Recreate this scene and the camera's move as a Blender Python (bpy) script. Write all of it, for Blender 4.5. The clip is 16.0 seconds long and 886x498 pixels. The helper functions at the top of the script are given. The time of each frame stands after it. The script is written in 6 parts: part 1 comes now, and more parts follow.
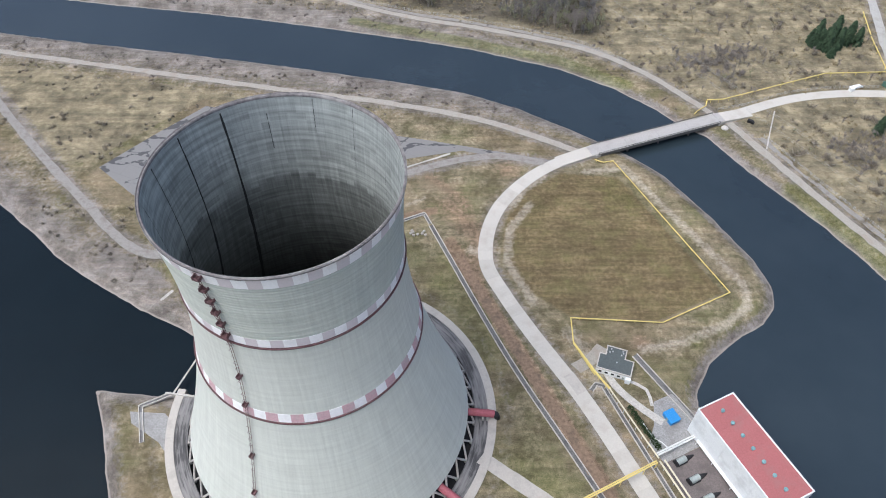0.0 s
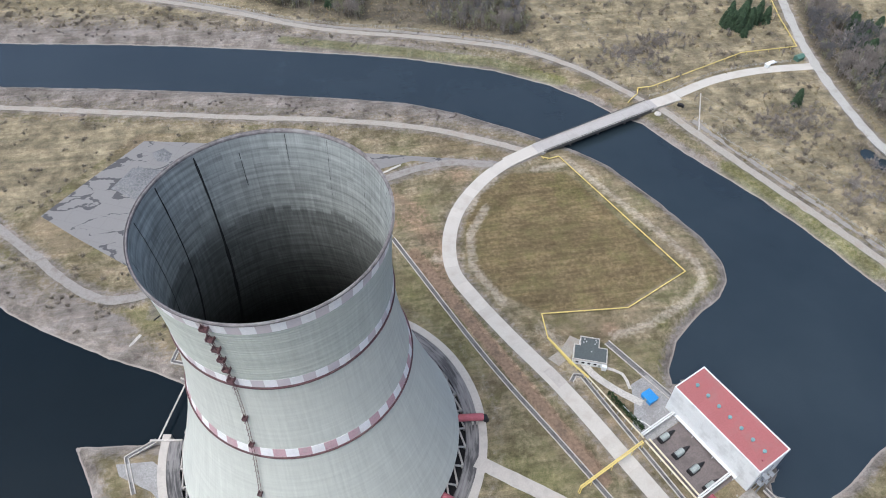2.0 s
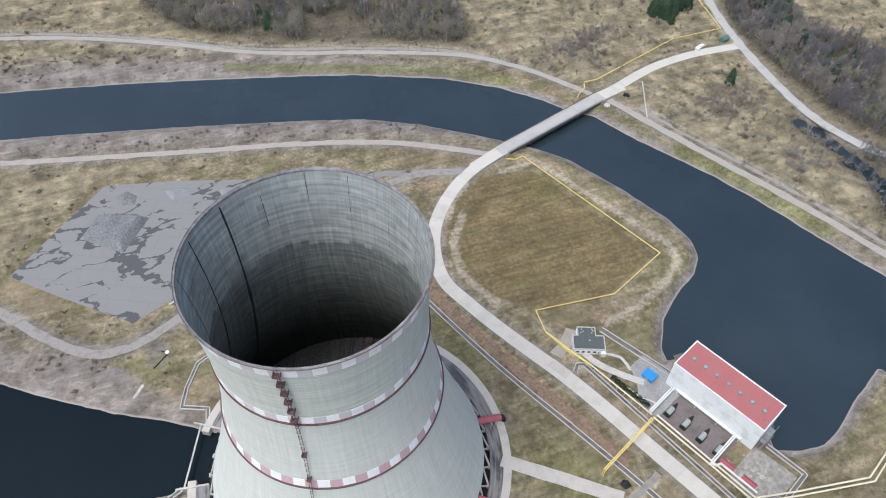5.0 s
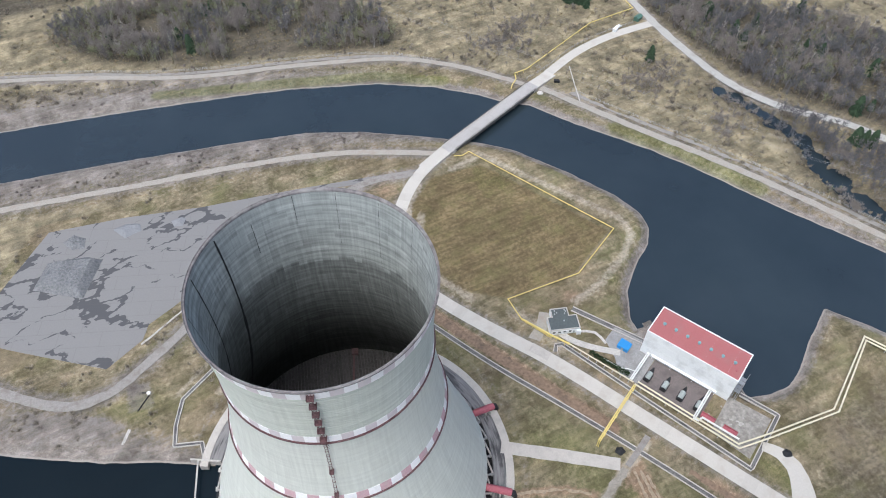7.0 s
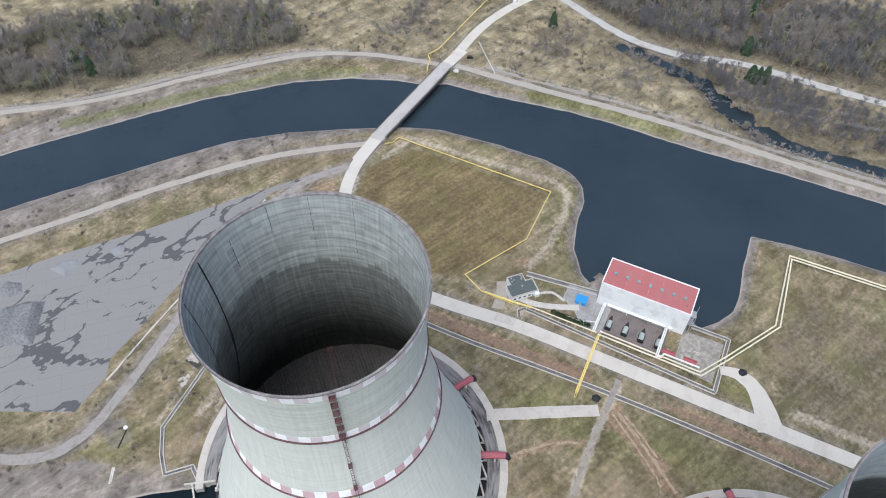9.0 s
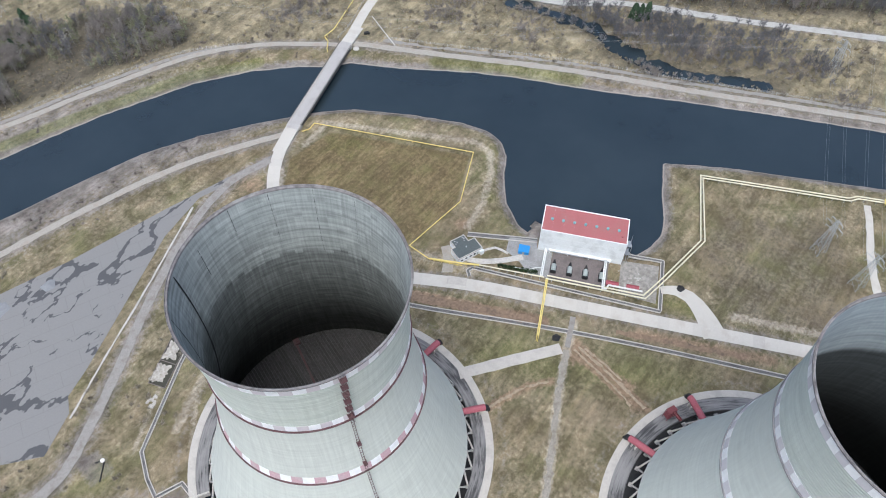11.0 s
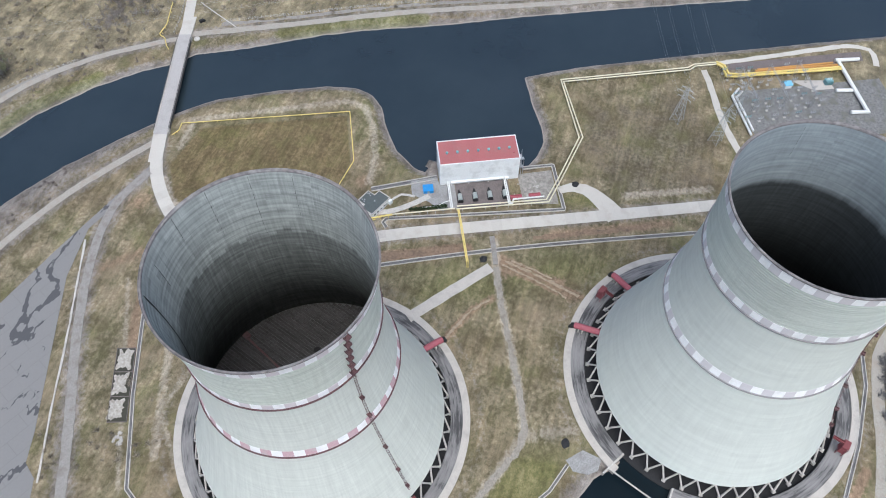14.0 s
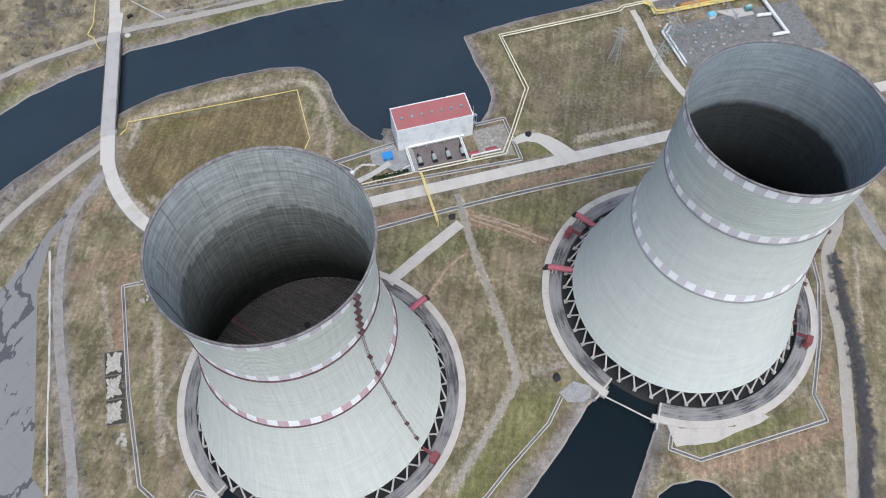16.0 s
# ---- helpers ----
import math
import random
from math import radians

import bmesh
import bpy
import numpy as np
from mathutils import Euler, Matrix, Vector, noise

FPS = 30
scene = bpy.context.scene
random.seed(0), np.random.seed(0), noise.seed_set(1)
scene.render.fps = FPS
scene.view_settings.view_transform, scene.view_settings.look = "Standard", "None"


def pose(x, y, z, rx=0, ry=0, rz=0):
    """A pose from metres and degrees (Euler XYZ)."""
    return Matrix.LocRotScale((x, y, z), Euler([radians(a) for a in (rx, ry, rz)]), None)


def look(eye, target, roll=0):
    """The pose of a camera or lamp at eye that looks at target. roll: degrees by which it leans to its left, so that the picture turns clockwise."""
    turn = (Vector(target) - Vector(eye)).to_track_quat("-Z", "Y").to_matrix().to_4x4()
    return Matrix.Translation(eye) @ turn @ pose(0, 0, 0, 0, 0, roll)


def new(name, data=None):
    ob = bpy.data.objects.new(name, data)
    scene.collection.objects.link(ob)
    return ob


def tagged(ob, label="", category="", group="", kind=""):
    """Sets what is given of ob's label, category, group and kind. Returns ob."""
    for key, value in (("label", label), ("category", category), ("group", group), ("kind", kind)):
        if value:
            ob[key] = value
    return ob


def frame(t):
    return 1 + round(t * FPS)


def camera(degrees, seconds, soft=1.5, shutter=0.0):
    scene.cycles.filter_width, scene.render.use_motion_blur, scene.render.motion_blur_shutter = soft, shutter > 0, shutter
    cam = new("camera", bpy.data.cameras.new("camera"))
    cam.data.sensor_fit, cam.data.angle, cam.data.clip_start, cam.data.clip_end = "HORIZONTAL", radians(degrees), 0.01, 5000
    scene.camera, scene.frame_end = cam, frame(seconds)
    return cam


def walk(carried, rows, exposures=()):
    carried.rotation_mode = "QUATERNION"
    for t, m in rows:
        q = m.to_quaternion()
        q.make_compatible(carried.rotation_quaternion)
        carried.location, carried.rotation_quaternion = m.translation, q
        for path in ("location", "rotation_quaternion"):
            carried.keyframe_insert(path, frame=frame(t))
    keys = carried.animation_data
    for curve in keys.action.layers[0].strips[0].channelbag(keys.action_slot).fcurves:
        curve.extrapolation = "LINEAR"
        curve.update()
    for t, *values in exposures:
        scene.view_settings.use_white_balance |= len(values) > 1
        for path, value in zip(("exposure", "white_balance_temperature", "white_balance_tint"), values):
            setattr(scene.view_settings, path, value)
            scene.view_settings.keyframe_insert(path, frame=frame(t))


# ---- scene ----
cam = camera(63.04, 16.0, 1.0)
# seconds, eye, heading to the left, pitch, roll
PATH = [
    (0, -0.51, -14.48, 284.51, -0.164, -49.249, -0.354),
    (0.5, -4.41, -13.97, 286.97, -3.331, -49.335, -0.374),
    (1, -8.77, -13.31, 289.29, -7.241, -49.426, -0.392),
    (1.5, -13.51, -12.52, 291.52, -8.571, -49.488, -0.353),
    (2, -18.56, -11.61, 293.67, -8.753, -49.555, -0.292),
    (2.5, -23.85, -10.61, 295.77, -9.377, -49.621, -0.242),
    (3, -29.34, -9.51, 297.83, -11.405, -49.681, -0.166),
    (3.5, -34.98, -8.34, 299.86, -13.450, -49.721, -0.202),
    (4, -40.71, -7.08, 301.87, -14.922, -49.776, -0.061),
    (6.5, -69.73, 0.54, 311.80, -25.215, -50.025, -0.045),
    (7, -75.43, 2.39, 313.75, -27.942, -50.196, -0.036),
    (7.5, -81.06, 4.38, 315.69, -30.826, -50.477, -0.157),
    (8, -86.62, 6.50, 317.60, -33.609, -50.812, -0.085),
    (10.5, -112.95, 19.46, 326.64, -48.637, -53.301, -0.190),
    (11, -117.90, 22.55, 328.31, -52.101, -53.875, -0.068),
    (11.5, -122.75, 25.78, 329.93, -55.740, -54.473, -0.090),
    (12, -127.49, 29.17, 331.50, -59.209, -54.982, -0.049),
    (12.5, -132.11, 32.68, 333.01, -62.786, -55.551, -0.098),
    (13, -136.62, 36.30, 334.49, -66.196, -56.074, -0.076),
    (13.5, -141.01, 39.99, 335.92, -69.323, -56.664, -0.132),
    (14, -145.27, 43.73, 337.33, -71.745, -57.146, -0.086),
    (14.5, -149.39, 47.47, 338.72, -74.120, -57.690, -0.110),
    (15, -153.35, 51.16, 340.11, -76.347, -58.178, -0.072),
    (15.5, -157.16, 54.75, 341.53, -78.640, -58.733, -0.101),
    (16, -160.78, 58.17, 343.00, -80.872, -59.295, -0.104),
]
EXPOSURE = [(0, -0.09, 5840, 6), (8, -0.06, 5800, 5), (13, -0.13, 5700, 4), (16, -0.27, 5720, 5)]
walk(cam, [(t, pose(x, y, z, 0, 0, yaw) @ pose(0, 0, 0, 90 + pitch, 0, 0) @ pose(0, 0, 0, 0, 0, roll)) for t, x, y, z, yaw, pitch, roll in PATH], EXPOSURE)


def set_world():
    world = bpy.data.worlds.new("sky")
    scene.world = world
    world.use_nodes = True
    nt = world.node_tree
    sky = nt.nodes.new("ShaderNodeTexSky")
    sky.sky_type = "NISHITA"
    sky.sun_disc = False
    sky.sun_elevation, sky.sun_rotation = radians(66), radians(246)
    sky.air_density, sky.dust_density, sky.ozone_density = 0.8, 7.0, 1.5
    nt.links.new(sky.outputs[0], nt.nodes["Background"].inputs[0])
    nt.nodes["Background"].inputs[1].default_value = 0.2
    sun = new("sun", bpy.data.lights.new("sun", "SUN"))
    sun.data.energy, sun.data.angle, sun.data.color = 1.0, radians(56), (1.0, 0.98, 0.945)
    el, az = radians(66), radians(246)
    way = Vector((math.sin(az) * math.cos(el), math.cos(az) * math.cos(el), math.sin(el)))
    sun.matrix_world = look(way * 500, (0, 0, 0))


set_world()


# ---- materials ----
def node_mat(name):
    m = bpy.data.materials.new(name)
    m.use_nodes = True
    return m, m.node_tree, m.node_tree.nodes["Principled BSDF"]


def add(nt, kind, **values):
    n = nt.nodes.new(kind)
    for key, v in values.items():
        if key in n.inputs:
            n.inputs[key].default_value = v
    return n


def noise_node(nt, vec, scale, detail=4.0, rough=0.6):
    n = add(nt, "ShaderNodeTexNoise", Scale=scale, Detail=detail, Roughness=rough)
    nt.links.new(vec, n.inputs["Vector"])
    return n.outputs["Fac"]


def ramp(nt, fac, stops):
    r = nt.nodes.new("ShaderNodeValToRGB")
    e = r.color_ramp.elements
    while len(e) < len(stops):
        e.new(0.5)
    for el, (p, c) in zip(e, stops):
        el.position, el.color = p, (*c, 1) if len(c) == 3 else c
    nt.links.new(fac, r.inputs[0])
    return r.outputs[0]


def mix(nt, fac, a, b, blend="MIX"):
    n = nt.nodes.new("ShaderNodeMix")
    n.data_type, n.blend_type = "RGBA", blend
    for sock, v in ((n.inputs[0], fac), (n.inputs[6], a), (n.inputs[7], b)):
        if isinstance(v, (float, int)):
            sock.default_value = v
        elif isinstance(v, tuple):
            sock.default_value = (*v, 1)
        else:
            nt.links.new(v, sock)
    return n.outputs[2]


def maths(nt, op, a, b=0.0, clamp=False):
    n = nt.nodes.new("ShaderNodeMath")
    n.operation, n.use_clamp = op, clamp
    for sock, v in zip(n.inputs, (a, b)):
        if isinstance(v, (float, int)):
            sock.default_value = v
        else:
            nt.links.new(v, sock)
    return n.outputs[0]


def bump(nt, bsdf, height, strength=0.4, dist=0.1):
    b = add(nt, "ShaderNodeBump", Strength=strength, Distance=dist)
    nt.links.new(height, b.inputs["Height"])
    nt.links.new(b.outputs[0], bsdf.inputs["Normal"])


def place_vec(nt, scale=(1, 1, 1)):
    c = nt.nodes.new("ShaderNodeNewGeometry")
    m = add(nt, "ShaderNodeMapping", Scale=scale)
    nt.links.new(c.outputs["Position"], m.inputs["Vector"])
    return m.outputs[0]


def plain(name, color, rough=0.7, metal=0.0, vary=0.25, fine=1.5, coarse=0.15, relief=0.2, dirt=None, piece=0.0, island=0.0):
    """A surface with grain and stains at two scales."""
    m, nt, b = node_mat(name)
    v = place_vec(nt)
    f1, f2 = noise_node(nt, v, fine, 6), noise_node(nt, v, coarse, 4)
    dark = tuple(c * (1 - vary) for c in color)
    light = tuple(min(1, c * (1 + vary)) for c in color)
    col = mix(nt, ramp(nt, f1, [(0.3, (0, 0, 0)), (0.7, (1, 1, 1))]), dark, light)
    if dirt:
        col = mix(nt, ramp(nt, f2, [(0.5, (0, 0, 0)), (0.68, (0.8, 0.8, 0.8))]), col, dirt)
    else:
        col = mix(nt, 0.5, col, mix(nt, f2, dark, light))
    if piece or island:
        if piece:
            rnd = nt.nodes.new("ShaderNodeObjectInfo").outputs["Random"]
        else:
            rnd = nt.nodes.new("ShaderNodeNewGeometry").outputs["Random Per Island"]
        amount = piece or island
        tone = maths(nt, "MULTIPLY_ADD", rnd, amount)
        tone.node.inputs[2].default_value = 1 - amount / 2
        vm = nt.nodes.new("ShaderNodeVectorMath")
        vm.operation = "SCALE"
        nt.links.new(col, vm.inputs[0])
        nt.links.new(tone, vm.inputs["Scale"])
        col = vm.outputs[0]
    nt.links.new(col, b.inputs["Base Color"])
    b.inputs["Roughness"].default_value, b.inputs["Metallic"].default_value = rough, metal
    b.inputs["Specular IOR Level"].default_value = 0.3
    if relief:
        bump(nt, b, f1, relief, 0.1)
    return m


def ground_material():
    """Dry spring grass with bare gravel, green growth, brown earth and mown field by the zones of the plan."""
    m, nt, b = node_mat("ground")
    v = place_vec(nt)
    za = nt.nodes.new("ShaderNodeVertexColor")
    za.layer_name = "zone"
    zb = nt.nodes.new("ShaderNodeVertexColor")
    zb.layer_name = "zone_b"
    sep = nt.nodes.new("ShaderNodeSeparateColor")
    nt.links.new(za.outputs[0], sep.inputs[0])
    sepb = nt.nodes.new("ShaderNodeSeparateColor")
    nt.links.new(zb.outputs[0], sepb.inputs[0])
    tiny, small, mid, big = (noise_node(nt, v, s, d, r) for s, d, r in ((2.2, 5, .7), (0.45, 7, .65), (0.09, 7, .62), (0.018, 5, .55)))
    straw = ramp(nt, small, [(0.3, (0.13, 0.108, 0.07)), (0.5, (0.235, 0.198, 0.134)), (0.72, (0.39, 0.335, 0.235))])
    olive = ramp(nt, small, [(0.3, (0.085, 0.078, 0.043)), (0.6, (0.162, 0.143, 0.086)), (0.8, (0.25, 0.214, 0.14))])
    grass = mix(nt, ramp(nt, mid, [(0.42, (0, 0, 0)), (0.58, (1, 1, 1))]), olive, straw)
    grass = mix(nt, maths(nt, "MULTIPLY", ramp(nt, big, [(0.45, (0, 0, 0)), (0.65, (1, 1, 1))]), 0.4), grass, (0.2, 0.15, 0.095))
    hue = noise_node(nt, v, 0.03, 5, 0.6)
    grass = mix(nt, maths(nt, "MULTIPLY", ramp(nt, hue, [(0.52, (0, 0, 0)), (0.64, (1, 1, 1))]), 0.6), grass, (0.155, 0.15, 0.075))
    grass = mix(nt, maths(nt, "MULTIPLY", ramp(nt, hue, [(0.34, (1, 1, 1)), (0.46, (0, 0, 0))]), 0.55), grass, (0.27, 0.215, 0.15))
    wild = ramp(nt, mid, [(0.3, (0.085, 0.076, 0.054)), (0.46, (0.17, 0.148, 0.1)), (0.58, (0.3, 0.258, 0.17)), (0.7, (0.44, 0.375, 0.25))])
    wild = mix(nt, 0.3, wild, straw)

    def zoned(base, level, color, soft=0.12, noise_fac=small, amount=1.0):
        # the edge of a zone frays with the grain
        edge = maths(nt, "ADD", level, maths(nt, "MULTIPLY", maths(nt, "SUBTRACT", noise_fac, 0.5), 1.3))
        fac = ramp(nt, edge, [(0.5 - soft, (0, 0, 0)), (0.5 + soft, (amount,) * 3)])
        return mix(nt, fac, base, color)

    field = ramp(nt, small, [(0.28, (0.09, 0.07, 0.036)), (0.5, (0.155, 0.12, 0.066)), (0.75, (0.25, 0.195, 0.115))])
    rows = add(nt, "ShaderNodeMapping", Rotation=(0, 0, radians(-32)), Scale=(0.06, 0.9, 1))
    nt.links.new(v, rows.inputs["Vector"])
    field = mix(nt, 0.1, field, ramp(nt, noise_node(nt, rows.outputs[0], 1.0, 5, 0.6), [(0.35, (0.08, 0.066, 0.034)), (0.65, (0.3, 0.245, 0.15))]))
    field = mix(nt, ramp(nt, mid, [(0.45, (0, 0, 0)), (0.7, (0.6, 0.6, 0.6))]), field, (0.15, 0.14, 0.062))
    gravel = ramp(nt, small, [(0.3, (0.15, 0.134, 0.12)), (0.5, (0.245, 0.222, 0.202)), (0.75, (0.32, 0.295, 0.276))])
    brush = ramp(nt, mid, [(0.4, (0.085, 0.07, 0.06)), (0.52, (0.2, 0.175, 0.155)), (0.62, (0.27, 0.246, 0.232))])
    gravel = mix(nt, 0.55, gravel, brush)
    green = ramp(nt, small, [(0.3, (0.07, 0.09, 0.025)), (0.7, (0.2, 0.19, 0.07))])
    earth = ramp(nt, small, [(0.3, (0.155, 0.108, 0.074)), (0.55, (0.255, 0.185, 0.128)), (0.8, (0.4, 0.31, 0.225))])
    track = ramp(nt, small, [(0.3, (0.27, 0.23, 0.18)), (0.7, (0.47, 0.42, 0.35))])
    zc = nt.nodes.new("ShaderNodeVertexColor")
    zc.layer_name = "zone_c"
    sepc = nt.nodes.new("ShaderNodeSeparateColor")
    nt.links.new(zc.outputs[0], sepc.inputs[0])
    litter = ramp(nt, small, [(0.3, (0.05, 0.045, 0.037)), (0.7, (0.135, 0.118, 0.094))])
    col = zoned(grass, sepb.outputs[0], wild)
    col = zoned(col, sepc.outputs[0], litter, 0.3, mid, 0.85)
    col = zoned(col, sepb.outputs[2], field, 0.15)
    col = zoned(col, sep.outputs[0], gravel, 0.2)
    col = zoned(col, sep.outputs[1], green, 0.3, mid, 0.6)
    col = zoned(col, sep.outputs[2], earth, 0.2)
    col = zoned(col, sepb.outputs[1], track, 0.3, small, 0.7)
    speck = ramp(nt, tiny, [(0.3, (0.12, 0.12, 0.12)), (0.5, (0.5, 0.5, 0.5)), (0.7, (0.92, 0.92, 0.92))])
    col = mix(nt, 0.5, col, speck, "OVERLAY")
    patchy = ramp(nt, noise_node(nt, v, 0.05, 8, 0.68), [(0.3, (0.22, 0.22, 0.22)), (0.5, (0.5, 0.5, 0.5)), (0.7, (0.8, 0.8, 0.8))])
    col = mix(nt, 0.6, col, patchy, "OVERLAY")
    # long wheel marks and wind-laid grass, along and across the road
    for turn, scale, amount in ((-65, (0.022, 0.3, 1), 0.3), (18, (0.02, 0.22, 1), 0.22)):
        lay = add(nt, "ShaderNodeMapping", Rotation=(0, 0, radians(-turn)), Scale=scale)
        nt.links.new(v, lay.inputs["Vector"])
        col = mix(nt, amount, col, ramp(nt, noise_node(nt, lay.outputs[0], 1.0, 5, 0.65), [(0.32, (0.2, 0.22, 0.16)), (0.5, (0.5, 0.5, 0.5)), (0.68, (0.84, 0.8, 0.74))]), "OVERLAY")
    # pale washed stones along the waterline
    up = nt.nodes.new("ShaderNodeSeparateXYZ")
    nt.links.new(v, up.inputs[0])
    level = maths(nt, "ADD", up.outputs[2], maths(nt, "MULTIPLY", small, 0.8))
    washed = ramp(nt, maths(nt, "ADD", level, 3.0), [(0.3, (0, 0, 0)), (0.42, (0.7, 0.7, 0.7)), (0.62, (0.7, 0.7, 0.7)), (0.85, (0, 0, 0))])
    washed = maths(nt, "MULTIPLY", washed, maths(nt, "SUBTRACT", 1.0, sepb.outputs[0]))
    col = mix(nt, washed, col, (0.37, 0.335, 0.3))
    nt.links.new(col, b.inputs["Base Color"])
    b.inputs["Roughness"].default_value = 0.95
    b.inputs["Specular IOR Level"].default_value = 0.1
    bump(nt, b, maths(nt, "ADD", small, maths(nt, "MULTIPLY", tiny, 0.4)), 0.7, 0.5)
    return m


def shell_material(name, base, stain, streak_dark, lift, panel=0.0, band=0.12, coats_and_shade=(), dark_top=None):
    """Board-marked concrete: lifts, vertical runs of stain and panels of the formwork, by a map of metres round and metres up."""
    m, nt, b = node_mat(name)
    uv = nt.nodes.new("ShaderNodeUVMap")
    uv.uv_map = "round_up"

    def mapped(scale):
        mp = add(nt, "ShaderNodeMapping", Scale=scale)
        nt.links.new(uv.outputs[0], mp.inputs["Vector"])
        return mp.outputs[0]

    streak = noise_node(nt, mapped((0.9, 0.03, 1)), 1.0, 6, 0.6)
    wide = noise_node(nt, mapped((0.08, 0.025, 1)), 1.0, 4)
    grain = noise_node(nt, mapped((1, 1, 1)), 2.0, 6, 0.7)
    lifts = noise_node(nt, mapped((0.03, 1 / lift, 1)), 1.0, 3, 0.5)
    col = mix(nt, ramp(nt, streak, [(0.35, (0, 0, 0)), (0.7, (1, 1, 1))]), tuple(c * (1 - streak_dark) for c in base), base)
    col = mix(nt, maths(nt, "MULTIPLY", ramp(nt, wide, [(0.45, (0, 0, 0)), (0.7, (1, 1, 1))]), 0.55), col, stain)
    tone = mix(nt, lifts, (1 - 2.2 * band,) * 3, (1 + 2 * band,) * 3)
    col = mix(nt, 1.0, col, tone, "MULTIPLY")
    if panel:
        white = nt.nodes.new("ShaderNodeTexWhiteNoise")
        white.noise_dimensions = "2D"
        snap = nt.nodes.new("ShaderNodeVectorMath")
        snap.operation = "SNAP"
        snap.inputs[1].default_value = (3.1, 2.6, 1)
        nt.links.new(uv.outputs[0], snap.inputs[0])
        nt.links.new(snap.outputs[0], white.inputs["Vector"])
        col = mix(nt, 1.0, col, mix(nt, white.outputs[0], (1 - panel,) * 3, (1 + panel,) * 3), "MULTIPLY")
    # colour above this height is multiplied darker, uneven by lift
    if dark_top:
        sx = nt.nodes.new("ShaderNodeSeparateXYZ")
        nt.links.new(uv.outputs[0], sx.inputs[0])
        above = maths(nt, "SUBTRACT", sx.outputs[1], dark_top, True)
        col = mix(nt, above, col, mix(nt, 1.0, col, mix(nt, lifts, (0.7, 0.73, 0.72), (0.96, 0.97, 0.95)), "MULTIPLY"))
    # lift coats below certain heights with stepped panel edge; wide fades paint depth shade
    for height, tone, step, fade in coats_and_shade:
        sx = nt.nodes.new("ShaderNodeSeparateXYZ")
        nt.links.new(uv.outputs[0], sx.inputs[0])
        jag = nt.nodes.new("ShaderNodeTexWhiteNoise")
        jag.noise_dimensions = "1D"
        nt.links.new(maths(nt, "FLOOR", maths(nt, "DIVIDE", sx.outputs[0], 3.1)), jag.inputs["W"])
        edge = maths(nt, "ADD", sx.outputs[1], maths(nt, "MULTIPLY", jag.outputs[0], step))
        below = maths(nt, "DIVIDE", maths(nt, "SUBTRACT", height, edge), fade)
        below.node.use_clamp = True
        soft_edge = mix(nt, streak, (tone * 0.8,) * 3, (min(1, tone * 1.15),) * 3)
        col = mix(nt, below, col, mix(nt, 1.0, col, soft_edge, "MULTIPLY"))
    col = mix(nt, 0.25, col, mix(nt, grain, (0.2, 0.2, 0.2), (0.9, 0.9, 0.9)), "OVERLAY")
    nt.links.new(col, b.inputs["Base Color"])
    b.inputs["Roughness"].default_value = 0.88
    b.inputs["Specular IOR Level"].default_value = 0.2
    bump(nt, b, maths(nt, "ADD", grain, lifts), 0.3, 0.06)
    return m


def water_material(name, deep, pale, ior):
    m, nt, b = node_mat(name)
    v = place_vec(nt)
    col = ramp(nt, noise_node(nt, v, 0.012, 4), [(0.35, deep), (0.65, pale)])
    nt.links.new(col, b.inputs["Base Color"])
    breeze = add(nt, "ShaderNodeMapping", Rotation=(0, 0, radians(20)), Scale=(0.012, 0.045, 1))
    nt.links.new(v, breeze.inputs["Vector"])
    gust = noise_node(nt, breeze.outputs[0], 1.0, 5, 0.6)
    nt.links.new(ramp(nt, gust, [(0.4, (0.14, 0.14, 0.14)), (0.68, (0.26, 0.26, 0.26))]), b.inputs["Roughness"])
    b.inputs["IOR"].default_value = ior
    r = maths(nt, "ADD", noise_node(nt, v, 0.9, 4), noise_node(nt, v, 0.16, 3))
    bump(nt, b, r, 0.12, 0.15)
    return m


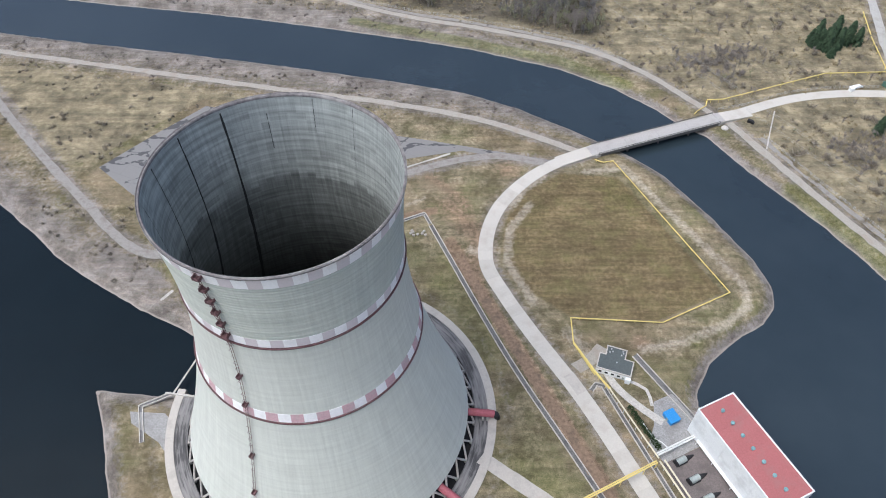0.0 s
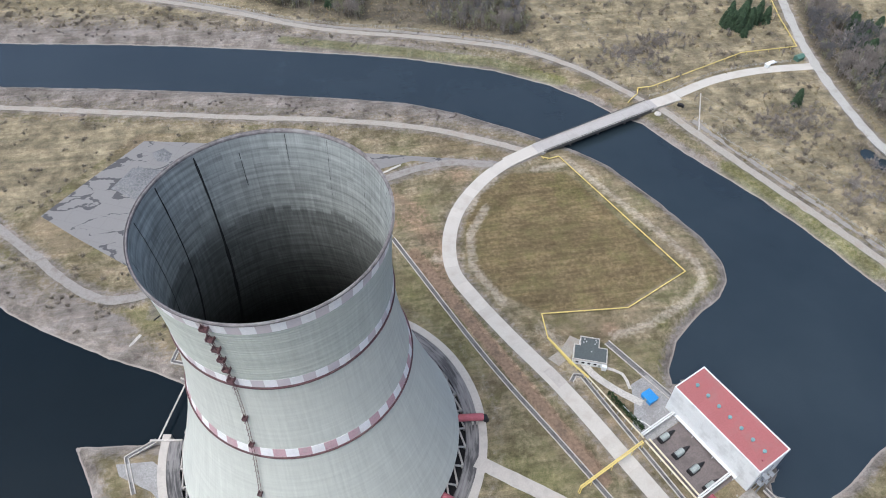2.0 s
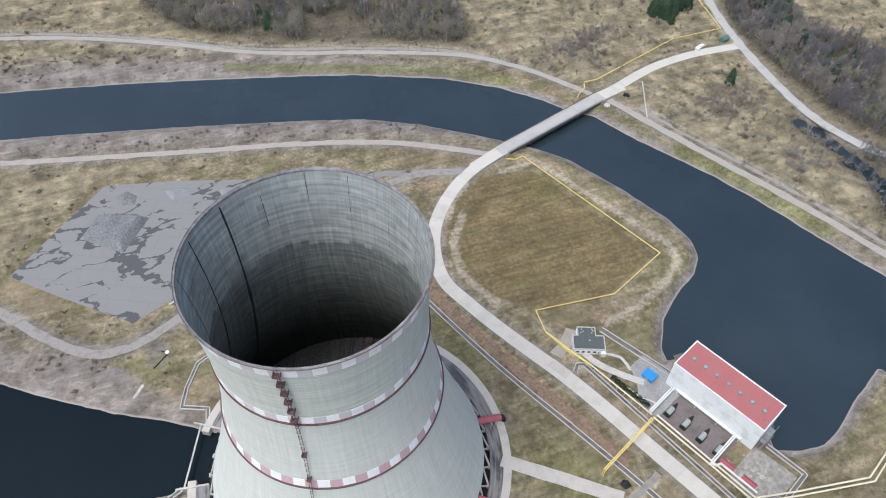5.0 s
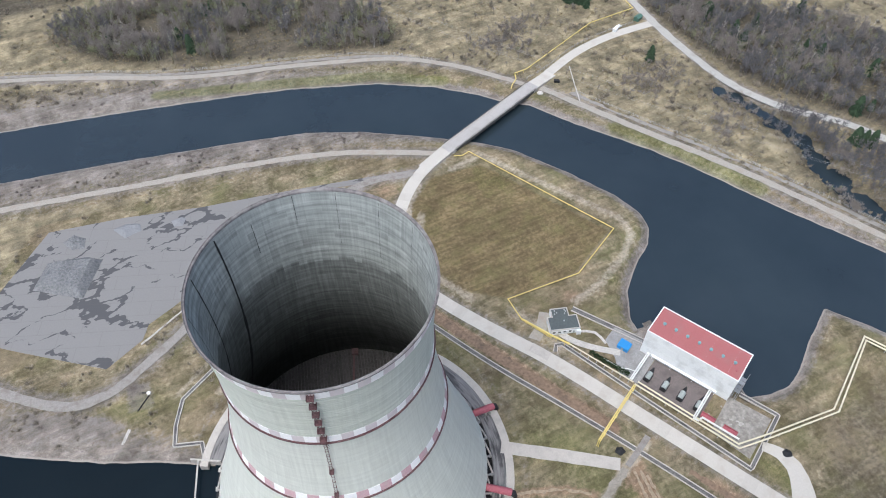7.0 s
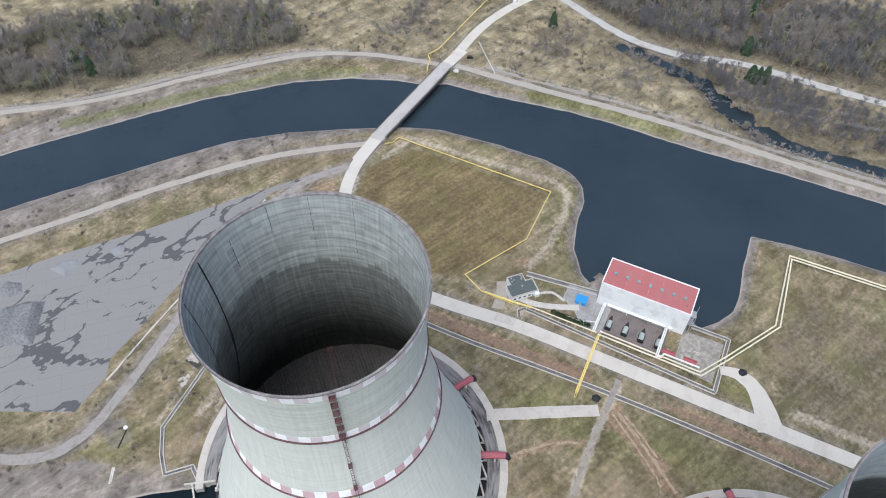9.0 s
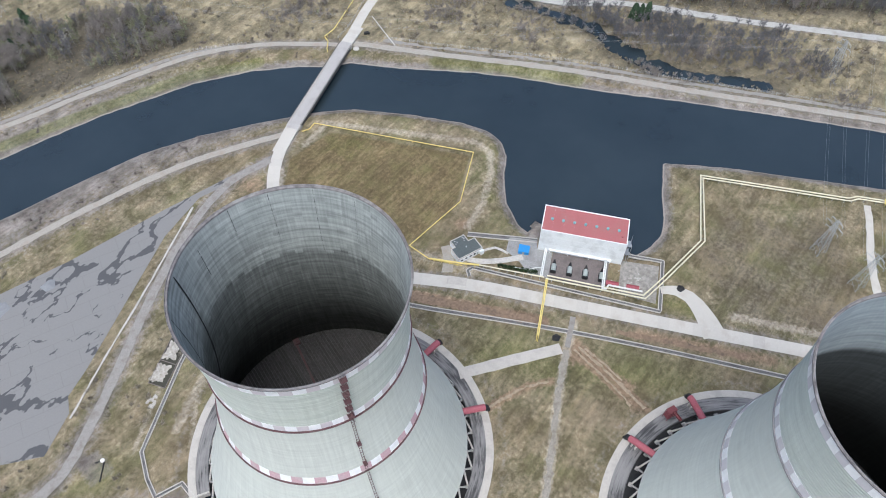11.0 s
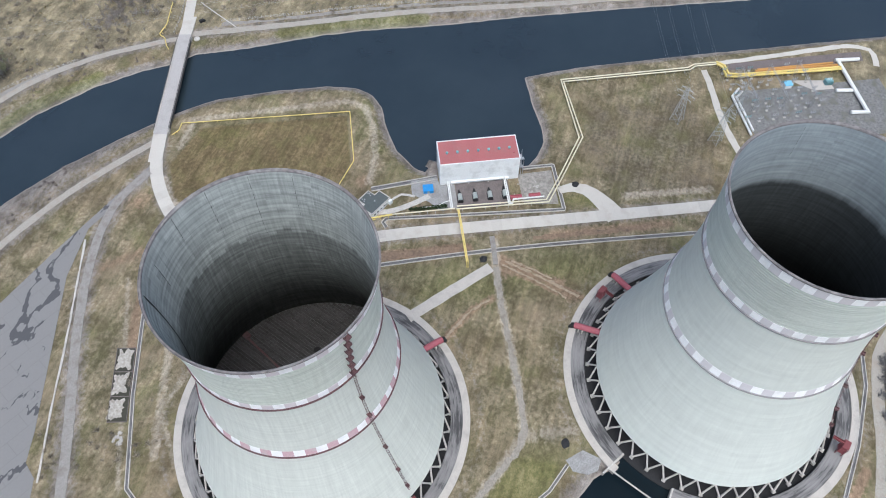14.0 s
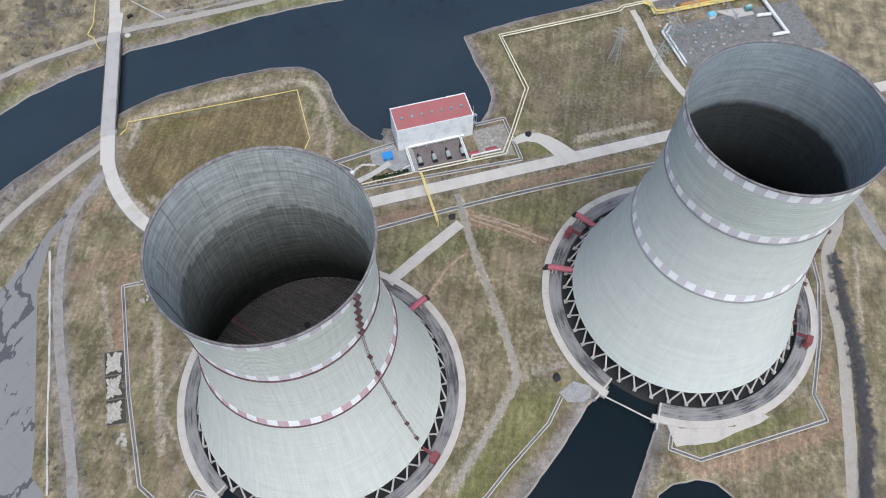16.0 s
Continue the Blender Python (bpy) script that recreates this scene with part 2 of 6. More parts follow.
def asphalt_lot_material():
    m, nt, b = node_mat("old_asphalt")
    v = place_vec(nt)
    turned = add(nt, "ShaderNodeMapping", Rotation=(0, 0, radians(-25)), Scale=(0.03, 0.055, 1))
    nt.links.new(v, turned.inputs["Vector"])
    veins = maths(nt, "ABSOLUTE", maths(nt, "SUBTRACT", noise_node(nt, turned.outputs[0], 1.0, 5, 0.5), 0.5))
    spread = ramp(nt, noise_node(nt, v, 0.016, 3, 0.5), [(0.4, (0, 0, 0)), (0.66, (0.06, 0.06, 0.06))])
    broken = maths(nt, "MULTIPLY", maths(nt, "SUBTRACT", noise_node(nt, v, 0.13, 4, 0.5), 0.5), 0.09)
    patches = maths(nt, "SUBTRACT", maths(nt, "ADD", spread, broken), veins)
    fine, mid = noise_node(nt, v, 1.2, 6, 0.7), noise_node(nt, v, 0.12, 5)
    col = mix(nt, fine, (0.165, 0.16, 0.157), (0.275, 0.266, 0.26))
    col = mix(nt, mid, col, (0.225, 0.22, 0.215))
    col = mix(nt, ramp(nt, patches, [(0.0, (0, 0, 0)), (0.004, (0.92, 0.92, 0.92))]), col, (0.07, 0.071, 0.076))
    slabs = add(nt, "ShaderNodeMapping", Rotation=(0, 0, radians(24)), Scale=(1, 1, 1))
    nt.links.new(v, slabs.inputs["Vector"])
    joints = add(nt, "ShaderNodeTexBrick", Scale=1.0)
    for key, value in (("Brick Width", 22.0), ("Row Height", 9.0), ("Mortar Size", 0.16), ("Color1", (0, 0, 0, 1)), ("Color2", (0, 0, 0, 1)), ("Mortar", (0.22, 0.22, 0.22, 1))):
        joints.inputs[key].default_value = value
    nt.links.new(slabs.outputs[0], joints.inputs["Vector"])
    col = mix(nt, joints.outputs[0], col, (0.11, 0.106, 0.1))
    nt.links.new(col, b.inputs["Base Color"])
    b.inputs["Roughness"].default_value = 0.85
    bump(nt, b, fine, 0.3, 0.05)
    return m


GROUND, LOT = ground_material(), asphalt_lot_material()
WATER = water_material("canal_water", (0.018, 0.028, 0.036), (0.026, 0.038, 0.047), 1.66)
POND_WATER = water_material("pond_water", (0.003, 0.008, 0.012), (0.005, 0.011, 0.016), 1.27)
SHELL = shell_material("shell_concrete", (0.69, 0.714, 0.65), (0.6, 0.622, 0.563), 0.15, 1.3, 0.02, 0.06, (), 107.0)
SHELL_CLEAN = shell_material("clean_shell_concrete", (0.66, 0.694, 0.642), (0.59, 0.625, 0.578), 0.08, 2.6, 0.02, 0.06, (), 111.5)
# second entry of each paints shade deepening down the tower into the wall
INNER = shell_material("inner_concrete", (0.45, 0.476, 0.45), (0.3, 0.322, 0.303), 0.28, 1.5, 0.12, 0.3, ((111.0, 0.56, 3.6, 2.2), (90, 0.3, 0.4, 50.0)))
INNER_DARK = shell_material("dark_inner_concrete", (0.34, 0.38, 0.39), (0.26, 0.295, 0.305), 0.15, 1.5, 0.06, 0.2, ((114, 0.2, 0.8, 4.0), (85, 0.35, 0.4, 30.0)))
CONCRETE = plain("concrete", (0.5, 0.475, 0.44), 0.85, dirt=(0.38, 0.36, 0.32))
ROAD = plain("road_concrete", (0.52, 0.492, 0.445), 0.85, vary=0.06, dirt=(0.46, 0.42, 0.37), piece=0.12)
OLD_SLAB = plain("weathered_slab", (0.43, 0.405, 0.375), 0.9, vary=0.25, dirt=(0.24, 0.22, 0.19))
KERB = plain("ring_concrete", (0.48, 0.448, 0.408), 0.9, vary=0.08, dirt=(0.38, 0.35, 0.32))


def apron_material():
    """Wet concrete with dark tide marks that run round the tower."""
    m, nt, b = node_mat("stained_apron")
    c = nt.nodes.new("ShaderNodeTexCoord").outputs["Object"]
    sep = nt.nodes.new("ShaderNodeSeparateXYZ")
    nt.links.new(c, sep.inputs[0])
    far = nt.nodes.new("ShaderNodeVectorMath")
    far.operation = "LENGTH"
    nt.links.new(c, far.inputs[0])
    comb = nt.nodes.new("ShaderNodeCombineXYZ")
    nt.links.new(maths(nt, "MULTIPLY", maths(nt, "ARCTAN2", sep.outputs[1], sep.outputs[0]), 6.0), comb.inputs[0])
    nt.links.new(maths(nt, "MULTIPLY", far.outputs["Value"], 1.1), comb.inputs[1])
    rings = noise_node(nt, comb.outputs[0], 1.0, 7, 0.7)
    zone = noise_node(nt, place_vec(nt), 0.05, 3, 0.5)
    wet = maths(nt, "ADD", rings, maths(nt, "MULTIPLY", maths(nt, "SUBTRACT", zone, 0.5), 0.9))
    col = ramp(nt, wet, [(0.36, (0.25, 0.24, 0.235)), (0.52, (0.18, 0.173, 0.17)), (0.6, (0.085, 0.082, 0.082)), (0.75, (0.04, 0.039, 0.04))])
    nt.links.new(col, b.inputs["Base Color"])
    b.inputs["Roughness"].default_value = 0.7
    return m


APRON = apron_material()
BASIN = plain("dark_basin_concrete", (0.16, 0.155, 0.155), 0.85, vary=0.35, coarse=0.12, dirt=(0.06, 0.06, 0.062))
DIRT_ROAD = plain("dirt_road", (0.36, 0.333, 0.292), 0.95, vary=0.18, dirt=(0.33, 0.28, 0.23))
EARTH = plain("bare_earth_bank", (0.235, 0.165, 0.115), 0.95, vary=0.35, fine=0.7, coarse=0.14, dirt=(0.13, 0.1, 0.072))
SAND = plain("sandy_rut", (0.34, 0.27, 0.195), 0.95, vary=0.3, fine=0.7, coarse=0.25, dirt=(0.22, 0.19, 0.12))
FAR_GRAVEL = plain("pale_gravel", (0.42, 0.41, 0.385), 0.95, vary=0.15, dirt=(0.33, 0.31, 0.28))
TRACK_DIRT = plain("worn_track_dirt", (0.31, 0.282, 0.243), 0.95, vary=0.3, coarse=0.3, dirt=(0.2, 0.18, 0.145))
GRAVEL_ROAD = plain("grey_gravel_road", (0.285, 0.268, 0.248), 0.95, vary=0.2, coarse=0.25, dirt=(0.21, 0.186, 0.165))
MAROON = plain("maroon_steel", (0.15, 0.082, 0.086), 0.75, vary=0.3, dirt=(0.16, 0.12, 0.115))
RIM_GREY = plain("dark_rim_steel", (0.2, 0.185, 0.185), 0.8, vary=0.4, fine=0.5, dirt=(0.34, 0.33, 0.32))
RING_GREY = plain("grey_ring_steel", (0.3, 0.29, 0.295), 0.7, vary=0.2)
RED = plain("faded_red_paint", (0.38, 0.115, 0.14), 0.6, vary=0.2, dirt=(0.35, 0.1, 0.1))
DARK_RED = plain("dark_red_paint", (0.2, 0.06, 0.065), 0.65, vary=0.25)
WHITE_PAINT = plain("white_paint", (0.95, 0.95, 0.95), 0.7, vary=0.04, dirt=(0.8, 0.8, 0.79))
PINK_PAINT = plain("faded_pink_paint", (0.6, 0.41, 0.44), 0.8, vary=0.12, dirt=(0.56, 0.51, 0.5))
GREY_PAINT = plain("worn_band_paint", (0.67, 0.62, 0.632), 0.8, vary=0.08)
PALE_BAND = plain("weathered_white_band", (0.66, 0.635, 0.65), 0.8, vary=0.06)
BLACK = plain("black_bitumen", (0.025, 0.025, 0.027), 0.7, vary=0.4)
SEAM = plain("black_seam_tar", (0.035, 0.036, 0.036), 0.8, vary=0.3)
FILL = plain("cooling_fill", (0.085, 0.081, 0.08), 0.95, vary=0.7, fine=0.9, piece=0.3)
WHITE_WALL = plain("white_wall_panel", (0.84, 0.865, 0.87), 0.6, vary=0.05, dirt=(0.65, 0.67, 0.67), piece=0.05)
ROOF_RED = plain("red_roof_felt", (0.38, 0.135, 0.135), 0.8, vary=0.12, dirt=(0.34, 0.155, 0.15), piece=0.06)
ROOF_DARK = plain("dark_roof_felt", (0.1, 0.115, 0.115), 0.85, vary=0.3)
BLUE = plain("blue_sheet_metal", (0.05, 0.27, 0.62), 0.45, vary=0.1)
TEAL = plain("teal_vent_paint", (0.2, 0.36, 0.38), 0.5)
YELLOW = plain("yellow_gas_pipe", (0.72, 0.58, 0.2), 0.55, vary=0.12)
ORANGE = plain("orange_paint", (0.5, 0.26, 0.08), 0.55)
PIPE = plain("pale_pipe_lagging", (0.7, 0.65, 0.49), 0.55, vary=0.08)
PIPE_WHITE = plain("white_pipe", (0.72, 0.72, 0.7), 0.5, vary=0.08)
STEEL = plain("galvanised_steel", (0.42, 0.43, 0.44), 0.45, 0.5, vary=0.15)
GREY_METAL = plain("grey_motor_paint", (0.36, 0.4, 0.38), 0.5)
PAD = plain("pad_asphalt", (0.17, 0.145, 0.14), 0.9, vary=0.2, dirt=(0.12, 0.105, 0.1))
SWITCH_FLOOR = plain("switchyard_gravel", (0.19, 0.188, 0.183), 0.95, vary=0.35, fine=0.6, dirt=(0.135, 0.13, 0.1))
PALE_YARD = plain("littered_pale_concrete", (0.3, 0.28, 0.252), 0.95, vary=0.35, fine=0.5, coarse=0.2, dirt=(0.2, 0.185, 0.16))
YARD = plain("yard_gravel", (0.31, 0.305, 0.3), 0.95, vary=0.3, dirt=(0.22, 0.21, 0.2))
RUBBLE = plain("gravel_heap", (0.185, 0.188, 0.192), 0.95, vary=0.6, fine=0.9, relief=0.6)
BARK = plain("bare_twigs", (0.275, 0.247, 0.225), 0.95, vary=0.2, relief=0, island=0.5)
BARK_DARK = plain("dark_bare_twigs", (0.17, 0.165, 0.17), 0.95, vary=0.2, relief=0, island=0.5)
SHRUB = plain("shrub_twigs", (0.25, 0.22, 0.175), 0.95, vary=0.2, relief=0, island=0.9)
BIRCH = plain("pale_birch_bark", (0.46, 0.43, 0.39), 0.9, vary=0.2, relief=0, island=0.6)
BANK_BRUSH = plain("bank_brush", (0.2, 0.172, 0.16), 0.95, vary=0.2, relief=0, island=0.6)
BUD = plain("budding_twigs", (0.26, 0.265, 0.165), 0.95, vary=0.2, relief=0, island=0.9)
NEEDLE = plain("conifer_needles", (0.045, 0.075, 0.04), 0.9, vary=0.3, relief=0, island=0.8)
TUFT = plain("dry_grass_tufts", (0.34, 0.28, 0.17), 0.95, vary=0.25, relief=0, island=0.8)
HEDGE = plain("hedge_leaves", (0.03, 0.055, 0.02), 0.9, vary=0.3, relief=0, island=0.8)
TRUNK = plain("tree_trunk", (0.16, 0.14, 0.12), 0.95)
DARK_GLASS = plain("dark_window", (0.03, 0.035, 0.04), 0.15, vary=0.1, relief=0)


# ---- mesh helpers ----
def mesh_from(name, verts, faces, mat, smooth=False):
    me = bpy.data.meshes.new(name)
    me.from_pydata([tuple(v) for v in verts], [], [tuple(f) for f in faces])
    me.materials.append(mat)
    if smooth:
        me.polygons.foreach_set("use_smooth", [True] * len(me.polygons))
    me.update()
    return me


def part(name, bm, mat, parent=None, label=""):
    """Links a bmesh as one mesh object under a thing or a part."""
    me = bpy.data.meshes.new(name)
    bm.normal_update()
    bm.to_mesh(me)
    bm.free()
    me.materials.append(mat)
    ob = new(name, me)
    ob.parent = parent
    return tagged(ob, label)


def piece(name, me, parent, m=None, label=""):
    ob = new(name, me)
    ob.parent = parent
    if m is not None:
        ob.matrix_basis = m
    return tagged(ob, label)


def thing(name, label, category, at=(0, 0, 0), turn=0.0, group="", kind=""):
    ob = new(name)
    ob.matrix_basis = pose(*at, 0, 0, turn)
    return tagged(ob, label, category, group, kind)


def box(bm, x0, x1, y0, y1, z0, z1, m=None, bevel=0.0):
    r = bmesh.ops.create_cube(bm, size=1.0)
    vs = r["verts"]
    bmesh.ops.scale(bm, vec=(x1 - x0, y1 - y0, z1 - z0), verts=vs)
    bmesh.ops.translate(bm, vec=((x0 + x1) / 2, (y0 + y1) / 2, (z0 + z1) / 2), verts=vs)
    if bevel:
        es = list({e for v in vs for e in v.link_edges})
        r2 = bmesh.ops.bevel(bm, geom=es, offset=bevel, segments=1, affect="EDGES")
        vs = list({v for f in r2["faces"] for v in f.verts} | {v for v in vs if v.is_valid})
    if m is not None:
        bmesh.ops.transform(bm, matrix=m, verts=vs)
    return bm


def boxes(*specs, bevel=0.0):
    bm = bmesh.new()
    for s in specs:
        box(bm, *s, bevel=bevel)
    return bm


def cyl(bm, r0, r1, a, b, seg=12, caps=True):
    """A tapered round bar from a to b."""
    a, b = Vector(a), Vector(b)
    d = b - a
    m = Matrix.Translation((a + b) / 2) @ d.to_track_quat("Z", "Y").to_matrix().to_4x4()
    bmesh.ops.create_cone(bm, cap_ends=caps, segments=seg, radius1=r0, radius2=r1, depth=d.length, matrix=m)
    return bm


def tube(bm, pts, r, seg=8):
    """A round pipe along a line of points, mitred at its bends."""
    pts = [Vector(p) for p in pts]
    rings = []
    for i, p in enumerate(pts):
        d0 = (p - pts[i - 1]).normalized() if i else (pts[1] - p).normalized()
        d1 = (pts[i + 1] - p).normalized() if i < len(pts) - 1 else d0
        d = (d0 + d1).normalized()
        up = Vector((0, 0, 1)) if abs(d.z) < 0.95 else Vector((1, 0, 0))
        side = d.cross(up).normalized()
        up2 = side.cross(d)
        k = 1 / max(0.5, math.sqrt(max(0.05, (1 + d0.dot(d1)) / 2)))
        rings.append([bm.verts.new(p + side * (r * k * math.cos(a)) + up2 * (r * math.sin(a))) for a in (2 * math.pi * j / seg for j in range(seg))])
    for a, b in zip(rings, rings[1:]):
        for j in range(seg):
            bm.faces.new((a[j], a[(j + 1) % seg], b[(j + 1) % seg], b[j]))
    bm.faces.new(rings[0][::-1])
    bm.faces.new(rings[-1])
    return bm


def smooth_line(pts, step=4.0):
    """A rounded line through plan points, with tangents held to the shorter neighbour."""
    p = np.array(pts, float)
    d = np.linalg.norm(np.diff(p, axis=0), axis=1)
    u = np.diff(p, axis=0) / d[:, None]
    tan = np.vstack([u[:1], [(a * e + b * f) / (e + f) for a, b, e, f in zip(u, u[1:], d[1:], d)], u[-1:]]) if len(p) > 2 else np.vstack([u, u])
    out = []
    for k in range(len(d)):
        n = max(1, int(d[k] / step))
        for i in range(n):
            t = i / n
            h = (2 * t**3 - 3 * t**2 + 1, t**3 - 2 * t**2 + t, -2 * t**3 + 3 * t**2, t**3 - t**2)
            out.append(h[0] * p[k] + h[1] * d[k] * tan[k] + h[2] * p[k + 1] + h[3] * d[k] * tan[k + 1])
    out.append(p[-1])
    return np.array(out)


def sides(line, w0, w1=None):
    """Left and right edges of a strip along a line."""
    w1 = w0 if w1 is None else w1
    d = np.gradient(line, axis=0)
    n = np.stack([-d[:, 1], d[:, 0]], 1) / np.linalg.norm(d, axis=1)[:, None]
    w = np.linspace(w0, w1, len(line))[:, None] / 2
    return line + n * w, line - n * w


def strip_mesh(name, left, right, z0, z1, mat):
    """A slab between two edges, with its sides down to z0."""
    n = len(left)
    v = [(*p, z1) for p in left] + [(*p, z1) for p in right] + [(*p, z0) for p in left] + [(*p, z0) for p in right]
    f = []
    for i in range(n - 1):
        f += [(i, n + i, n + i + 1, i + 1), (2 * n + i, i, i + 1, 2 * n + i + 1), (n + i, 3 * n + i, 3 * n + i + 1, n + i + 1)]
    f += [(0, 2 * n, 3 * n, n), (n - 1, 2 * n - 1, 4 * n - 1, 3 * n - 1)]
    return mesh_from(name, v, f, mat)


LAID = [0]


def strip(name, pts, width, mat, label, category="road", z=0.1, width_end=None, rough_edge=0.0, parent=None, base=-0.6, step=4.0):
    # each later strip lies a little over the one before
    LAID[0] += 1
    z += 0.006 * LAID[0]
    line = smooth_line(pts, step)
    a, b = sides(line, width, width_end)
    if rough_edge:
        a, b = a + np.random.normal(0, rough_edge, a.shape), b + np.random.normal(0, rough_edge, b.shape)
    ob = new(name, strip_mesh(name, a, b, base, z, mat))
    ob.parent = parent
    return ob if parent else tagged(ob, label, category, kind="structure")


def slab_road(name, pts, width, label, length=6.0, z=0.14):
    """A road of cast slabs, each a piece with its joint."""
    line = smooth_line(pts, 1.5)
    a, b = sides(line, width)
    root = tagged(new(name, strip_mesh(name, *sides(line, width - 0.3), -0.6, z - 0.06, ROAD)), label, "road", kind="structure")
    k = max(1, int(length / 1.5))
    for i in range(0, len(line) - 1, k):
        j = min(i + k, len(line) - 1)
        la, lb = a[i : j + 1].copy(), b[i : j + 1].copy()
        gap = (la[-1] - la[-2]) / np.linalg.norm(la[-1] - la[-2]) * 0.06
        la[-1], lb[-1] = la[-1] - gap, lb[-1] - gap
        piece("slab", strip_mesh("slab", la, lb, z - 0.2, z + random.uniform(0, 0.03), ROAD), root)
    return root


def poly_mesh(name, pts, z0, z1, mat):
    bm = bmesh.new()
    top = [bm.verts.new((*p, z1)) for p in pts]
    low = [bm.verts.new((*p, z0)) for p in pts]
    f = bm.faces.new(top)
    n = len(pts)
    for i in range(n):
        bm.faces.new((top[i], low[i], low[(i + 1) % n], top[(i + 1) % n]))
    bmesh.ops.recalc_face_normals(bm, faces=bm.faces[:])
    f.normal_update()
    if f.normal.z < 0:
        bmesh.ops.reverse_faces(bm, faces=bm.faces[:])
    bmesh.ops.triangulate(bm, faces=[f])
    me = bpy.data.meshes.new(name)
    bm.to_mesh(me)
    bm.free()
    me.materials.append(mat)
    return me


def patch(name, pts, mat, label, category, z=0.08, base=-0.5):
    LAID[0] += 1
    z += 0.002 * LAID[0]
    return tagged(new(name, poly_mesh(name, pts, base, z, mat)), label, category, kind="structure")


def polygon_distance(x, y, poly):
    """Signed distance to a closed outline: below zero inside."""
    p = np.array(poly, float)
    best, inside = np.full(x.shape, 1e9), np.zeros(x.shape, bool)
    for (ax, ay), (bx, by) in zip(p, np.roll(p, -1, 0)):
        dx, dy = bx - ax, by - ay
        t = np.clip(((x - ax) * dx + (y - ay) * dy) / (dx * dx + dy * dy + 1e-9), 0, 1)
        best = np.minimum(best, np.hypot(x - ax - t * dx, y - ay - t * dy))
        if dy:
            inside ^= ((ay > y) != (by > y)) & (x < dx * (y - ay) / dy + ax)
    return np.where(inside, -best, best)


def line_distance(x, y, pts):
    best = np.full(x.shape, 1e9)
    for (ax, ay), (bx, by) in zip(pts, pts[1:]):
        dx, dy = bx - ax, by - ay
        t = np.clip(((x - ax) * dx + (y - ay) * dy) / (dx * dx + dy * dy + 1e-9), 0, 1)
        best = np.minimum(best, np.hypot(x - ax - t * dx, y - ay - t * dy))
    return best


# ---- plan ----
T1, T2 = (-48.35, 136.7), (31.6, -37.2)
UX = Vector((0.418, -0.908, 0))
VX = Vector((0.908, 0.418, 0))
TURN_U = math.degrees(math.atan2(-0.908, 0.418))

CANAL_NEAR = [(-900, 562), (-239, 424), (-167, 410), (-94, 394), (-21, 376), (15, 366), (49, 349), (81, 327), (100, 313), (112, 303), (127, 288),
              (146, 255), (161, 223), (165, 205), (162, 193), (154, 183.5), (138, 174.5), (122, 161), (113.5, 147), (111, 134), (119, 131), (137, 91),
              (135, 83), (146, 78.5), (157, 78), (170, 82.5), (186, 92.5), (209, 103.5), (230, 69.5), (264, 2.4), (307, -86), (700, -900)]
CANAL_FAR = [(760, -900), (358, -82), (300, 48), (266, 121), (240, 172), (219, 220), (204, 248), (177, 290), (160, 321), (146.6, 332), (133, 349),
             (112, 369), (78, 391), (22.6, 413.6), (-16, 425), (-74, 440), (-132, 454), (-191, 466), (-248, 476), (-900, 620)]
CANAL = CANAL_NEAR + CANAL_FAR
POND = [(-700, 620), (-500, 480), (-244, 267), (-219, 246), (-201.5, 230), (-182, 216), (-148, 195), (-124, 183), (-112, 175), (-97, 167), (-90, 160),
        (-98, 146), (-110, 145), (-123, 147), (-157, 151), (-149, 134), (-137, 102), (-122, 66), (-83, 31), (-57, 16), (-36, 6), (-26, -3), (-17, -8),
        (-26, -31), (-36, -28), (-51, -24), (-75, -17), (-130, 0), (-300, -120), (-700, -200)]
POND_SOUTH = [(-73.6, -28.6), (-68, -35), (-63.7, -46), (-64, -55), (-68.6, -62), (-120, -120), (-160, -90), (-110, -34)]
BROOK = [(286, 272), (292, 250), (297, 224), (297, 203), (287, 184), (285, 165), (288, 145), (297, 118), (316, 80)]

POOLS = [(294, 229, 7), (298, 207, 7), (294, 188, 6), (292, 170, 8), (287, 150, 9)]
MAIN_ROAD = [(85.1, 302.8), (65.4, 294.8), (44, 277.6), (29.8, 258), (23.2, 238), (22.5, 220), (30, 201), (41.4, 178.5), (60, 145.5), (84, 93.5), (109, 38), (141, -32), (175, -106), (260, -290)]
FORK = [(121.5, 60), (126.5, 53), (127.1, 46), (122.5, 36), (113, 24)]
BRIDGE_A, BRIDGE_B = (89.5, 304.6), (168, 332.5)
BEYOND = [(168, 332.5), (189, 341.6), (222.4, 353.6), (249.2, 357.8), (295, 357)]
FAR_ROAD = [(340, 560), (309, 432), (299.5, 389), (294.5, 348), (293, 304), (295, 272), (309, 235), (333, 204), (349, 168), (366, 129), (410, 37), (520, -190)]
NORTH_ROAD = [(-600, 640), (-259, 545), (-176, 522), (-92, 485), (-52, 463.5), (-13, 448), (26.4, 436.5), (65, 423), (102, 407), (135, 380), (157, 353), (170, 335)]
DAM_ROAD = [(175, 331), (184, 313), (206, 269), (225, 233), (244, 195), (275, 122), (307, 51), (364, -79), (480, -340)]
SOUTH_ROAD = [(-600, 480), (-232, 396.5), (-164, 381), (-93, 365), (-22, 349.5), (28, 333.5), (61, 316.5), (84, 303)]
PERIMETER = [(-420, 520), (-212.5, 282.5), (-193, 262.7), (-174, 243), (-153, 229), (-139.5, 228.5), (-116, 238), (-91, 251), (-68, 264), (-43, 277.5), (-18, 289), (11, 299), (33, 302), (59, 296)]
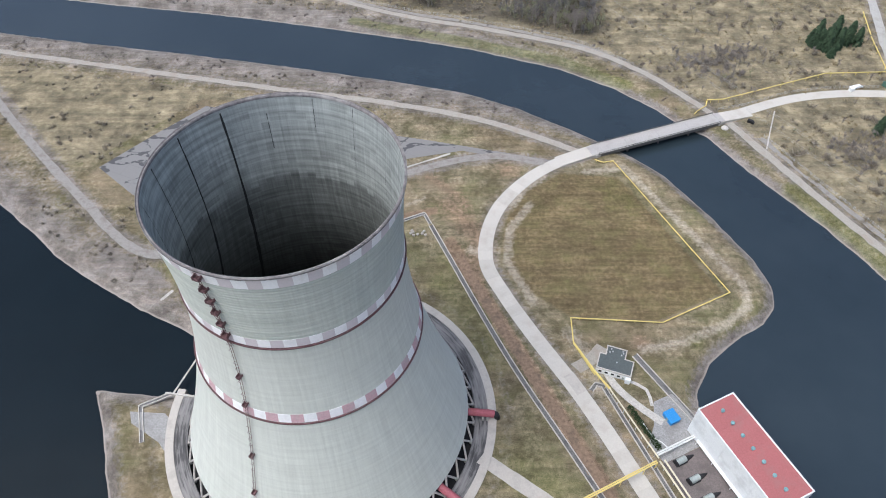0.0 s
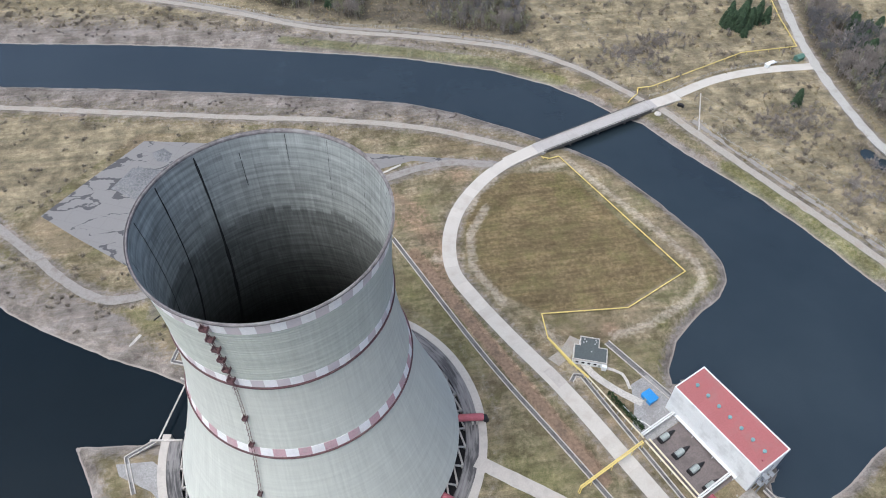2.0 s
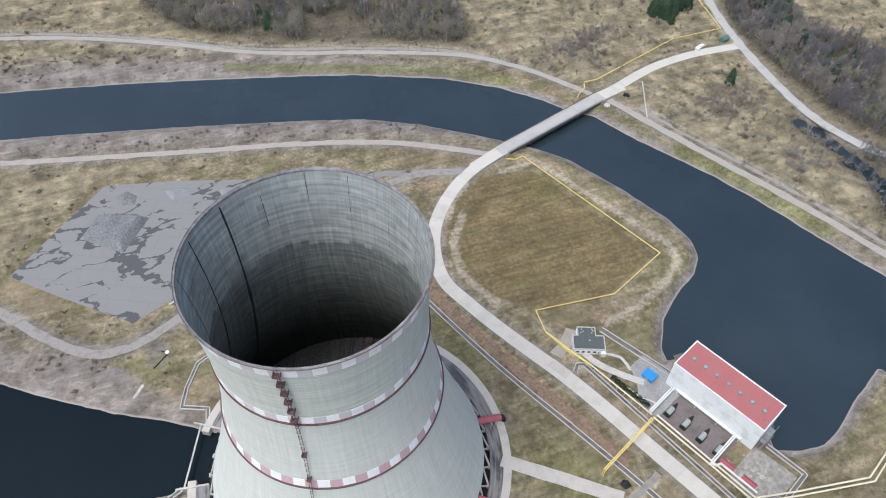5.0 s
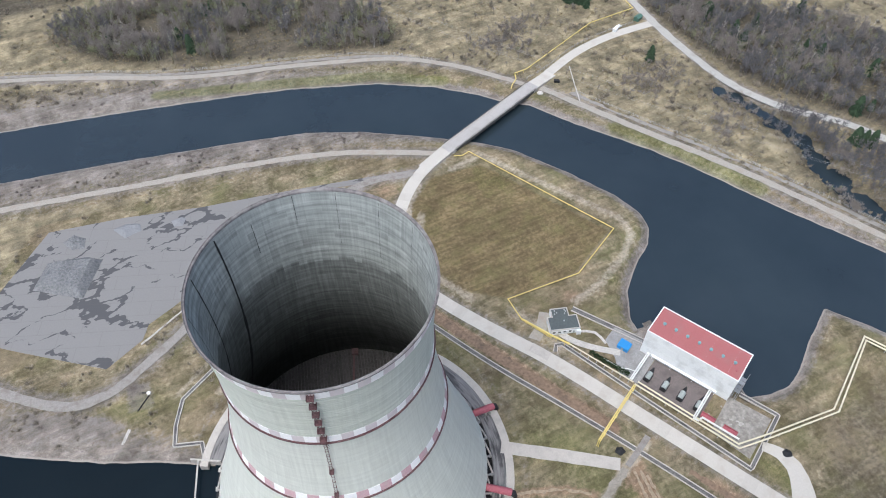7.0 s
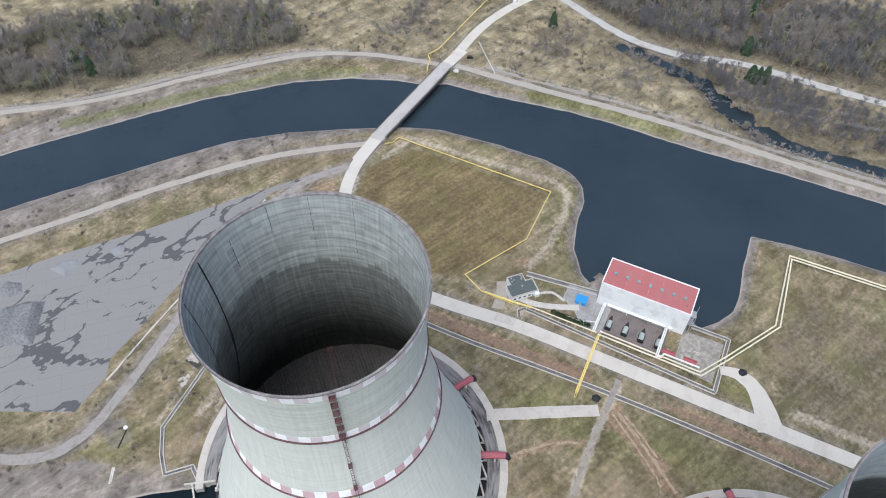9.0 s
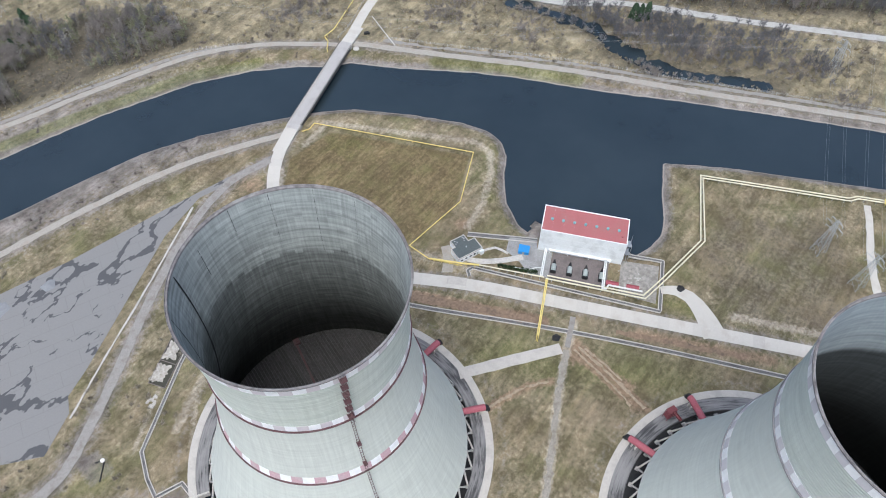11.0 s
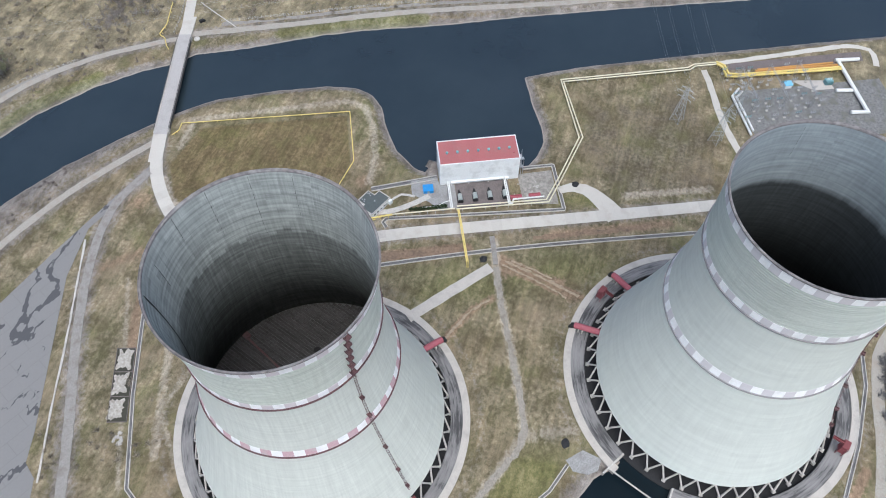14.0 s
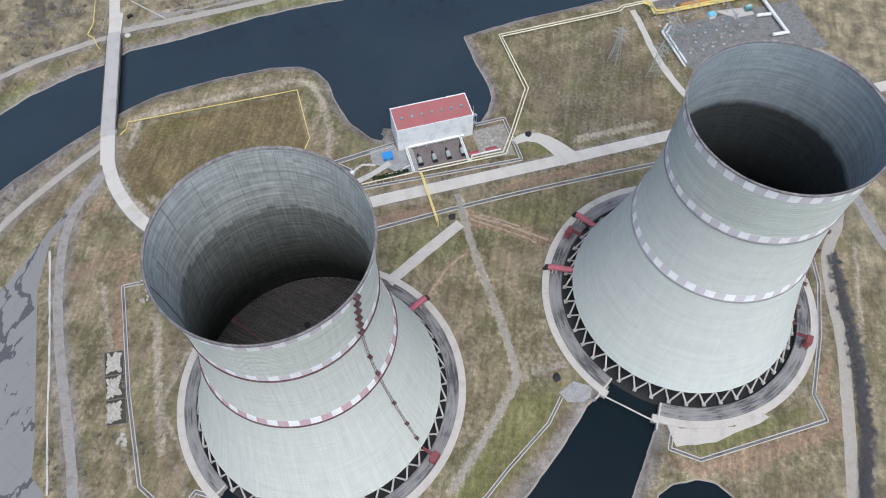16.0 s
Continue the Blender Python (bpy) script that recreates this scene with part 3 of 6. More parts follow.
LOT_EDGE = [(-198, 295), (-174, 322.6), (-147.7, 350.7), (-107, 342), (-64, 329), (-6, 316), (40, 304), (66, 297), (46, 297.5), (12, 307), (-19, 300.5), (-98, 265), (-112, 260), (-117, 252), (-137, 243), (-175, 274.7)]
TROUGH = [(-6.2, 247.5), (1, 230.6), (34, 155), (54, 116), (67, 90), (116, -20), (119, -27)]
FOOT_PATH = [(15, 116), (36, 100.5), (58.5, 83.5)]
TRACK = [(75, 86), (60, 81), (42, 73.5), (23.4, 64.5), (4, 55), (-14, 47), (-27, 42.5), (-49, 49.6), (-87, 66)]
TRACK_B = [(66, 80), (62, 57), (53, 37)]
RIGHT_ROAD = [(180, -118), (90, -126), (72, -119), (45, -118), (19, -120), (-23, -118.5), (-58, -116.5), (-150, -120)]
YARD_ROAD = [(249, -8), (241.6, -11.6), (212.5, -22.5), (189, -34.5), (165, -50), (152, -56)]
FIELD = [(30, 224), (34, 252), (46, 272), (68, 287), (100, 283), (138, 200.5), (103, 184), (61, 187.5), (42, 203)]
WOOD_NORTH = [(-119, 548), (-88, 505), (-54, 484), (-8.6, 464), (44, 448), (98, 425), (118, 436), (112, 475), (70, 505), (28, 533), (5, 545), (-24, 556), (-48, 566), (-87, 578), (-105, 570)]
WOOD_FAR = [(-150, 600), (-100, 598), (-60, 625), (-190, 690), (-320, 720), (-300, 640), (-200, 610)]
WOOD_EAST = [(304, 380), (303, 340), (305, 300), (312, 262), (330, 228), (350, 195), (368, 150), (420, 70), (520, -60), (600, 0), (480, 160), (440, 200), (425, 240), (424, 290), (385, 325), (360, 345), (348, 380), (335, 420), (322, 440)]


# ---- ground and water ----
def build_ground():
    step = 2.0
    gx = np.concatenate([[-4500, -2500, -1400, -900, -650, -500], np.arange(-420, 521, step), [600, 750, 1000, 1500, 2500, 4500]])
    gy = np.concatenate([[-4500, -2500, -1400, -800, -500, -350], np.arange(-260, 721, step), [800, 950, 1200, 1700, 2700, 4500]])
    nx, ny = len(gx), len(gy)
    x, y = (a.ravel() for a in np.meshgrid(gx, gy))
    water = np.minimum(np.minimum(polygon_distance(x, y, CANAL), polygon_distance(x, y, POND)), polygon_distance(x, y, POND_SOUTH))
    wob = np.array([noise.noise((px * 0.12, py * 0.12, 0)) + 0.5 * noise.noise((px * 0.4, py * 0.4, 3)) for px, py in zip(x, y)])
    brook = line_distance(x, y, BROOK) - 4.5 - 3.5 * wob
    for px, py, pr in POOLS:
        brook = np.minimum(brook, np.hypot(x - px, y - py) - pr - 4 * wob)
    d = np.minimum(water + 0.55 * wob, brook * 1.4)
    ring = np.minimum(np.hypot(x - T1[0], y - T1[1]), np.hypot(x - T2[0], y - T2[1]))
    z = np.clip(-3 + d * 0.42, -6, 0)
    z = np.where(ring < 64.5, -4.2, z)
    pump = polygon_distance(x, y, [(100, 132), (119, 140), (141, 92), (122, 82)])
    z = np.where(pump < 1, np.maximum(z, -0.05), z)
    # rough heath beyond the canal
    beyond = np.clip((polygon_distance(x, y, CANAL_FAR + [(-900, 2000), (3000, 2000), (3000, -900)]) * -1 - 14) / 6, 0, 1)
    west = np.clip((-polygon_distance(x, y, [(-420, 420), (-240, 390), (-95, 358), (-60, 345), (-150, 356), (-206, 297), (-230, 300), (-420, 500)])) / 4, 0, 1)
    tracks = np.minimum.reduce([line_distance(x, y, r) for r in (FAR_ROAD, BEYOND, NORTH_ROAD, DAM_ROAD, SOUTH_ROAD, PERIMETER, RIGHT_ROAD)])
    quiet = np.clip((tracks - 5) / 5, 0, 1)
    hollow = np.array([noise.noise((px * 0.05, py * 0.05, 7)) for px, py in zip(x, y)])
    z = z + beyond * quiet * (0.7 * hollow + 0.35 * wob)
    v = np.stack([x, y, z], 1)
    i = (np.arange(nx - 1)[None, :] + nx * np.arange(ny - 1)[:, None]).ravel()
    f = np.stack([i, i + 1, i + nx + 1, i + nx], 1)
    me = bpy.data.meshes.new("ground")
    me.vertices.add(len(v))
    me.vertices.foreach_set("co", v.ravel())
    me.loops.add(f.size)
    me.loops.foreach_set("vertex_index", f.ravel().astype(np.int32))
    me.polygons.add(len(f))
    me.polygons.foreach_set("loop_start", np.arange(0, f.size, 4, dtype=np.int32))
    me.update(calc_edges=True)
    me.polygons.foreach_set("use_smooth", np.ones(len(f), bool))
    canal = polygon_distance(x, y, CANAL)
    soft = lambda a, w: np.clip(1 - a / w, 0, 1)  # noqa: E731
    # stony banks: wide on the long reach, narrow elsewhere
    reach = np.clip((120 - x) / 150, 0, 1) * np.clip((y - 280) / 60, 0, 1)
    bank = np.maximum(soft(np.maximum(canal - 1, 0), 7 + 46 * reach), soft(np.maximum(polygon_distance(x, y, POND) - 1, 0), 11 + 26 * np.clip((-100 - x) / 60, 0, 1) * np.clip((y - 165) / 30, 0, 1)))
    for spot in ([(-183, 240.4), (-144.7, 217), (-136, 207), (-147, 206), (-170, 221)], [(-130, 229), (-121, 225), (-122, 212.5), (-130.6, 214.7)], [(-128, 190), (-119, 187), (-118, 178), (-128, 182)]):
        bank = np.maximum(bank, np.clip(0.7 - polygon_distance(x, y, spot) / 6, 0, 1))
    bank = np.maximum(bank, 0.75 * soft(np.abs(ring - 76), 6) * 0.6)
    verge = np.minimum.reduce([line_distance(x, y, r) for r in (NORTH_ROAD, DAM_ROAD, FAR_ROAD, SOUTH_ROAD, PERIMETER, MAIN_ROAD)])
    bank = np.maximum(bank, 0.7 * soft(np.maximum(verge - 3, 0), 7))
    lawn = np.clip(0.6 - polygon_distance(x, y, [(-37.2, 44), (-35.2, 22), (-54.3, 26), (-78, 41), (-120, 84), (-122, 95), (-90, 64), (-70, 54), (-49.6, 48)]) / 5, 0, 1)
    lush = np.maximum.reduce([lawn, soft(line_distance(x, y, [(-62, 447), (20, 420), (80, 397), (120, 370)]) - 2, 4), soft(line_distance(x, y, [(196, 272), (216, 240), (240, 186)]) - 2, 6),
                              0.75 * soft(np.hypot(x + 40, y - 35), 26), 0.9 * soft(np.hypot(x - 118, y - 172), 8), 0.65 * soft(np.hypot(x - 5, y - 222), 22), 0.62 * soft(np.hypot(x - 100, y - 268), 22),
                              0.7 * soft(np.hypot(x + 125, y - 215), 18), 0.8 * soft(line_distance(x, y, [(-24, -96), (-50, -48)]) - 1, 7), 0.8 * soft(line_distance(x, y, [(114, 60), (121, 42)]), 10),
                              0.6 * soft(line_distance(x, y, [(0, 210), (20, 165)]), 22), 0.62 * soft(line_distance(x, y, [(30, 115), (60, 60), (80, 20)]), 26)])
    mud = np.maximum.reduce([soft(line_distance(x, y, [(-57.7, -34.3), (-59.5, -47.2), (-46, -74.5), (-31, -109), (-23.9, -112.7), (-10, -107), (5.7, -112.8)]) - 0.8, 3.2), soft(line_distance(x, y, [(-5, 258), (-27, 252.5), (-41, 246.5), (-60, 237)]) - 1, 3), soft(line_distance(x, y, [(4, 235), (30, 178), (40, 157), (47.6, 140.3), (55, 123.8), (66.3, 99.7)]) - 2.0, 3), 0.8 * soft(line_distance(x, y, [(90, 56), (118, -5)]), 7), 0.7 * soft(line_distance(x, y, [(5, 262), (20, 236), (16, 215)]), 16),
                             0.75 * soft(line_distance(x, y, TRACK_B), 6), soft(line_distance(x, y, [(65, 80), (62.1, 62), (59.4, 49.3), (55.4, 32.7)]) - 0.8, 2.4), soft(line_distance(x, y, [(62, 80), (58, 62), (54.5, 46)]) - 0.5, 2), 0.8 * soft(line_distance(x, y, [(6.7, 95), (18.2, 90.6), (30.9, 84.8), (40.6, 77)]) - 0.8, 3), 0.8 * soft(line_distance(x, y, [(57, 84), (60, 62), (62, 45)]), 5), 0.8 * soft(line_distance(x, y, [(-30, -112), (-57, -60)]), 9), 0.7 * soft(np.hypot(x - 57, y - 76), 10), 0.8 * soft(np.hypot(x - 92, y - 172), 9),
                             0.7 * soft(np.hypot(x - 38, y - 290), 16), 0.7 * soft(line_distance(x, y, [(-8, 285), (8, 270), (14, 262)]), 7)])
    trk = np.maximum.reduce([soft(np.hypot(x + 26, y - 39), 5.5), soft(line_distance(x, y, [(-23, 34), (-16.8, 19.5)]) - 0.5, 3), 0.8 * soft(line_distance(x, y, [(-23.5, 232), (-64.5, 215.7), (-91, 204.8)]) - 1, 2.5), 0.95 * soft(line_distance(x, y, TRACK) - 1.2, 2.2), 0.75 * soft(line_distance(x, y, [(104, 292), (150, 205), (148, 192), (135, 182), (112, 172), (92, 168)]) - 1, 3), 0.8 * soft(line_distance(x, y, [(48, 262), (36, 244), (33, 222), (44, 196)]) - 1.2, 2.5),
                             0.8 * soft(line_distance(x, y, [(57, 284), (46, 276), (39, 262)]) - 1, 2.5), 0.9 * soft(np.hypot(x + 22, y - 31), 7), 0.85 * soft(np.hypot(x + 27, y - 42), 6), 0.8 * soft(line_distance(x, y, [(82, 288), (104, 290)]) - 1, 3),
                             0.8 * soft(line_distance(x, y, [(60, 178), (68, 160), (70, 146)]) - 1, 5), 0.75 * soft(line_distance(x, y, [(15, 230), (23, 226)]) - 1, 4), 0.9 * soft(line_distance(x, y, [(130, 22), (150, -24)]) - 1.0, 2.5),
                             0.8 * soft(line_distance(x, y, [(-10, 268), (-110, 212)]) - 0.3, 2) * 0.9, 0.75 * soft(line_distance(x, y, [(-38, 208), (-70, 214), (-92, 192)]) - 0.5, 2), 0.8 * soft(line_distance(x, y, [(80, -135), (-10, -128), (-54, -126)]) - 0.5, 2)])
    field = np.clip(0.5 - polygon_distance(x, y, FIELD) / 5, 0, 1)
    south_field = np.clip(0.5 - polygon_distance(x, y, [(187, 60), (232, 0), (188, -24), (148, -30), (124, 26), (160, 52)]) / 10, 0, 1) * 0.6
    wild = np.maximum(np.maximum(beyond, west * 1.0), np.clip((ring - 95) / 20, 0, 1) * np.clip((-95 - y) / 12, 0, 1) * 0.9)
    litter = np.maximum(np.clip(0.6 - np.minimum(polygon_distance(x, y, WOOD_NORTH), polygon_distance(x, y, WOOD_FAR)) / 16, 0, 1), np.clip(0.6 - polygon_distance(x, y, WOOD_EAST) / 18, 0, 1))
    litter = np.maximum(litter, 0.8 * soft(line_distance(x, y, BROOK), 26))
    litter = np.maximum(litter, 0.9 * soft(line_distance(x, y, [(60, -123), (8, -127), (-33, -126), (-75, -119)]), 5))
    litter = np.maximum(litter, 0.72 * south_field)
    none = np.zeros(len(x))
    for name, cols in (("zone_c", (litter, none, none)), ("zone", (bank * 0.95, lush, mud)), ("zone_b", (wild, trk, field))):
        a = me.color_attributes.new(name, "FLOAT_COLOR", "POINT")
        a.data.foreach_set("color", np.stack([*cols, np.ones(len(x))], 1).astype(np.float32).ravel())
    me.materials.append(GROUND)
    tagged(new("ground", me), "dry straw and olive spring grassland with stony banks", "ground", kind="structure")
    divide = [(-4000, 1700), (-1000, 700), (-240, 335), (-60, 200), (10, 60), (60, -60), (120, -300), (500, -4000)]
    north = poly_mesh("water", divide + [(4000, -4000), (4000, 4000), (-4000, 4000)], -3.4, -3, WATER)
    tagged(new("water", north), "still slate-blue water of canal and bay", "water", kind="structure")
    south = poly_mesh("water", divide + [(-4000, -4000)], -3.4, -3, POND_WATER)
    tagged(new("water", south), "dark blue-green water of the cooling pond", "water", kind="structure")


build_ground()

# ---- roads and paving ----
slab_road("road", MAIN_ROAD, 7.5, "pale concrete slab road curving to the bridge")
strip("road", FORK, 4.5, ROAD, "pale concrete spur joining the slab road", width_end=13, z=0.1)
strip("road", BEYOND, 7.0, ROAD, "pale concrete road leading off the bridge", z=0.12)
strip("road", FAR_ROAD, 6.4, FAR_GRAVEL, "light gravel road beside the woods", z=0.12, rough_edge=0.25)
strip("road", NORTH_ROAD, 4.4, DIRT_ROAD, "beige gravel road along the canal embankment", z=0.12, rough_edge=0.2)
strip("road", [(p[0] - 5.5, p[1] + 7) for p in NORTH_ROAD[:-2]], 3.0, GRAVEL_ROAD, "grey gravel patrol track along a fence", z=0.09, rough_edge=0.2)
strip("road", DAM_ROAD, 5.0, DIRT_ROAD, "beige gravel road on the far canal bank", z=0.12, rough_edge=0.25)
strip("road", [(p[0] + 6.5, p[1] + 3) for p in DAM_ROAD[1:]], 3.2, GRAVEL_ROAD, "grey broken slab track beside the bank road", z=0.1, rough_edge=0.3)
strip("road", SOUTH_ROAD, 4.4, DIRT_ROAD, "beige gravel road along the near canal bank", z=0.12, rough_edge=0.2)
strip("road", PERIMETER, 5.0, GRAVEL_ROAD, "grey worn service road round the asphalt lot", z=0.12, rough_edge=0.15)
strip("road", RIGHT_ROAD, 6.0, DIRT_ROAD, "beige service road past the cooling tower", z=0.12, rough_edge=0.15)
strip("road", [(190, -112), (110, -140), (84, -150), (40, -190)], 6.0, GRAVEL_ROAD, "grey gravel road in dry grass", z=0.1, rough_edge=0.2)
strip("road", [(257.7, -14.9), (277.6, -51.2), (292, -77.2), (304.1, -105.1), (303.5, -112), (288.9, -116.5)], 3.6, ROAD, "pale sandy track round the pipe yard", z=0.1, rough_edge=0.25)
strip("road", YARD_ROAD, 4.2, ROAD, "pale sandy drive beside the switchyard", z=0.1, rough_edge=0.2)
strip("pavement", FOOT_PATH, 6.0, KERB, "pale concrete path to the cooling tower", "path", z=0.12, rough_edge=0.12)
strip("pavement", [(78, 88.5), (71, 85.5), (61, 81.3)], 2.6, GRAVEL_ROAD, "worn grey crossing over the ditch", "path", z=0.5, rough_edge=0.15)
strip("road", TRACK[1:], 3.0, TRACK_DIRT, "narrow grey-beige cinder track through grass", "path", z=0.05, rough_edge=0.4, step=2.0)
strip("pavement", [(191.2, 306), (198.8, 323.5), (206.6, 341)], 0.7, CONCRETE, "thin pale concrete kerb line", "path", z=0.2)
strip("pavement", [(5, 304.3), (-24.2, 291.1), (-51, 278.9), (-84.4, 264.7), (-118.3, 249.3)], 1.0, CONCRETE, "sunken pale kerb line beside the asphalt lot", "kerb", z=0.25, rough_edge=0.1)
strip("verge", [(9, 224), (20, 199), (30, 177), (40, 155.5), (47.6, 139.3), (55, 122.8), (67, 97.5)], 4.6, EARTH, "bare orange-brown earth bank beside the channel", "verge", z=0.02, rough_edge=0.45, step=2.0)
strip("verge", [(84, 66), (96, 41), (112, 6)], 2.6, EARTH, "bare brown earth bank beside the channel", "verge", z=0.02, rough_edge=0.5, step=2.0)
for pts, wide in (([(64.5, 77), (62.1, 62), (59.4, 49.3), (55.4, 33.5)], 1.5), ([(62, 78), (58.8, 62), (55.6, 49), (52.5, 40)], 1.2), ([(66, 74), (64.4, 62), (62, 50)], 0.9), ([(8, 94.6), (18.2, 90.6), (30.9, 84.8), (39, 78.5)], 1.3)):
    strip("track", pts, wide, SAND, "sandy tan wheel rut worn into grass", "track", z=0.02, rough_edge=0.3, step=1.5)
lot = patch("pavement", LOT_EDGE, LOT, "cracked grey asphalt lot with dark wet patches", "parking lot", 0.07)
patch("pavement", [(89.5, 112), (107, 119.5), (121, 91.5), (103.5, 83.5)], PAD, "dark brown asphalt pad with four pumps", "pad", 0.1)
patch("pavement", [(86, 121), (91, 112.5), (107, 119.8), (103.5, 127.5), (108.5, 131.5), (101, 145), (92, 141), (90, 130)], YARD, "worn grey concrete yard beside the pump house", "yard", 0.06)
patch("pavement", [(125.5, 86.5), (135, 68), (112, 58), (105.5, 77), (119, 83.5)], PALE_YARD, "littered pale concrete yard", "yard", 0.06)
patch("pavement", [(237, -30), (240, -40), (277, -118), (235, -137), (196, -52), (203, -44)], SWITCH_FLOOR, "grey gravel floor of the switchyard", "yard", 0.06)
patch("pavement", [(256.8, -62.5), (264.9, -86.8), (258.1, -90.5), (252.5, -78.2)], KERB, "pale concrete pad in the switchyard", "pad", 0.09)
patch("pavement", [(254.4, -23.8), (260, -22.5), (300, -106), (291, -108), (272, -68)], PAD, "dark asphalt strip beside the pipes", "yard", 0.05)
patch("pavement", [(-38.5, -31), (-41, -38.3), (-36, -64), (-26, -73), (-28.4, -80.9), (-32.5, -76), (-38.7, -64.5), (-45, -55), (-46.3, -50), (-48, -45), (-48.6, -41), (-50.2, -36)], KERB, "cracked pale concrete slab below the tower", "pavement", 0.07)
patch("pavement", [(-32.1, 20.8), (-25.1, 14.2), (-26.5, 5), (-32.4, 5.5), (-35.5, 9.3), (-36.3, 16.3)], YARD, "worn grey concrete slab beside the outlet", "pavement", 0.06)
strip("pavement", [(72, 162), (76, 150), (84, 140), (94, 131)], 3.4, CONCRETE, "pale winding concrete path", "path", z=0.09)
strip("pavement", [(82, 152), (90, 147), (91, 139)], 1.4, CONCRETE, "narrow pale footpath", "path", z=0.08)
strip("pavement", [(60, 158), (69, 164), (74, 170)], 6.0, DIRT_ROAD, "dusty turning off the slab road", "path", z=0.07, rough_edge=0.3)

patch("pavement", [(-137, 138.5), (-121.5, 137.5), (-112, 128), (-111, 112), (-121, 124), (-135, 133)], YARD, "grey concrete slab beside the pond outlet", "pavement", 0.06)
patch("pavement", [(54, 154), (58.5, 156.5), (63.5, 147), (59, 144.5)], KERB, "patched grey repair on the slab road", "pavement", 0.2)


def bank_steps(low, high, label):
    """Concrete steps down a bank to the water."""
    root = thing("bank_steps", label, "steps")
    a, d = Vector((*high, 0)), Vector((low[0] - high[0], low[1] - high[1], 0))
    ang = math.degrees(math.atan2(d.y, d.x))
    n = 16
    for k in range(n):
        p = a + d * (k / n)
        z = -3.0 * max(0, k / n * d.length - (d.length - 7.1)) / 7.1
        bm = bmesh.new()
        box(bm, 0, d.length / n + 0.1, -0.7, 0.7, z - 0.8, z + 0.15, Matrix.Translation(p) @ Matrix.Rotation(radians(ang), 4, "Z"))
        part("step", bm, CONCRETE, root)


bank_steps((-142.0, 194.3), (-134, 205), "worn concrete steps down the pond bank")


def trough(pts, label, width=2.2, h=0.55, smooth=False):
    """An open concrete channel: a dark bed between two walls."""
    line = smooth_line(pts, 4.0) if smooth else smooth_line([p for a, b in zip(pts, pts[1:]) for p in (a, ((a[0] * 0.97 + b[0] * 0.03), (a[1] * 0.97 + b[1] * 0.03)), ((a[0] * 0.03 + b[0] * 0.97), (a[1] * 0.03 + b[1] * 0.97)))] + [pts[-1]], 6.0)
    root = thing("concrete_channel", label, "channel")
    a, b = sides(line, width)
    c, d = sides(line, width - 0.8)
    piece("wall", strip_mesh("wall", a, c, -0.4, h, CONCRETE), root)
    piece("wall", strip_mesh("wall", d, b, -0.4, h, CONCRETE), root)
    piece("bed", strip_mesh("bed", c, d, -0.4, 0.1, BASIN), root, None, "dark channel bed")
    return root


trough(TROUGH, "long open concrete cable channel beside the road", 2.6, smooth=True)
trough([(65.5, 147), (68, 150), (71, 149), (109, 54), (139, 68), (131, 85)], "pale concrete channel round the pump house yard")
trough([(88, 165), (108.5, 131)], "concrete intake channel behind the small house", 3.2)
trough([(-6.5, 248.4), (-9.8, 256), (-66.8, 230.3), (-107.8, 208.8), (-114.4, 196.5), (-117.4, 187), (-105.9, 182.5), (-107, 173.5)], "long low concrete channel in grass", 2.0)
trough([(76, -109), (50, -112), (17.7, -109), (-13.8, -103), (-26, -108), (-54.8, -47.4), (-51.7, -33), (-41, -34.5)], "pale angular concrete channel round the tower", 2.0)
trough([(-34.2, 19.5), (-48.3, 24.6), (-72.9, 41.4), (-87.1, 50), (-120, 83)], "concrete channel along the pond bank", 1.8)
trough([(-121, 147), (-133, 141), (-128, 124)], "concrete channel beside the outlet", 2.0)


# ---- cooling towers ----
# top, throat height and radius, steepness above and below the throat, foot of the shell, ring walkways
SHAPE_A = (141.8, 112.0, 36.0, 92.0, 81.5, 7.6, 107.2, 69.8)
SHAPE_B = (144.2, 116.5, 35.6, 120.0, 88.0, 7.4, 111.8, 71.8)
H, THROAT, R0, RISE, FALL, LINTEL, RING_HIGH, RING_LOW = SHAPE_A


def radius(z):
    return R0 * math.sqrt(1 + ((z - THROAT) / (RISE if z > THROAT else FALL)) ** 2)


def turned(name, profile, mat, seg=160, uv=False, closed=False):
    """A surface of revolution from (r, z) pairs."""
    n = len(profile)
    v = [(r * math.cos(a), r * math.sin(a), z) for a in (2 * math.pi * s / seg for s in range(seg)) for r, z in profile]
    f = []
    last = n if closed else n - 1
    for s in range(seg):
        t = (s + 1) % seg
        for i in range(last):
            j = (i + 1) % n
            f.append((s * n + i, t * n + i, t * n + j, s * n + j))
    me = mesh_from(name, v, f, mat)
    if uv:
        layer = me.uv_layers.new(name="round_up")
        k = 0
        for s in range(seg):
            for i in range(last):
                for ds, di in ((0, i), (1, i), (1, i + 1), (0, i + 1)):
                    layer.data[k].uv = (2 * math.pi * (s + ds) / seg * 38.0, profile[di % n][1])
                    k += 1
    me.polygons.foreach_set("use_smooth", [True] * len(me.polygons))
    return me


def shell_profile():
    out = []
    z = LINTEL
    while z < H - 0.01:
        t = min(z + 1.3, H)
        if z > RING_HIGH:
            out += [(radius(z) - 0.13, z), (radius(z) - 0.13, z + 0.28), (radius(z + 0.42), z + 0.42), (radius(t - 0.12), t - 0.12)]
        else:
            out.append((radius(z), z))
        z = t
    return out + [(radius(H), H)]


def recoat(me, mat):
    copy = me.copy()
    copy.materials[0] = mat
    return copy


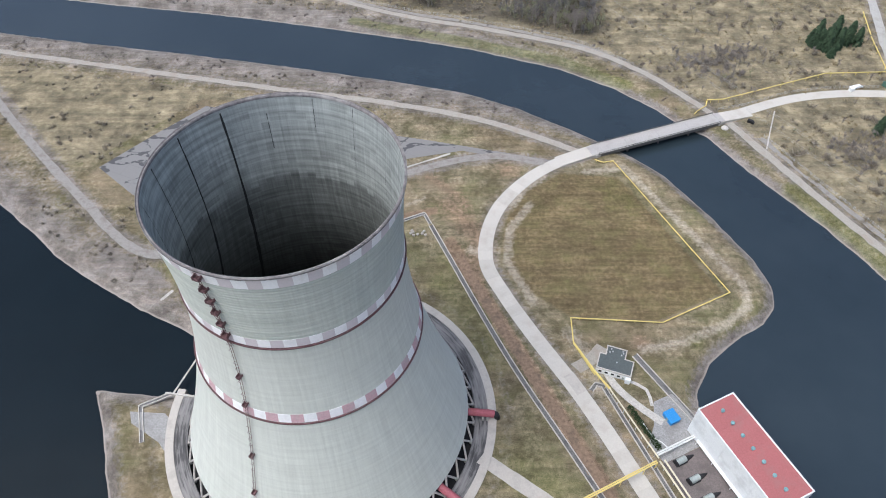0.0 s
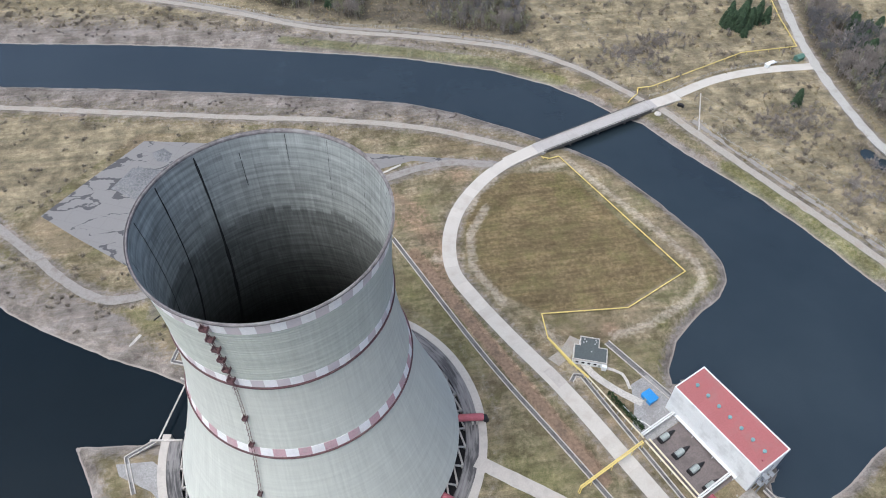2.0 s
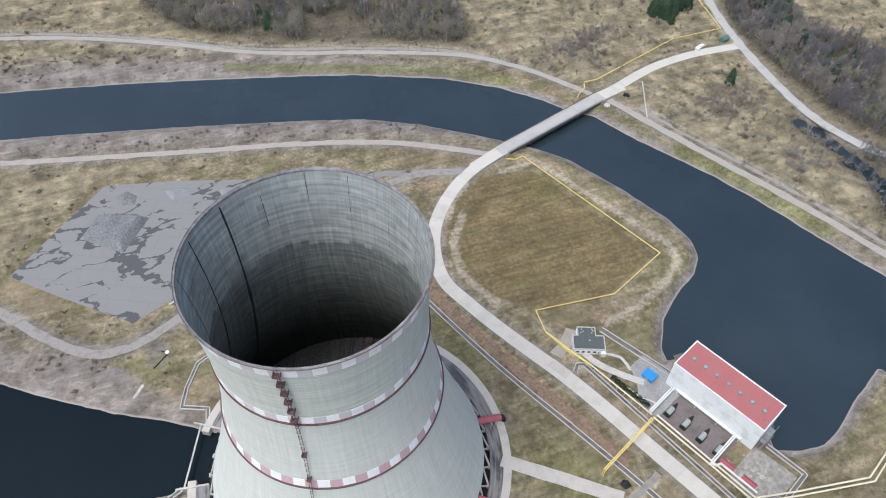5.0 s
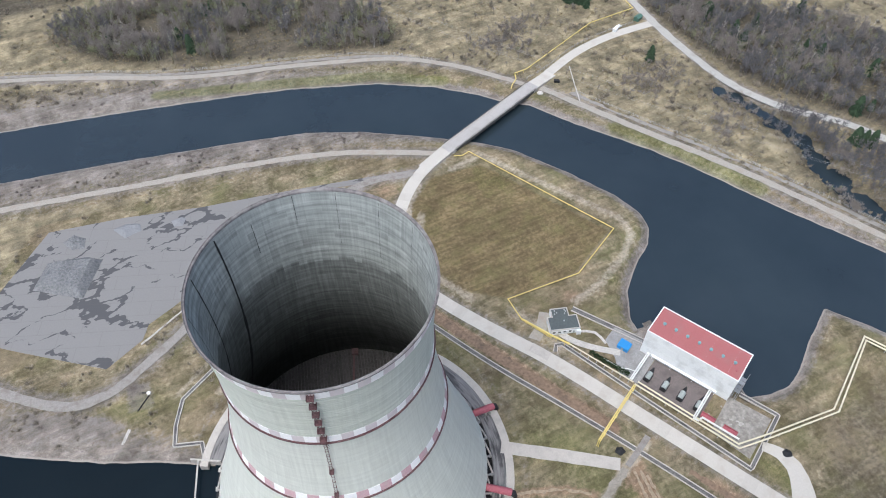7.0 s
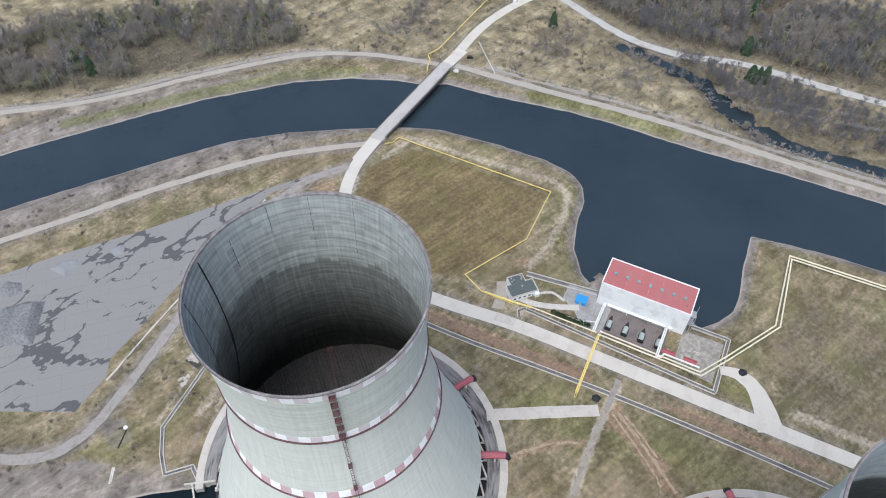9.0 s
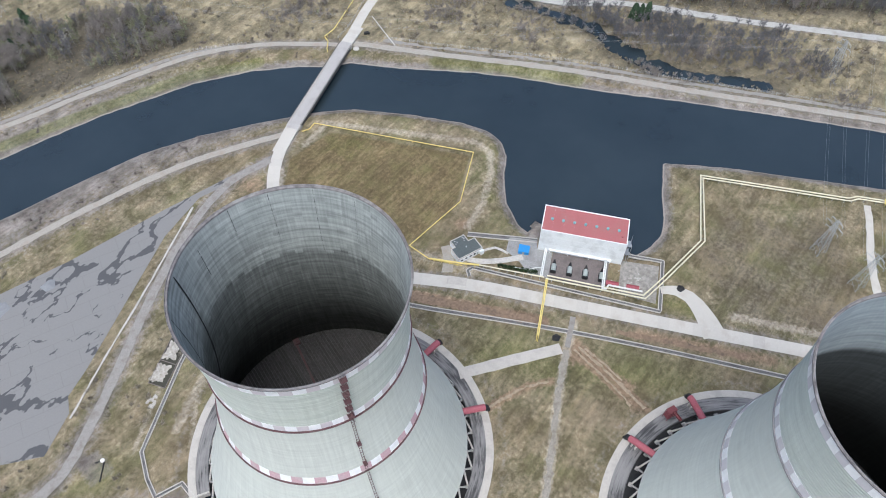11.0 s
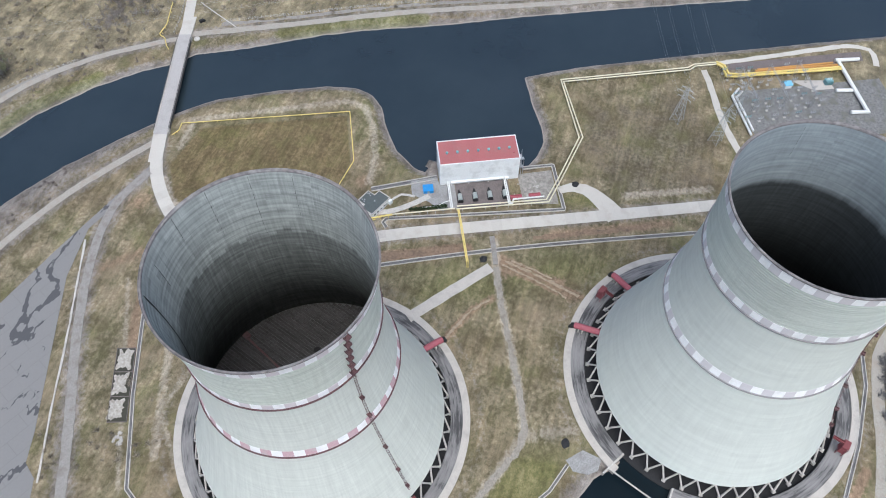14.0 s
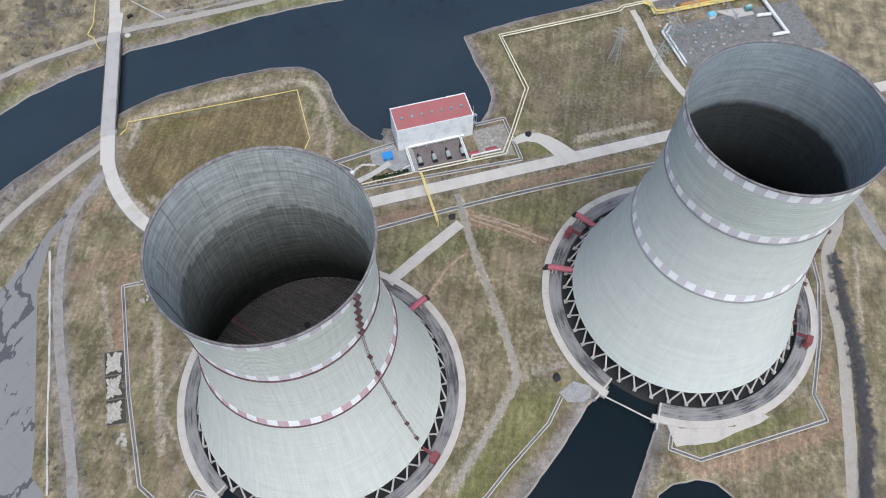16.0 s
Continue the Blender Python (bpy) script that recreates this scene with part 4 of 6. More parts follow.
def band_ring(z):
    return turned("gallery_ring", [(radius(z) - 0.05, z + 0.3), (radius(z) + 0.4, z + 0.22), (radius(z) + 0.42, z + 0.45), (radius(z) + 0.5, z + 0.45), (radius(z) + 0.48, z - 0.2), (radius(z) - 0.05, z - 0.4)], MAROON, 160)


def block_mesh(z0, z1, share, mat, count=60, lift=0.06):
    """One painted field of a warning band, following the shell."""
    bm = bmesh.new()
    half = math.pi / count * share
    rows = []
    for z in np.linspace(z0, z1, 4):
        rows.append([bm.verts.new(((radius(z) + lift) * math.cos(a), (radius(z) + lift) * math.sin(a), z)) for a in np.linspace(-half, half, 6)])
    for a, b in zip(rows, rows[1:]):
        for i in range(5):
            bm.faces.new((a[i], a[i + 1], b[i + 1], b[i]))
    ret = bmesh.ops.extrude_face_region(bm, geom=bm.faces[:])
    for vert in (g for g in ret["geom"] if isinstance(g, bmesh.types.BMVert)):
        k = 1 - (lift + 0.02) / math.hypot(vert.co.x, vert.co.y)
        vert.co.x, vert.co.y = vert.co.x * k, vert.co.y * k
    bmesh.ops.recalc_face_normals(bm, faces=bm.faces[:])
    me = bpy.data.meshes.new("painted_block")
    bm.to_mesh(me)
    bm.free()
    me.materials.append(mat)
    return me


def column_mesh(lean):
    bm = bmesh.new()
    half = math.pi / 44
    r1, r0 = radius(LINTEL) - 0.3, radius(LINTEL) + 3.0
    a0, a1 = -half * lean / 2, half * lean / 2
    cyl(bm, 0.5, 0.42, (r0 * math.cos(a0), r0 * math.sin(a0), -0.8), (r1 * math.cos(a1), r1 * math.sin(a1), LINTEL), 8)
    me = bpy.data.meshes.new("diagonal_column")
    bm.to_mesh(me)
    bm.free()
    me.materials.append(CONCRETE)
    return me


def arc_strip(name, r0, r1, a0, a1, z0, z1, mat, seg=120):
    left = np.array([(r1 * math.cos(a), r1 * math.sin(a)) for a in np.linspace(a0, a1, seg)])
    right = np.array([(r0 * math.cos(a), r0 * math.sin(a)) for a in np.linspace(a0, a1, seg)])
    return strip_mesh(name, right, left, z0, z1, mat)


def spin(deg):
    return Matrix.Rotation(radians(deg), 4, "Z")


def on_shell(a, z, out=0.0):
    r = radius(z) + out
    return Vector((r * math.cos(a), r * math.sin(a), z))


def ladder(parent, az):
    """Cage ladder down the shell, with zigzag landings below the rim."""
    a = radians(az)
    rail = bmesh.new()
    side = 0.42 / R0
    for s in (-1, 1):
        tube(rail, [on_shell(a + s * side * R0 / radius(z), z, 0.75) for z in np.linspace(LINTEL + 6, H + 0.3, 40)], 0.09, 5)
    for z in np.arange(LINTEL + 7, H, 1.6):
        w = side * R0 / radius(z)
        cyl(rail, 0.05, 0.05, on_shell(a - w, z, 0.75), on_shell(a + w, z, 0.75), 4)
    for z in np.arange(LINTEL + 7, H, 3.2):
        w = side * R0 / radius(z)
        tube(rail, [on_shell(a - w, z, 0.7), on_shell(a - w, z, 1.5), on_shell(a + w, z, 1.5), on_shell(a + w, z, 0.7)], 0.05, 4)
    lad = part("ladder", rail, MAROON, parent, "rust-brown steel cage ladder")
    for i, z in enumerate(list(np.linspace(RING_HIGH + 4, H - 2.5, 6)) + [90, 76, 50, 31, 17]):
        big = i < 6
        bm = bmesh.new()
        m = Matrix.Translation(on_shell(a, z, 0.9)) @ spin(az)
        w = 1.05 if big else 0.7
        for s in ((-0.9, 0.9, -w, w, -0.12, 0.1), (0.8, 0.92, -w, w, 0.9, 1.1), (-0.9, 0.92, -w, -w + 0.14, 0.1, 1.1), (-0.9, 0.92, w - 0.14, w, 0.1, 1.1)):
            box(bm, *s, m)
        if big:
            cyl(bm, 0.07, 0.07, m @ Vector((0.4, w * (1 if i % 2 else -1), 0)), m @ Vector((0.4, w * (-1 if i % 2 else 1), -5.6)), 5)
            cyl(bm, 0.07, 0.07, m @ Vector((-0.3, w * (1 if i % 2 else -1), 0)), m @ Vector((-0.3, w * (-1 if i % 2 else 1), -5.6)), 5)
        part("landing", bm, MAROON, lad)
    return lad


def duct(parent, az, reach=72.0, r=1.65, z=4.2):
    """A red water main that leaves the tower and dives into the ground."""
    a = radians(az)
    d = Vector((math.cos(a), math.sin(a), 0))
    bm = bmesh.new()
    tube(bm, [d * (radius(LINTEL) - 1) + Vector((0, 0, z + 0.6)), d * (reach - 4.5) + Vector((0, 0, z - 0.6)), d * (reach - 2.4) + Vector((0, 0, z - 1.2))], r, 16)
    main = part("water_main", bm, RED, parent, "faded red steel water main")
    bm = bmesh.new()
    tube(bm, [d * (reach - 2.6) + Vector((0, 0, z - 1.2)), d * (reach - 1.3) + Vector((0, 0, z - 1.8)), d * (reach - 0.6) + Vector((0, 0, -0.5))], r * 0.85, 12)
    part("elbow", bm, BLACK, main, "black bitumen-coated elbow")
    bm = bmesh.new()
    for k in (0.25, 0.75):
        c = d * (64 + k * (reach - 68))
        box(bm, -0.4, 0.4, -1.9, 1.9, -0.5, z - 1.2, Matrix.Translation(c) @ spin(az))
    part("saddle", bm, CONCRETE, main)


def red_frame(parent, az, r=66.0):
    """Red braced steel stair tower on the apron."""
    m = spin(az) @ Matrix.Translation((r, 0, 0))
    bm = bmesh.new()
    for x in (-1.4, 1.4):
        for y in (-2.2, 2.2):
            cyl(bm, 0.16, 0.16, m @ Vector((x, y, 0)), m @ Vector((x, y, 8.5)), 5)
    for z in (2.8, 5.6, 8.5):
        box(bm, -1.5, 1.5, -2.3, 2.3, z - 0.1, z + 0.1, m)
    for x in (-1.4, 1.4):
        for z in (0, 2.8, 5.6):
            cyl(bm, 0.12, 0.12, m @ Vector((x, -2.2, z)), m @ Vector((x, 2.2, z + 2.8)), 4)
    box(bm, -6.5, -1.4, -0.6, 0.6, 8.3, 8.6, m)
    box(bm, -6.5, -1.4, -0.65, -0.55, 8.6, 9.6, m)
    box(bm, -6.5, -1.4, 0.55, 0.65, 8.6, 9.6, m)
    part("stair_frame", bm, DARK_RED, parent, "dark red braced steel stair frame")


def tower_meshes(shell_mat, inner_mat, other):
    """The large turned parts of one tower, by the shape that is set."""
    outer = turned("shell", shell_profile(), shell_mat, 144, True)
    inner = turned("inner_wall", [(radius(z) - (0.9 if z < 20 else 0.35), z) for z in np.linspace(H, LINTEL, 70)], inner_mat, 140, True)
    lintel = turned("lintel", [(radius(LINTEL) - 1.1, LINTEL + 2.5), (radius(LINTEL) - 1.1, LINTEL - 0.3), (radius(LINTEL) + 0.02, LINTEL - 0.3), (radius(LINTEL + 1.6) + 0.02, LINTEL + 1.6), (radius(LINTEL + 1.7) - 0.1, LINTEL + 1.7)], shell_mat, 160, True)
    lintel.polygons.foreach_set("use_smooth", [False] * len(lintel.polygons))
    r = radius(H)
    rim = turned("rim_gallery", [(r - 0.45, H - 0.6), (r - 0.45, H + 0.4), (r + 0.05, H + 0.4), (r + 0.08, H + 0.1), (r + 0.3, H + 0.1), (r + 0.32, H + 0.6), (r + 0.42, H + 0.6), (r + 0.4, H - 0.15), (r, H - 0.3)], RIM_GREY, 160)
    bands = ((H - 4.8, H - 0.32, GREY_PAINT), (RING_HIGH + 0.5, RING_HIGH + 4.2, GREY_PAINT), (RING_LOW + 0.5, RING_LOW + 4.4, PINK_PAINT))
    blocks = [(block_mesh(a, b, 1.0, WHITE_PAINT), block_mesh(a, b, 1.0, m if other is None else other, lift=0.055)) for a, b, m in bands]
    return outer, inner, lintel, rim, blocks


def tower(at, shape, label, ladder_az, ducts, frames, canal_az, gap, seams, pink=True, kerb=71.0, foot_turn=3.9, phases=(6.0, 6.4, 7.2)):
    global H, THROAT, R0, RISE, FALL, LINTEL, RING_HIGH, RING_LOW
    H, THROAT, R0, RISE, FALL, LINTEL, RING_HIGH, RING_LOW = shape
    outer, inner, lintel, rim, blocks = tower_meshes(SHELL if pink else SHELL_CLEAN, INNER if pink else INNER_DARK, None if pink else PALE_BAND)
    root = thing("cooling_tower", label, "cooling tower", (*at, 0), group="cooling towers")
    piece("shell", outer, root, None, "pale board-marked concrete shell")
    piece("inner_wall", inner, root, None, "stained dark grey inner wall, depth shade painted in")
    piece("lintel", lintel, root)
    piece("rim_gallery", rim, root, None, "dark maroon rim walkway")
    for z in (RING_HIGH, RING_LOW):
        ring = band_ring(z)
        piece("gallery_ring", ring if pink else recoat(ring, RING_GREY), root, None, "maroon steel ring walkway" if pink else "grey steel ring walkway")
    for (white, other), phase in zip(blocks, phases):
        for i in range(60):
            piece("painted_block", white if i % 2 else other, root, spin(i * 6 + phase))
    columns = [column_mesh(1.0), column_mesh(-1.0)]
    for i in range(44):
        step = 360 / 44
        for me, off in zip(columns, (0.25, 0.75)):
            piece("diagonal_column", me, root, spin((i + off) * step + foot_turn))
            if off < 0.5:
                bm = boxes((-0.9, 0.9, -0.9, 0.9, -1.4, -0.5))
                bmesh.ops.transform(bm, matrix=spin(i * step + foot_turn) @ Matrix.Translation((radius(LINTEL) + 3.0, 0, 0)), verts=bm.verts[:])
                part("footing", bm, CONCRETE, root)
    # fill decks inside: rows of dark packs
    rr = radius(15) - 1.2
    deck = turned("fill_deck", [(0.01, 15.2), (rr, 15.2), (rr, 12.5), (0.01, 12.5)], BASIN, 72)
    deck_ob = piece("fill_deck", deck, root, None, "dark wet cooling fill deck")
    for k, y in enumerate(np.arange(-rr + 0.8, rr, 1.5)):
        half = math.sqrt(max(0, rr * rr - (abs(y) + 0.7) ** 2))
        if half > 3:
            bm = bmesh.new()
            h = 15.5 + random.uniform(0, 0.25)
            cuts = sorted(random.uniform(-half, half) for _ in range(3))
            for x0, x1 in zip([-half] + cuts, cuts + [half]):
                if x1 - x0 > 0.6:
                    box(bm, x0 + 0.12, x1 - 0.12, y - 0.62, y + 0.62, 15.2, h + random.uniform(-0.15, 0.2), spin(72))
            part("fill_slat", bm, FILL, deck_ob)
    bm = bmesh.new()
    for t in (66, 246):
        box(bm, 1.0, rr - 0.5, -0.5, 0.5, 15.9, 16.7, spin(t))
    box(bm, rr - 4, rr - 1, -2.0, 1.0, 15.9, 17.6, spin(66))
    part("crossing_pipe", bm, MAROON, deck_ob, "red pipe across the fill deck")
    bm = bmesh.new()
    cyl(bm, 1.6, 1.6, (25.5, 11.7, 15.8), (25.5, 11.7, 16.6), 14)
    part("hatch", bm, BLACK, deck_ob, "round black hatch")
    # tarred joints down the inner wall
    for az, top, low, w in seams:
        a = radians(az)
        bm = bmesh.new()
        zs = np.linspace(H - top, low, 26)
        pairs = []
        for z in zs:
            k = (w + random.uniform(-0.25, 0.25) * w) / radius(z) / 2 * (1.15 if z < 100 else 0.7)
            pairs.append([bm.verts.new(on_shell(a + s * k + random.uniform(-0.002, 0.002), z, -0.48)) for s in (-1, 1)])
        for p, q in zip(pairs, pairs[1:]):
            bm.faces.new((p[0], p[1], q[1], q[0]))
        part("tarred_joint", bm, SEAM, root, "black tarred joint")
    ladder(root, ladder_az)
    for d in ducts:
        duct(root, d)
    for f in frames:
        red_frame(root, f)
    # basin, apron and kerb, open where the outlet canal leaves
    c, g = radians(canal_az), radians(gap)
    apron = piece("basin_apron", arc_strip("basin_apron", 62.0, kerb - 3.6, c + g, c + 2 * math.pi - g, -4, 0.2, APRON), root, None, "dark wet concrete apron with stains")
    # a flat black sheet stands in for the dark basin under the shell
    piece("basin_sheet", arc_strip("basin_sheet", 0.5, 62.4, 0, 2 * math.pi, -4, -2.4, BLACK), root, None, "flat black sheet under the shell")
    piece("kerb_ring", arc_strip("kerb_ring", kerb - 3.6, kerb, c + g * 0.8, c + 2 * math.pi - g * 0.8, -4, 0.5, KERB), root, None, "pale concrete kerb ring")
    piece("inner_kerb", arc_strip("inner_kerb", 61.6, 62.0, c + g, c + 2 * math.pi - g, -4, 0.45, BASIN), root)
    for s in (-1, 1):
        bm = bmesh.new()
        box(bm, 62, 76, -0.4, 0.4, -4, 0.9, spin(canal_az + s * gap))
        part("outlet_wall", bm, CONCRETE, root)
    bm = bmesh.new()
    box(bm, 70.5, 71.2, -72 * math.sin(g), 72 * math.sin(g), 0.3, 0.7, spin(canal_az))
    part("catwalk", bm, CONCRETE, root, "narrow pale catwalk over the outlet")
    return root


SEAMS_A = [(125.6, 1.5, 30, 1.0), (150.3, 1.5, 40, 0.75), (172.4, 1.5, 50, 0.5), (103.7, 6, 122, 0.28), (79.6, 1, 130, 0.2), (57.5, 1, 116, 0.14), (33.7, 1, 108, 0.14), (195, 2, 70, 0.25), (10, 2, 118, 0.12)]
tower(T1, SHAPE_A, "pale hyperbolic concrete cooling tower with red-white bands", -112.9, (-2, -37), (-113.5,), 160, 12, SEAMS_A)
tower(T2, SHAPE_B, "clean pale concrete cooling tower with white-banded rim", -107, (86, 54), (66, -107), 160, 12, [(20, 2, 126, 0.12), (95, 4, 128, 0.12)], False, 72.0)


# ---- bridge ----
def bridge():
    a, b = Vector((*BRIDGE_A, 0)), Vector((*BRIDGE_B, 0))
    n = (b - a).length
    ang = math.degrees(math.atan2(b.y - a.y, b.x - a.x))
    root = thing("bridge", "grey concrete road bridge with low railings over the canal", "bridge", (*BRIDGE_A, 0), ang)
    spans, up = 4, 2.0
    for i in range(spans):
        x0, x1 = n * i / spans, n * (i + 1) / spans
        part("deck", boxes((x0 + 0.06, x1 - 0.06, -4.5, 4.5, up - 0.35, up)), PARAPET_GREY, root, "worn light grey deck")
        for y in (-4.0, -1.4, 1.4, 4.0):
            part("girder", boxes((x0 + 0.2, x1 - 0.2, y - 0.4, y + 0.4, up - 1.7, up - 0.35)), DARK_GIRDER, root, "dark girder with under-deck shade painted in")
    for i in range(1, spans):
        x = n * i / spans
        part("pier", boxes((x - 0.6, x + 0.6, -4.0, 4.0, up - 2.3, up - 1.7), (x - 0.4, x + 0.4, -3.4, -2.4, -7, up - 2.2), (x - 0.4, x + 0.4, 2.4, 3.4, -7, up - 2.2)), DARK_GIRDER, root)
    for s in (-1, 1):
        # edge beam added, with the shade below the deck in its colour
        part("fascia", boxes((0, n, s * 4.62 - 0.1, s * 4.62 + 0.1, up - 1.9, up + 0.1)), DARK_GIRDER, root, "dark edge beam with the shade below painted in")
        part("walkway_kerb", boxes((0, n, s * 4.15 - 0.35, s * 4.15 + 0.35, up, up + 0.25)), CONCRETE, root)
        bm = bmesh.new()
        for z in (0.65, 1.1):
            tube(bm, [(0, s * 4.45, up + z), (n, s * 4.45, up + z)], 0.1, 5)
        rail = part("railing", bm, DARK_GIRDER, root, "dark steel railing")
        me = bpy.data.meshes.new("post")
        q = boxes((-0.08, 0.08, -0.08, 0.08, 0, 1.0))
        q.to_mesh(me)
        q.free()
        me.materials.append(DARK_GIRDER)
        for x in np.arange(0.5, n, 2.5):
            piece("post", me, rail, Matrix.Translation((x, s * 4.45, up + 0.15)))
    for x, s in ((0, -1), (n, 1)):
        part("abutment", boxes((x - 1.5, x + 1.5, -4.9, 4.9, -3.5, up - 0.37)), CONCRETE, root)
        bm = bmesh.new()
        prof = [(x, up - 0.01), (x + s * 4, up - 0.03), (x + s * 24, 0.16), (x + s * 24, -0.4), (x, -0.4)]
        lo = [bm.verts.new((px, -4.2, pz)) for px, pz in prof]
        hi = [bm.verts.new((px, 4.2, pz)) for px, pz in prof]
        bm.faces.new(lo)
        bm.faces.new(hi[::-1])
        for k in range(5):
            bm.faces.new((lo[k], lo[(k + 1) % 5], hi[(k + 1) % 5], hi[k]))
        bmesh.ops.recalc_face_normals(bm, faces=bm.faces[:])
        part("ramp", bm, ROAD, root, "pale concrete approach ramp")
        part("joint_slab", boxes((min(x, x + s * 3.6), max(x, x + s * 3.6), -4.0, 4.0, up - 0.02, up + 0.05)), PARAPET_GREY, root, "patched grey approach slab")
    bm = bmesh.new()
    bmesh.ops.create_uvsphere(bm, u_segments=12, v_segments=8, radius=2.2)
    bmesh.ops.scale(bm, vec=(1, 1, 0.5), verts=bm.verts[:])
    bmesh.ops.translate(bm, vec=(n + 1, -8, 0.2), verts=bm.verts[:])
    part("well_cover", bm, CONCRETE, root, "rounded pale concrete well")


PARAPET_GREY = plain("bridge_deck_grey", (0.42, 0.4, 0.385), 0.85, vary=0.12, dirt=(0.36, 0.34, 0.32))
# dark railing colour; on girders, piers and fascia it paints under-deck shade
DARK_GIRDER = plain("dark_girder_concrete", (0.12, 0.115, 0.11), 0.9, vary=0.2)
bridge()


def uv_place(u, v, z=0.0):
    """A place by metres along and across the road, from the pump house's front corner."""
    o = Vector((103.6, 127.6, 0))
    p = o + UX * u + VX * v
    return (p.x, p.y, z)


# ---- pump house ----
def pump_house():
    length, depth, h = 46.4, 17.9, 18.0
    root = thing("pump_house", "white panelled pump house with a flat red roof", "building", (103.6, 127.6, 0), TURN_U)
    body = part("body", boxes((0.15, length - 0.15, 0.15, depth - 0.15, -4, h - 0.3)), WHITE_WALL, root)
    for i in range(8):
        x0, x1 = length * i / 8, length * (i + 1) / 8
        for z0, z1 in ((0.0, 2.4), (2.4, 8.2), (8.2, 13.2), (13.2, h)):
            part("wall_panel", boxes((x0 + 0.03, x1 - 0.03, -0.02, 0.14, z0 + 0.03, z1 - 0.03)), WHITE_WALL, root)
    for i in range(3):
        y0, y1 = depth * i / 3, depth * (i + 1) / 3
        for z0, z1 in ((0.0, 6), (6, 12), (12, h)):
            for x in (-0.02, length - 0.12):
                part("wall_panel", boxes((x, x + 0.14, y0 + 0.03, y1 - 0.03, z0 + 0.03, z1 - 0.03)), WHITE_WALL, root)
    for i in range(8):
        x0, x1 = length * i / 8, length * (i + 1) / 8
        part("roof_sheet", boxes((max(x0, 0.4) + 0.01, min(x1, length - 0.4) - 0.01, 0.4, depth - 0.4, h - 0.3, h + 0.02 + 0.01 * (i % 2))), ROOF_RED, root)
    part("parapet", boxes((-0.1, length + 0.1, -0.1, 0.4, h - 0.1, h + 0.45), (-0.1, length + 0.1, depth - 0.4, depth + 0.1, h - 0.1, h + 0.45),
                          (-0.1, 0.4, 0.4, depth - 0.4, h - 0.1, h + 0.45), (length - 0.4, length + 0.1, 0.4, depth - 0.4, h - 0.1, h + 0.3)), WHITE_WALL, root, "white roof edge")
    for i in range(7):
        x = 5.0 + i * 6.05
        bm = bmesh.new()
        cyl(bm, 0.55, 0.55, (x, 8.3, h), (x, 8.3, h + 0.9), 12)
        cyl(bm, 0.85, 0.8, (x, 8.3, h + 0.9), (x, 8.3, h + 1.25), 12)
        cyl(bm, 0.8, 0.2, (x, 8.3, h + 1.25), (x, 8.3, h + 1.6), 12)
        part("roof_vent", bm, TEAL, root, "grey-teal mushroom roof vent")
    part("roof_vent", boxes((43.0, 43.8, 4.6, 5.4, h, h + 0.7)), RED, root, "small red roof box")
    # ledge with pipe and clerestory openings along the front
    part("ledge", boxes((6.5, 40.5, -1.1, -0.02, 2.3, 2.75)), WHITE_PAINT, root)
    for i in range(30):
        part("window", boxes((7.2 + i * 1.08, 7.8 + i * 1.08, -0.06, 0.0, 1.2, 2.1)), DARK_GLASS, root)
    for x in (6.9, 17, 28.5, 40):
        part("ledge_post", boxes((x - 0.15, x + 0.15, -1.0, -0.7, 0, 2.3)), WHITE_PAINT, root)
    # steel stair at the end
    bm = bmesh.new()
    for i in range(4):
        z = 3.6 * (i + 1)
        box(bm, length + 0.3, length + 3.0, 2 if i % 2 else 7, 4 if i % 2 else 9, z, z + 0.15)
        cyl(bm, 0.15, 0.15, (length + 1.0, 3 if i % 2 else 8, z), (length + 1.0, 8 if i % 2 else 3, z - 3.6), 5)
        cyl(bm, 0.15, 0.15, (length + 2.2, 3 if i % 2 else 8, z), (length + 2.2, 8 if i % 2 else 3, z - 3.6), 5)
    for x in (length + 0.4, length + 2.9):
        for y in (2.1, 8.9):
            cyl(bm, 0.12, 0.12, (x, y, 0), (x, y, 15.5), 5)
    part("stair", bm, STEEL, root, "grey steel fire stair")


pump_house()


def pump(u):
    root = thing("pump", "grey pump motor on a black bitumen casing", "pump", uv_place(u, -10.2), TURN_U, "pumps on the pad")
    bm = bmesh.new()
    bmesh.ops.create_uvsphere(bm, u_segments=16, v_segments=8, radius=1)
    bmesh.ops.scale(bm, vec=(1.3, 4.6, 1.5), verts=bm.verts[:])
    for q in bm.verts:
        if q.co.y > 0:
            q.co.x *= 1 - 0.1 * q.co.y
    bmesh.ops.translate(bm, vec=(0, 1.0, 0.2), verts=bm.verts[:])
    cyl(bm, 1.55, 1.55, (0, -4.2, 0.9), (0, -3.4, 0.9), 14)
    box(bm, -1.7, 1.7, -3.4, 1.4, -0.1, 0.25)
    part("casing", bm, BLACK, root)
    bm = bmesh.new()
    cyl(bm, 1.3, 1.3, (0, -3.0, 1.5), (0, 0.9, 1.5), 14)
    cyl(bm, 1.0, 1.0, (0, -3.5, 1.5), (0, -3.0, 1.5), 14)
    box(bm, -1.2, 1.2, -2.8, 0.7, 0, 1.4)
    motor = part("motor", bm, GREY_METAL, root, "worn grey-green motor")
    for y in (-2.2, -1.0, 0.2):
        bm = bmesh.new()
        cyl(bm, 1.38, 1.38, (0, y - 0.1, 1.5), (0, y + 0.1, 1.5), 14)
        part("band", bm, STEEL, motor)


for u in (10.5, 19.3, 28.0, 36.8):
    pump(u)


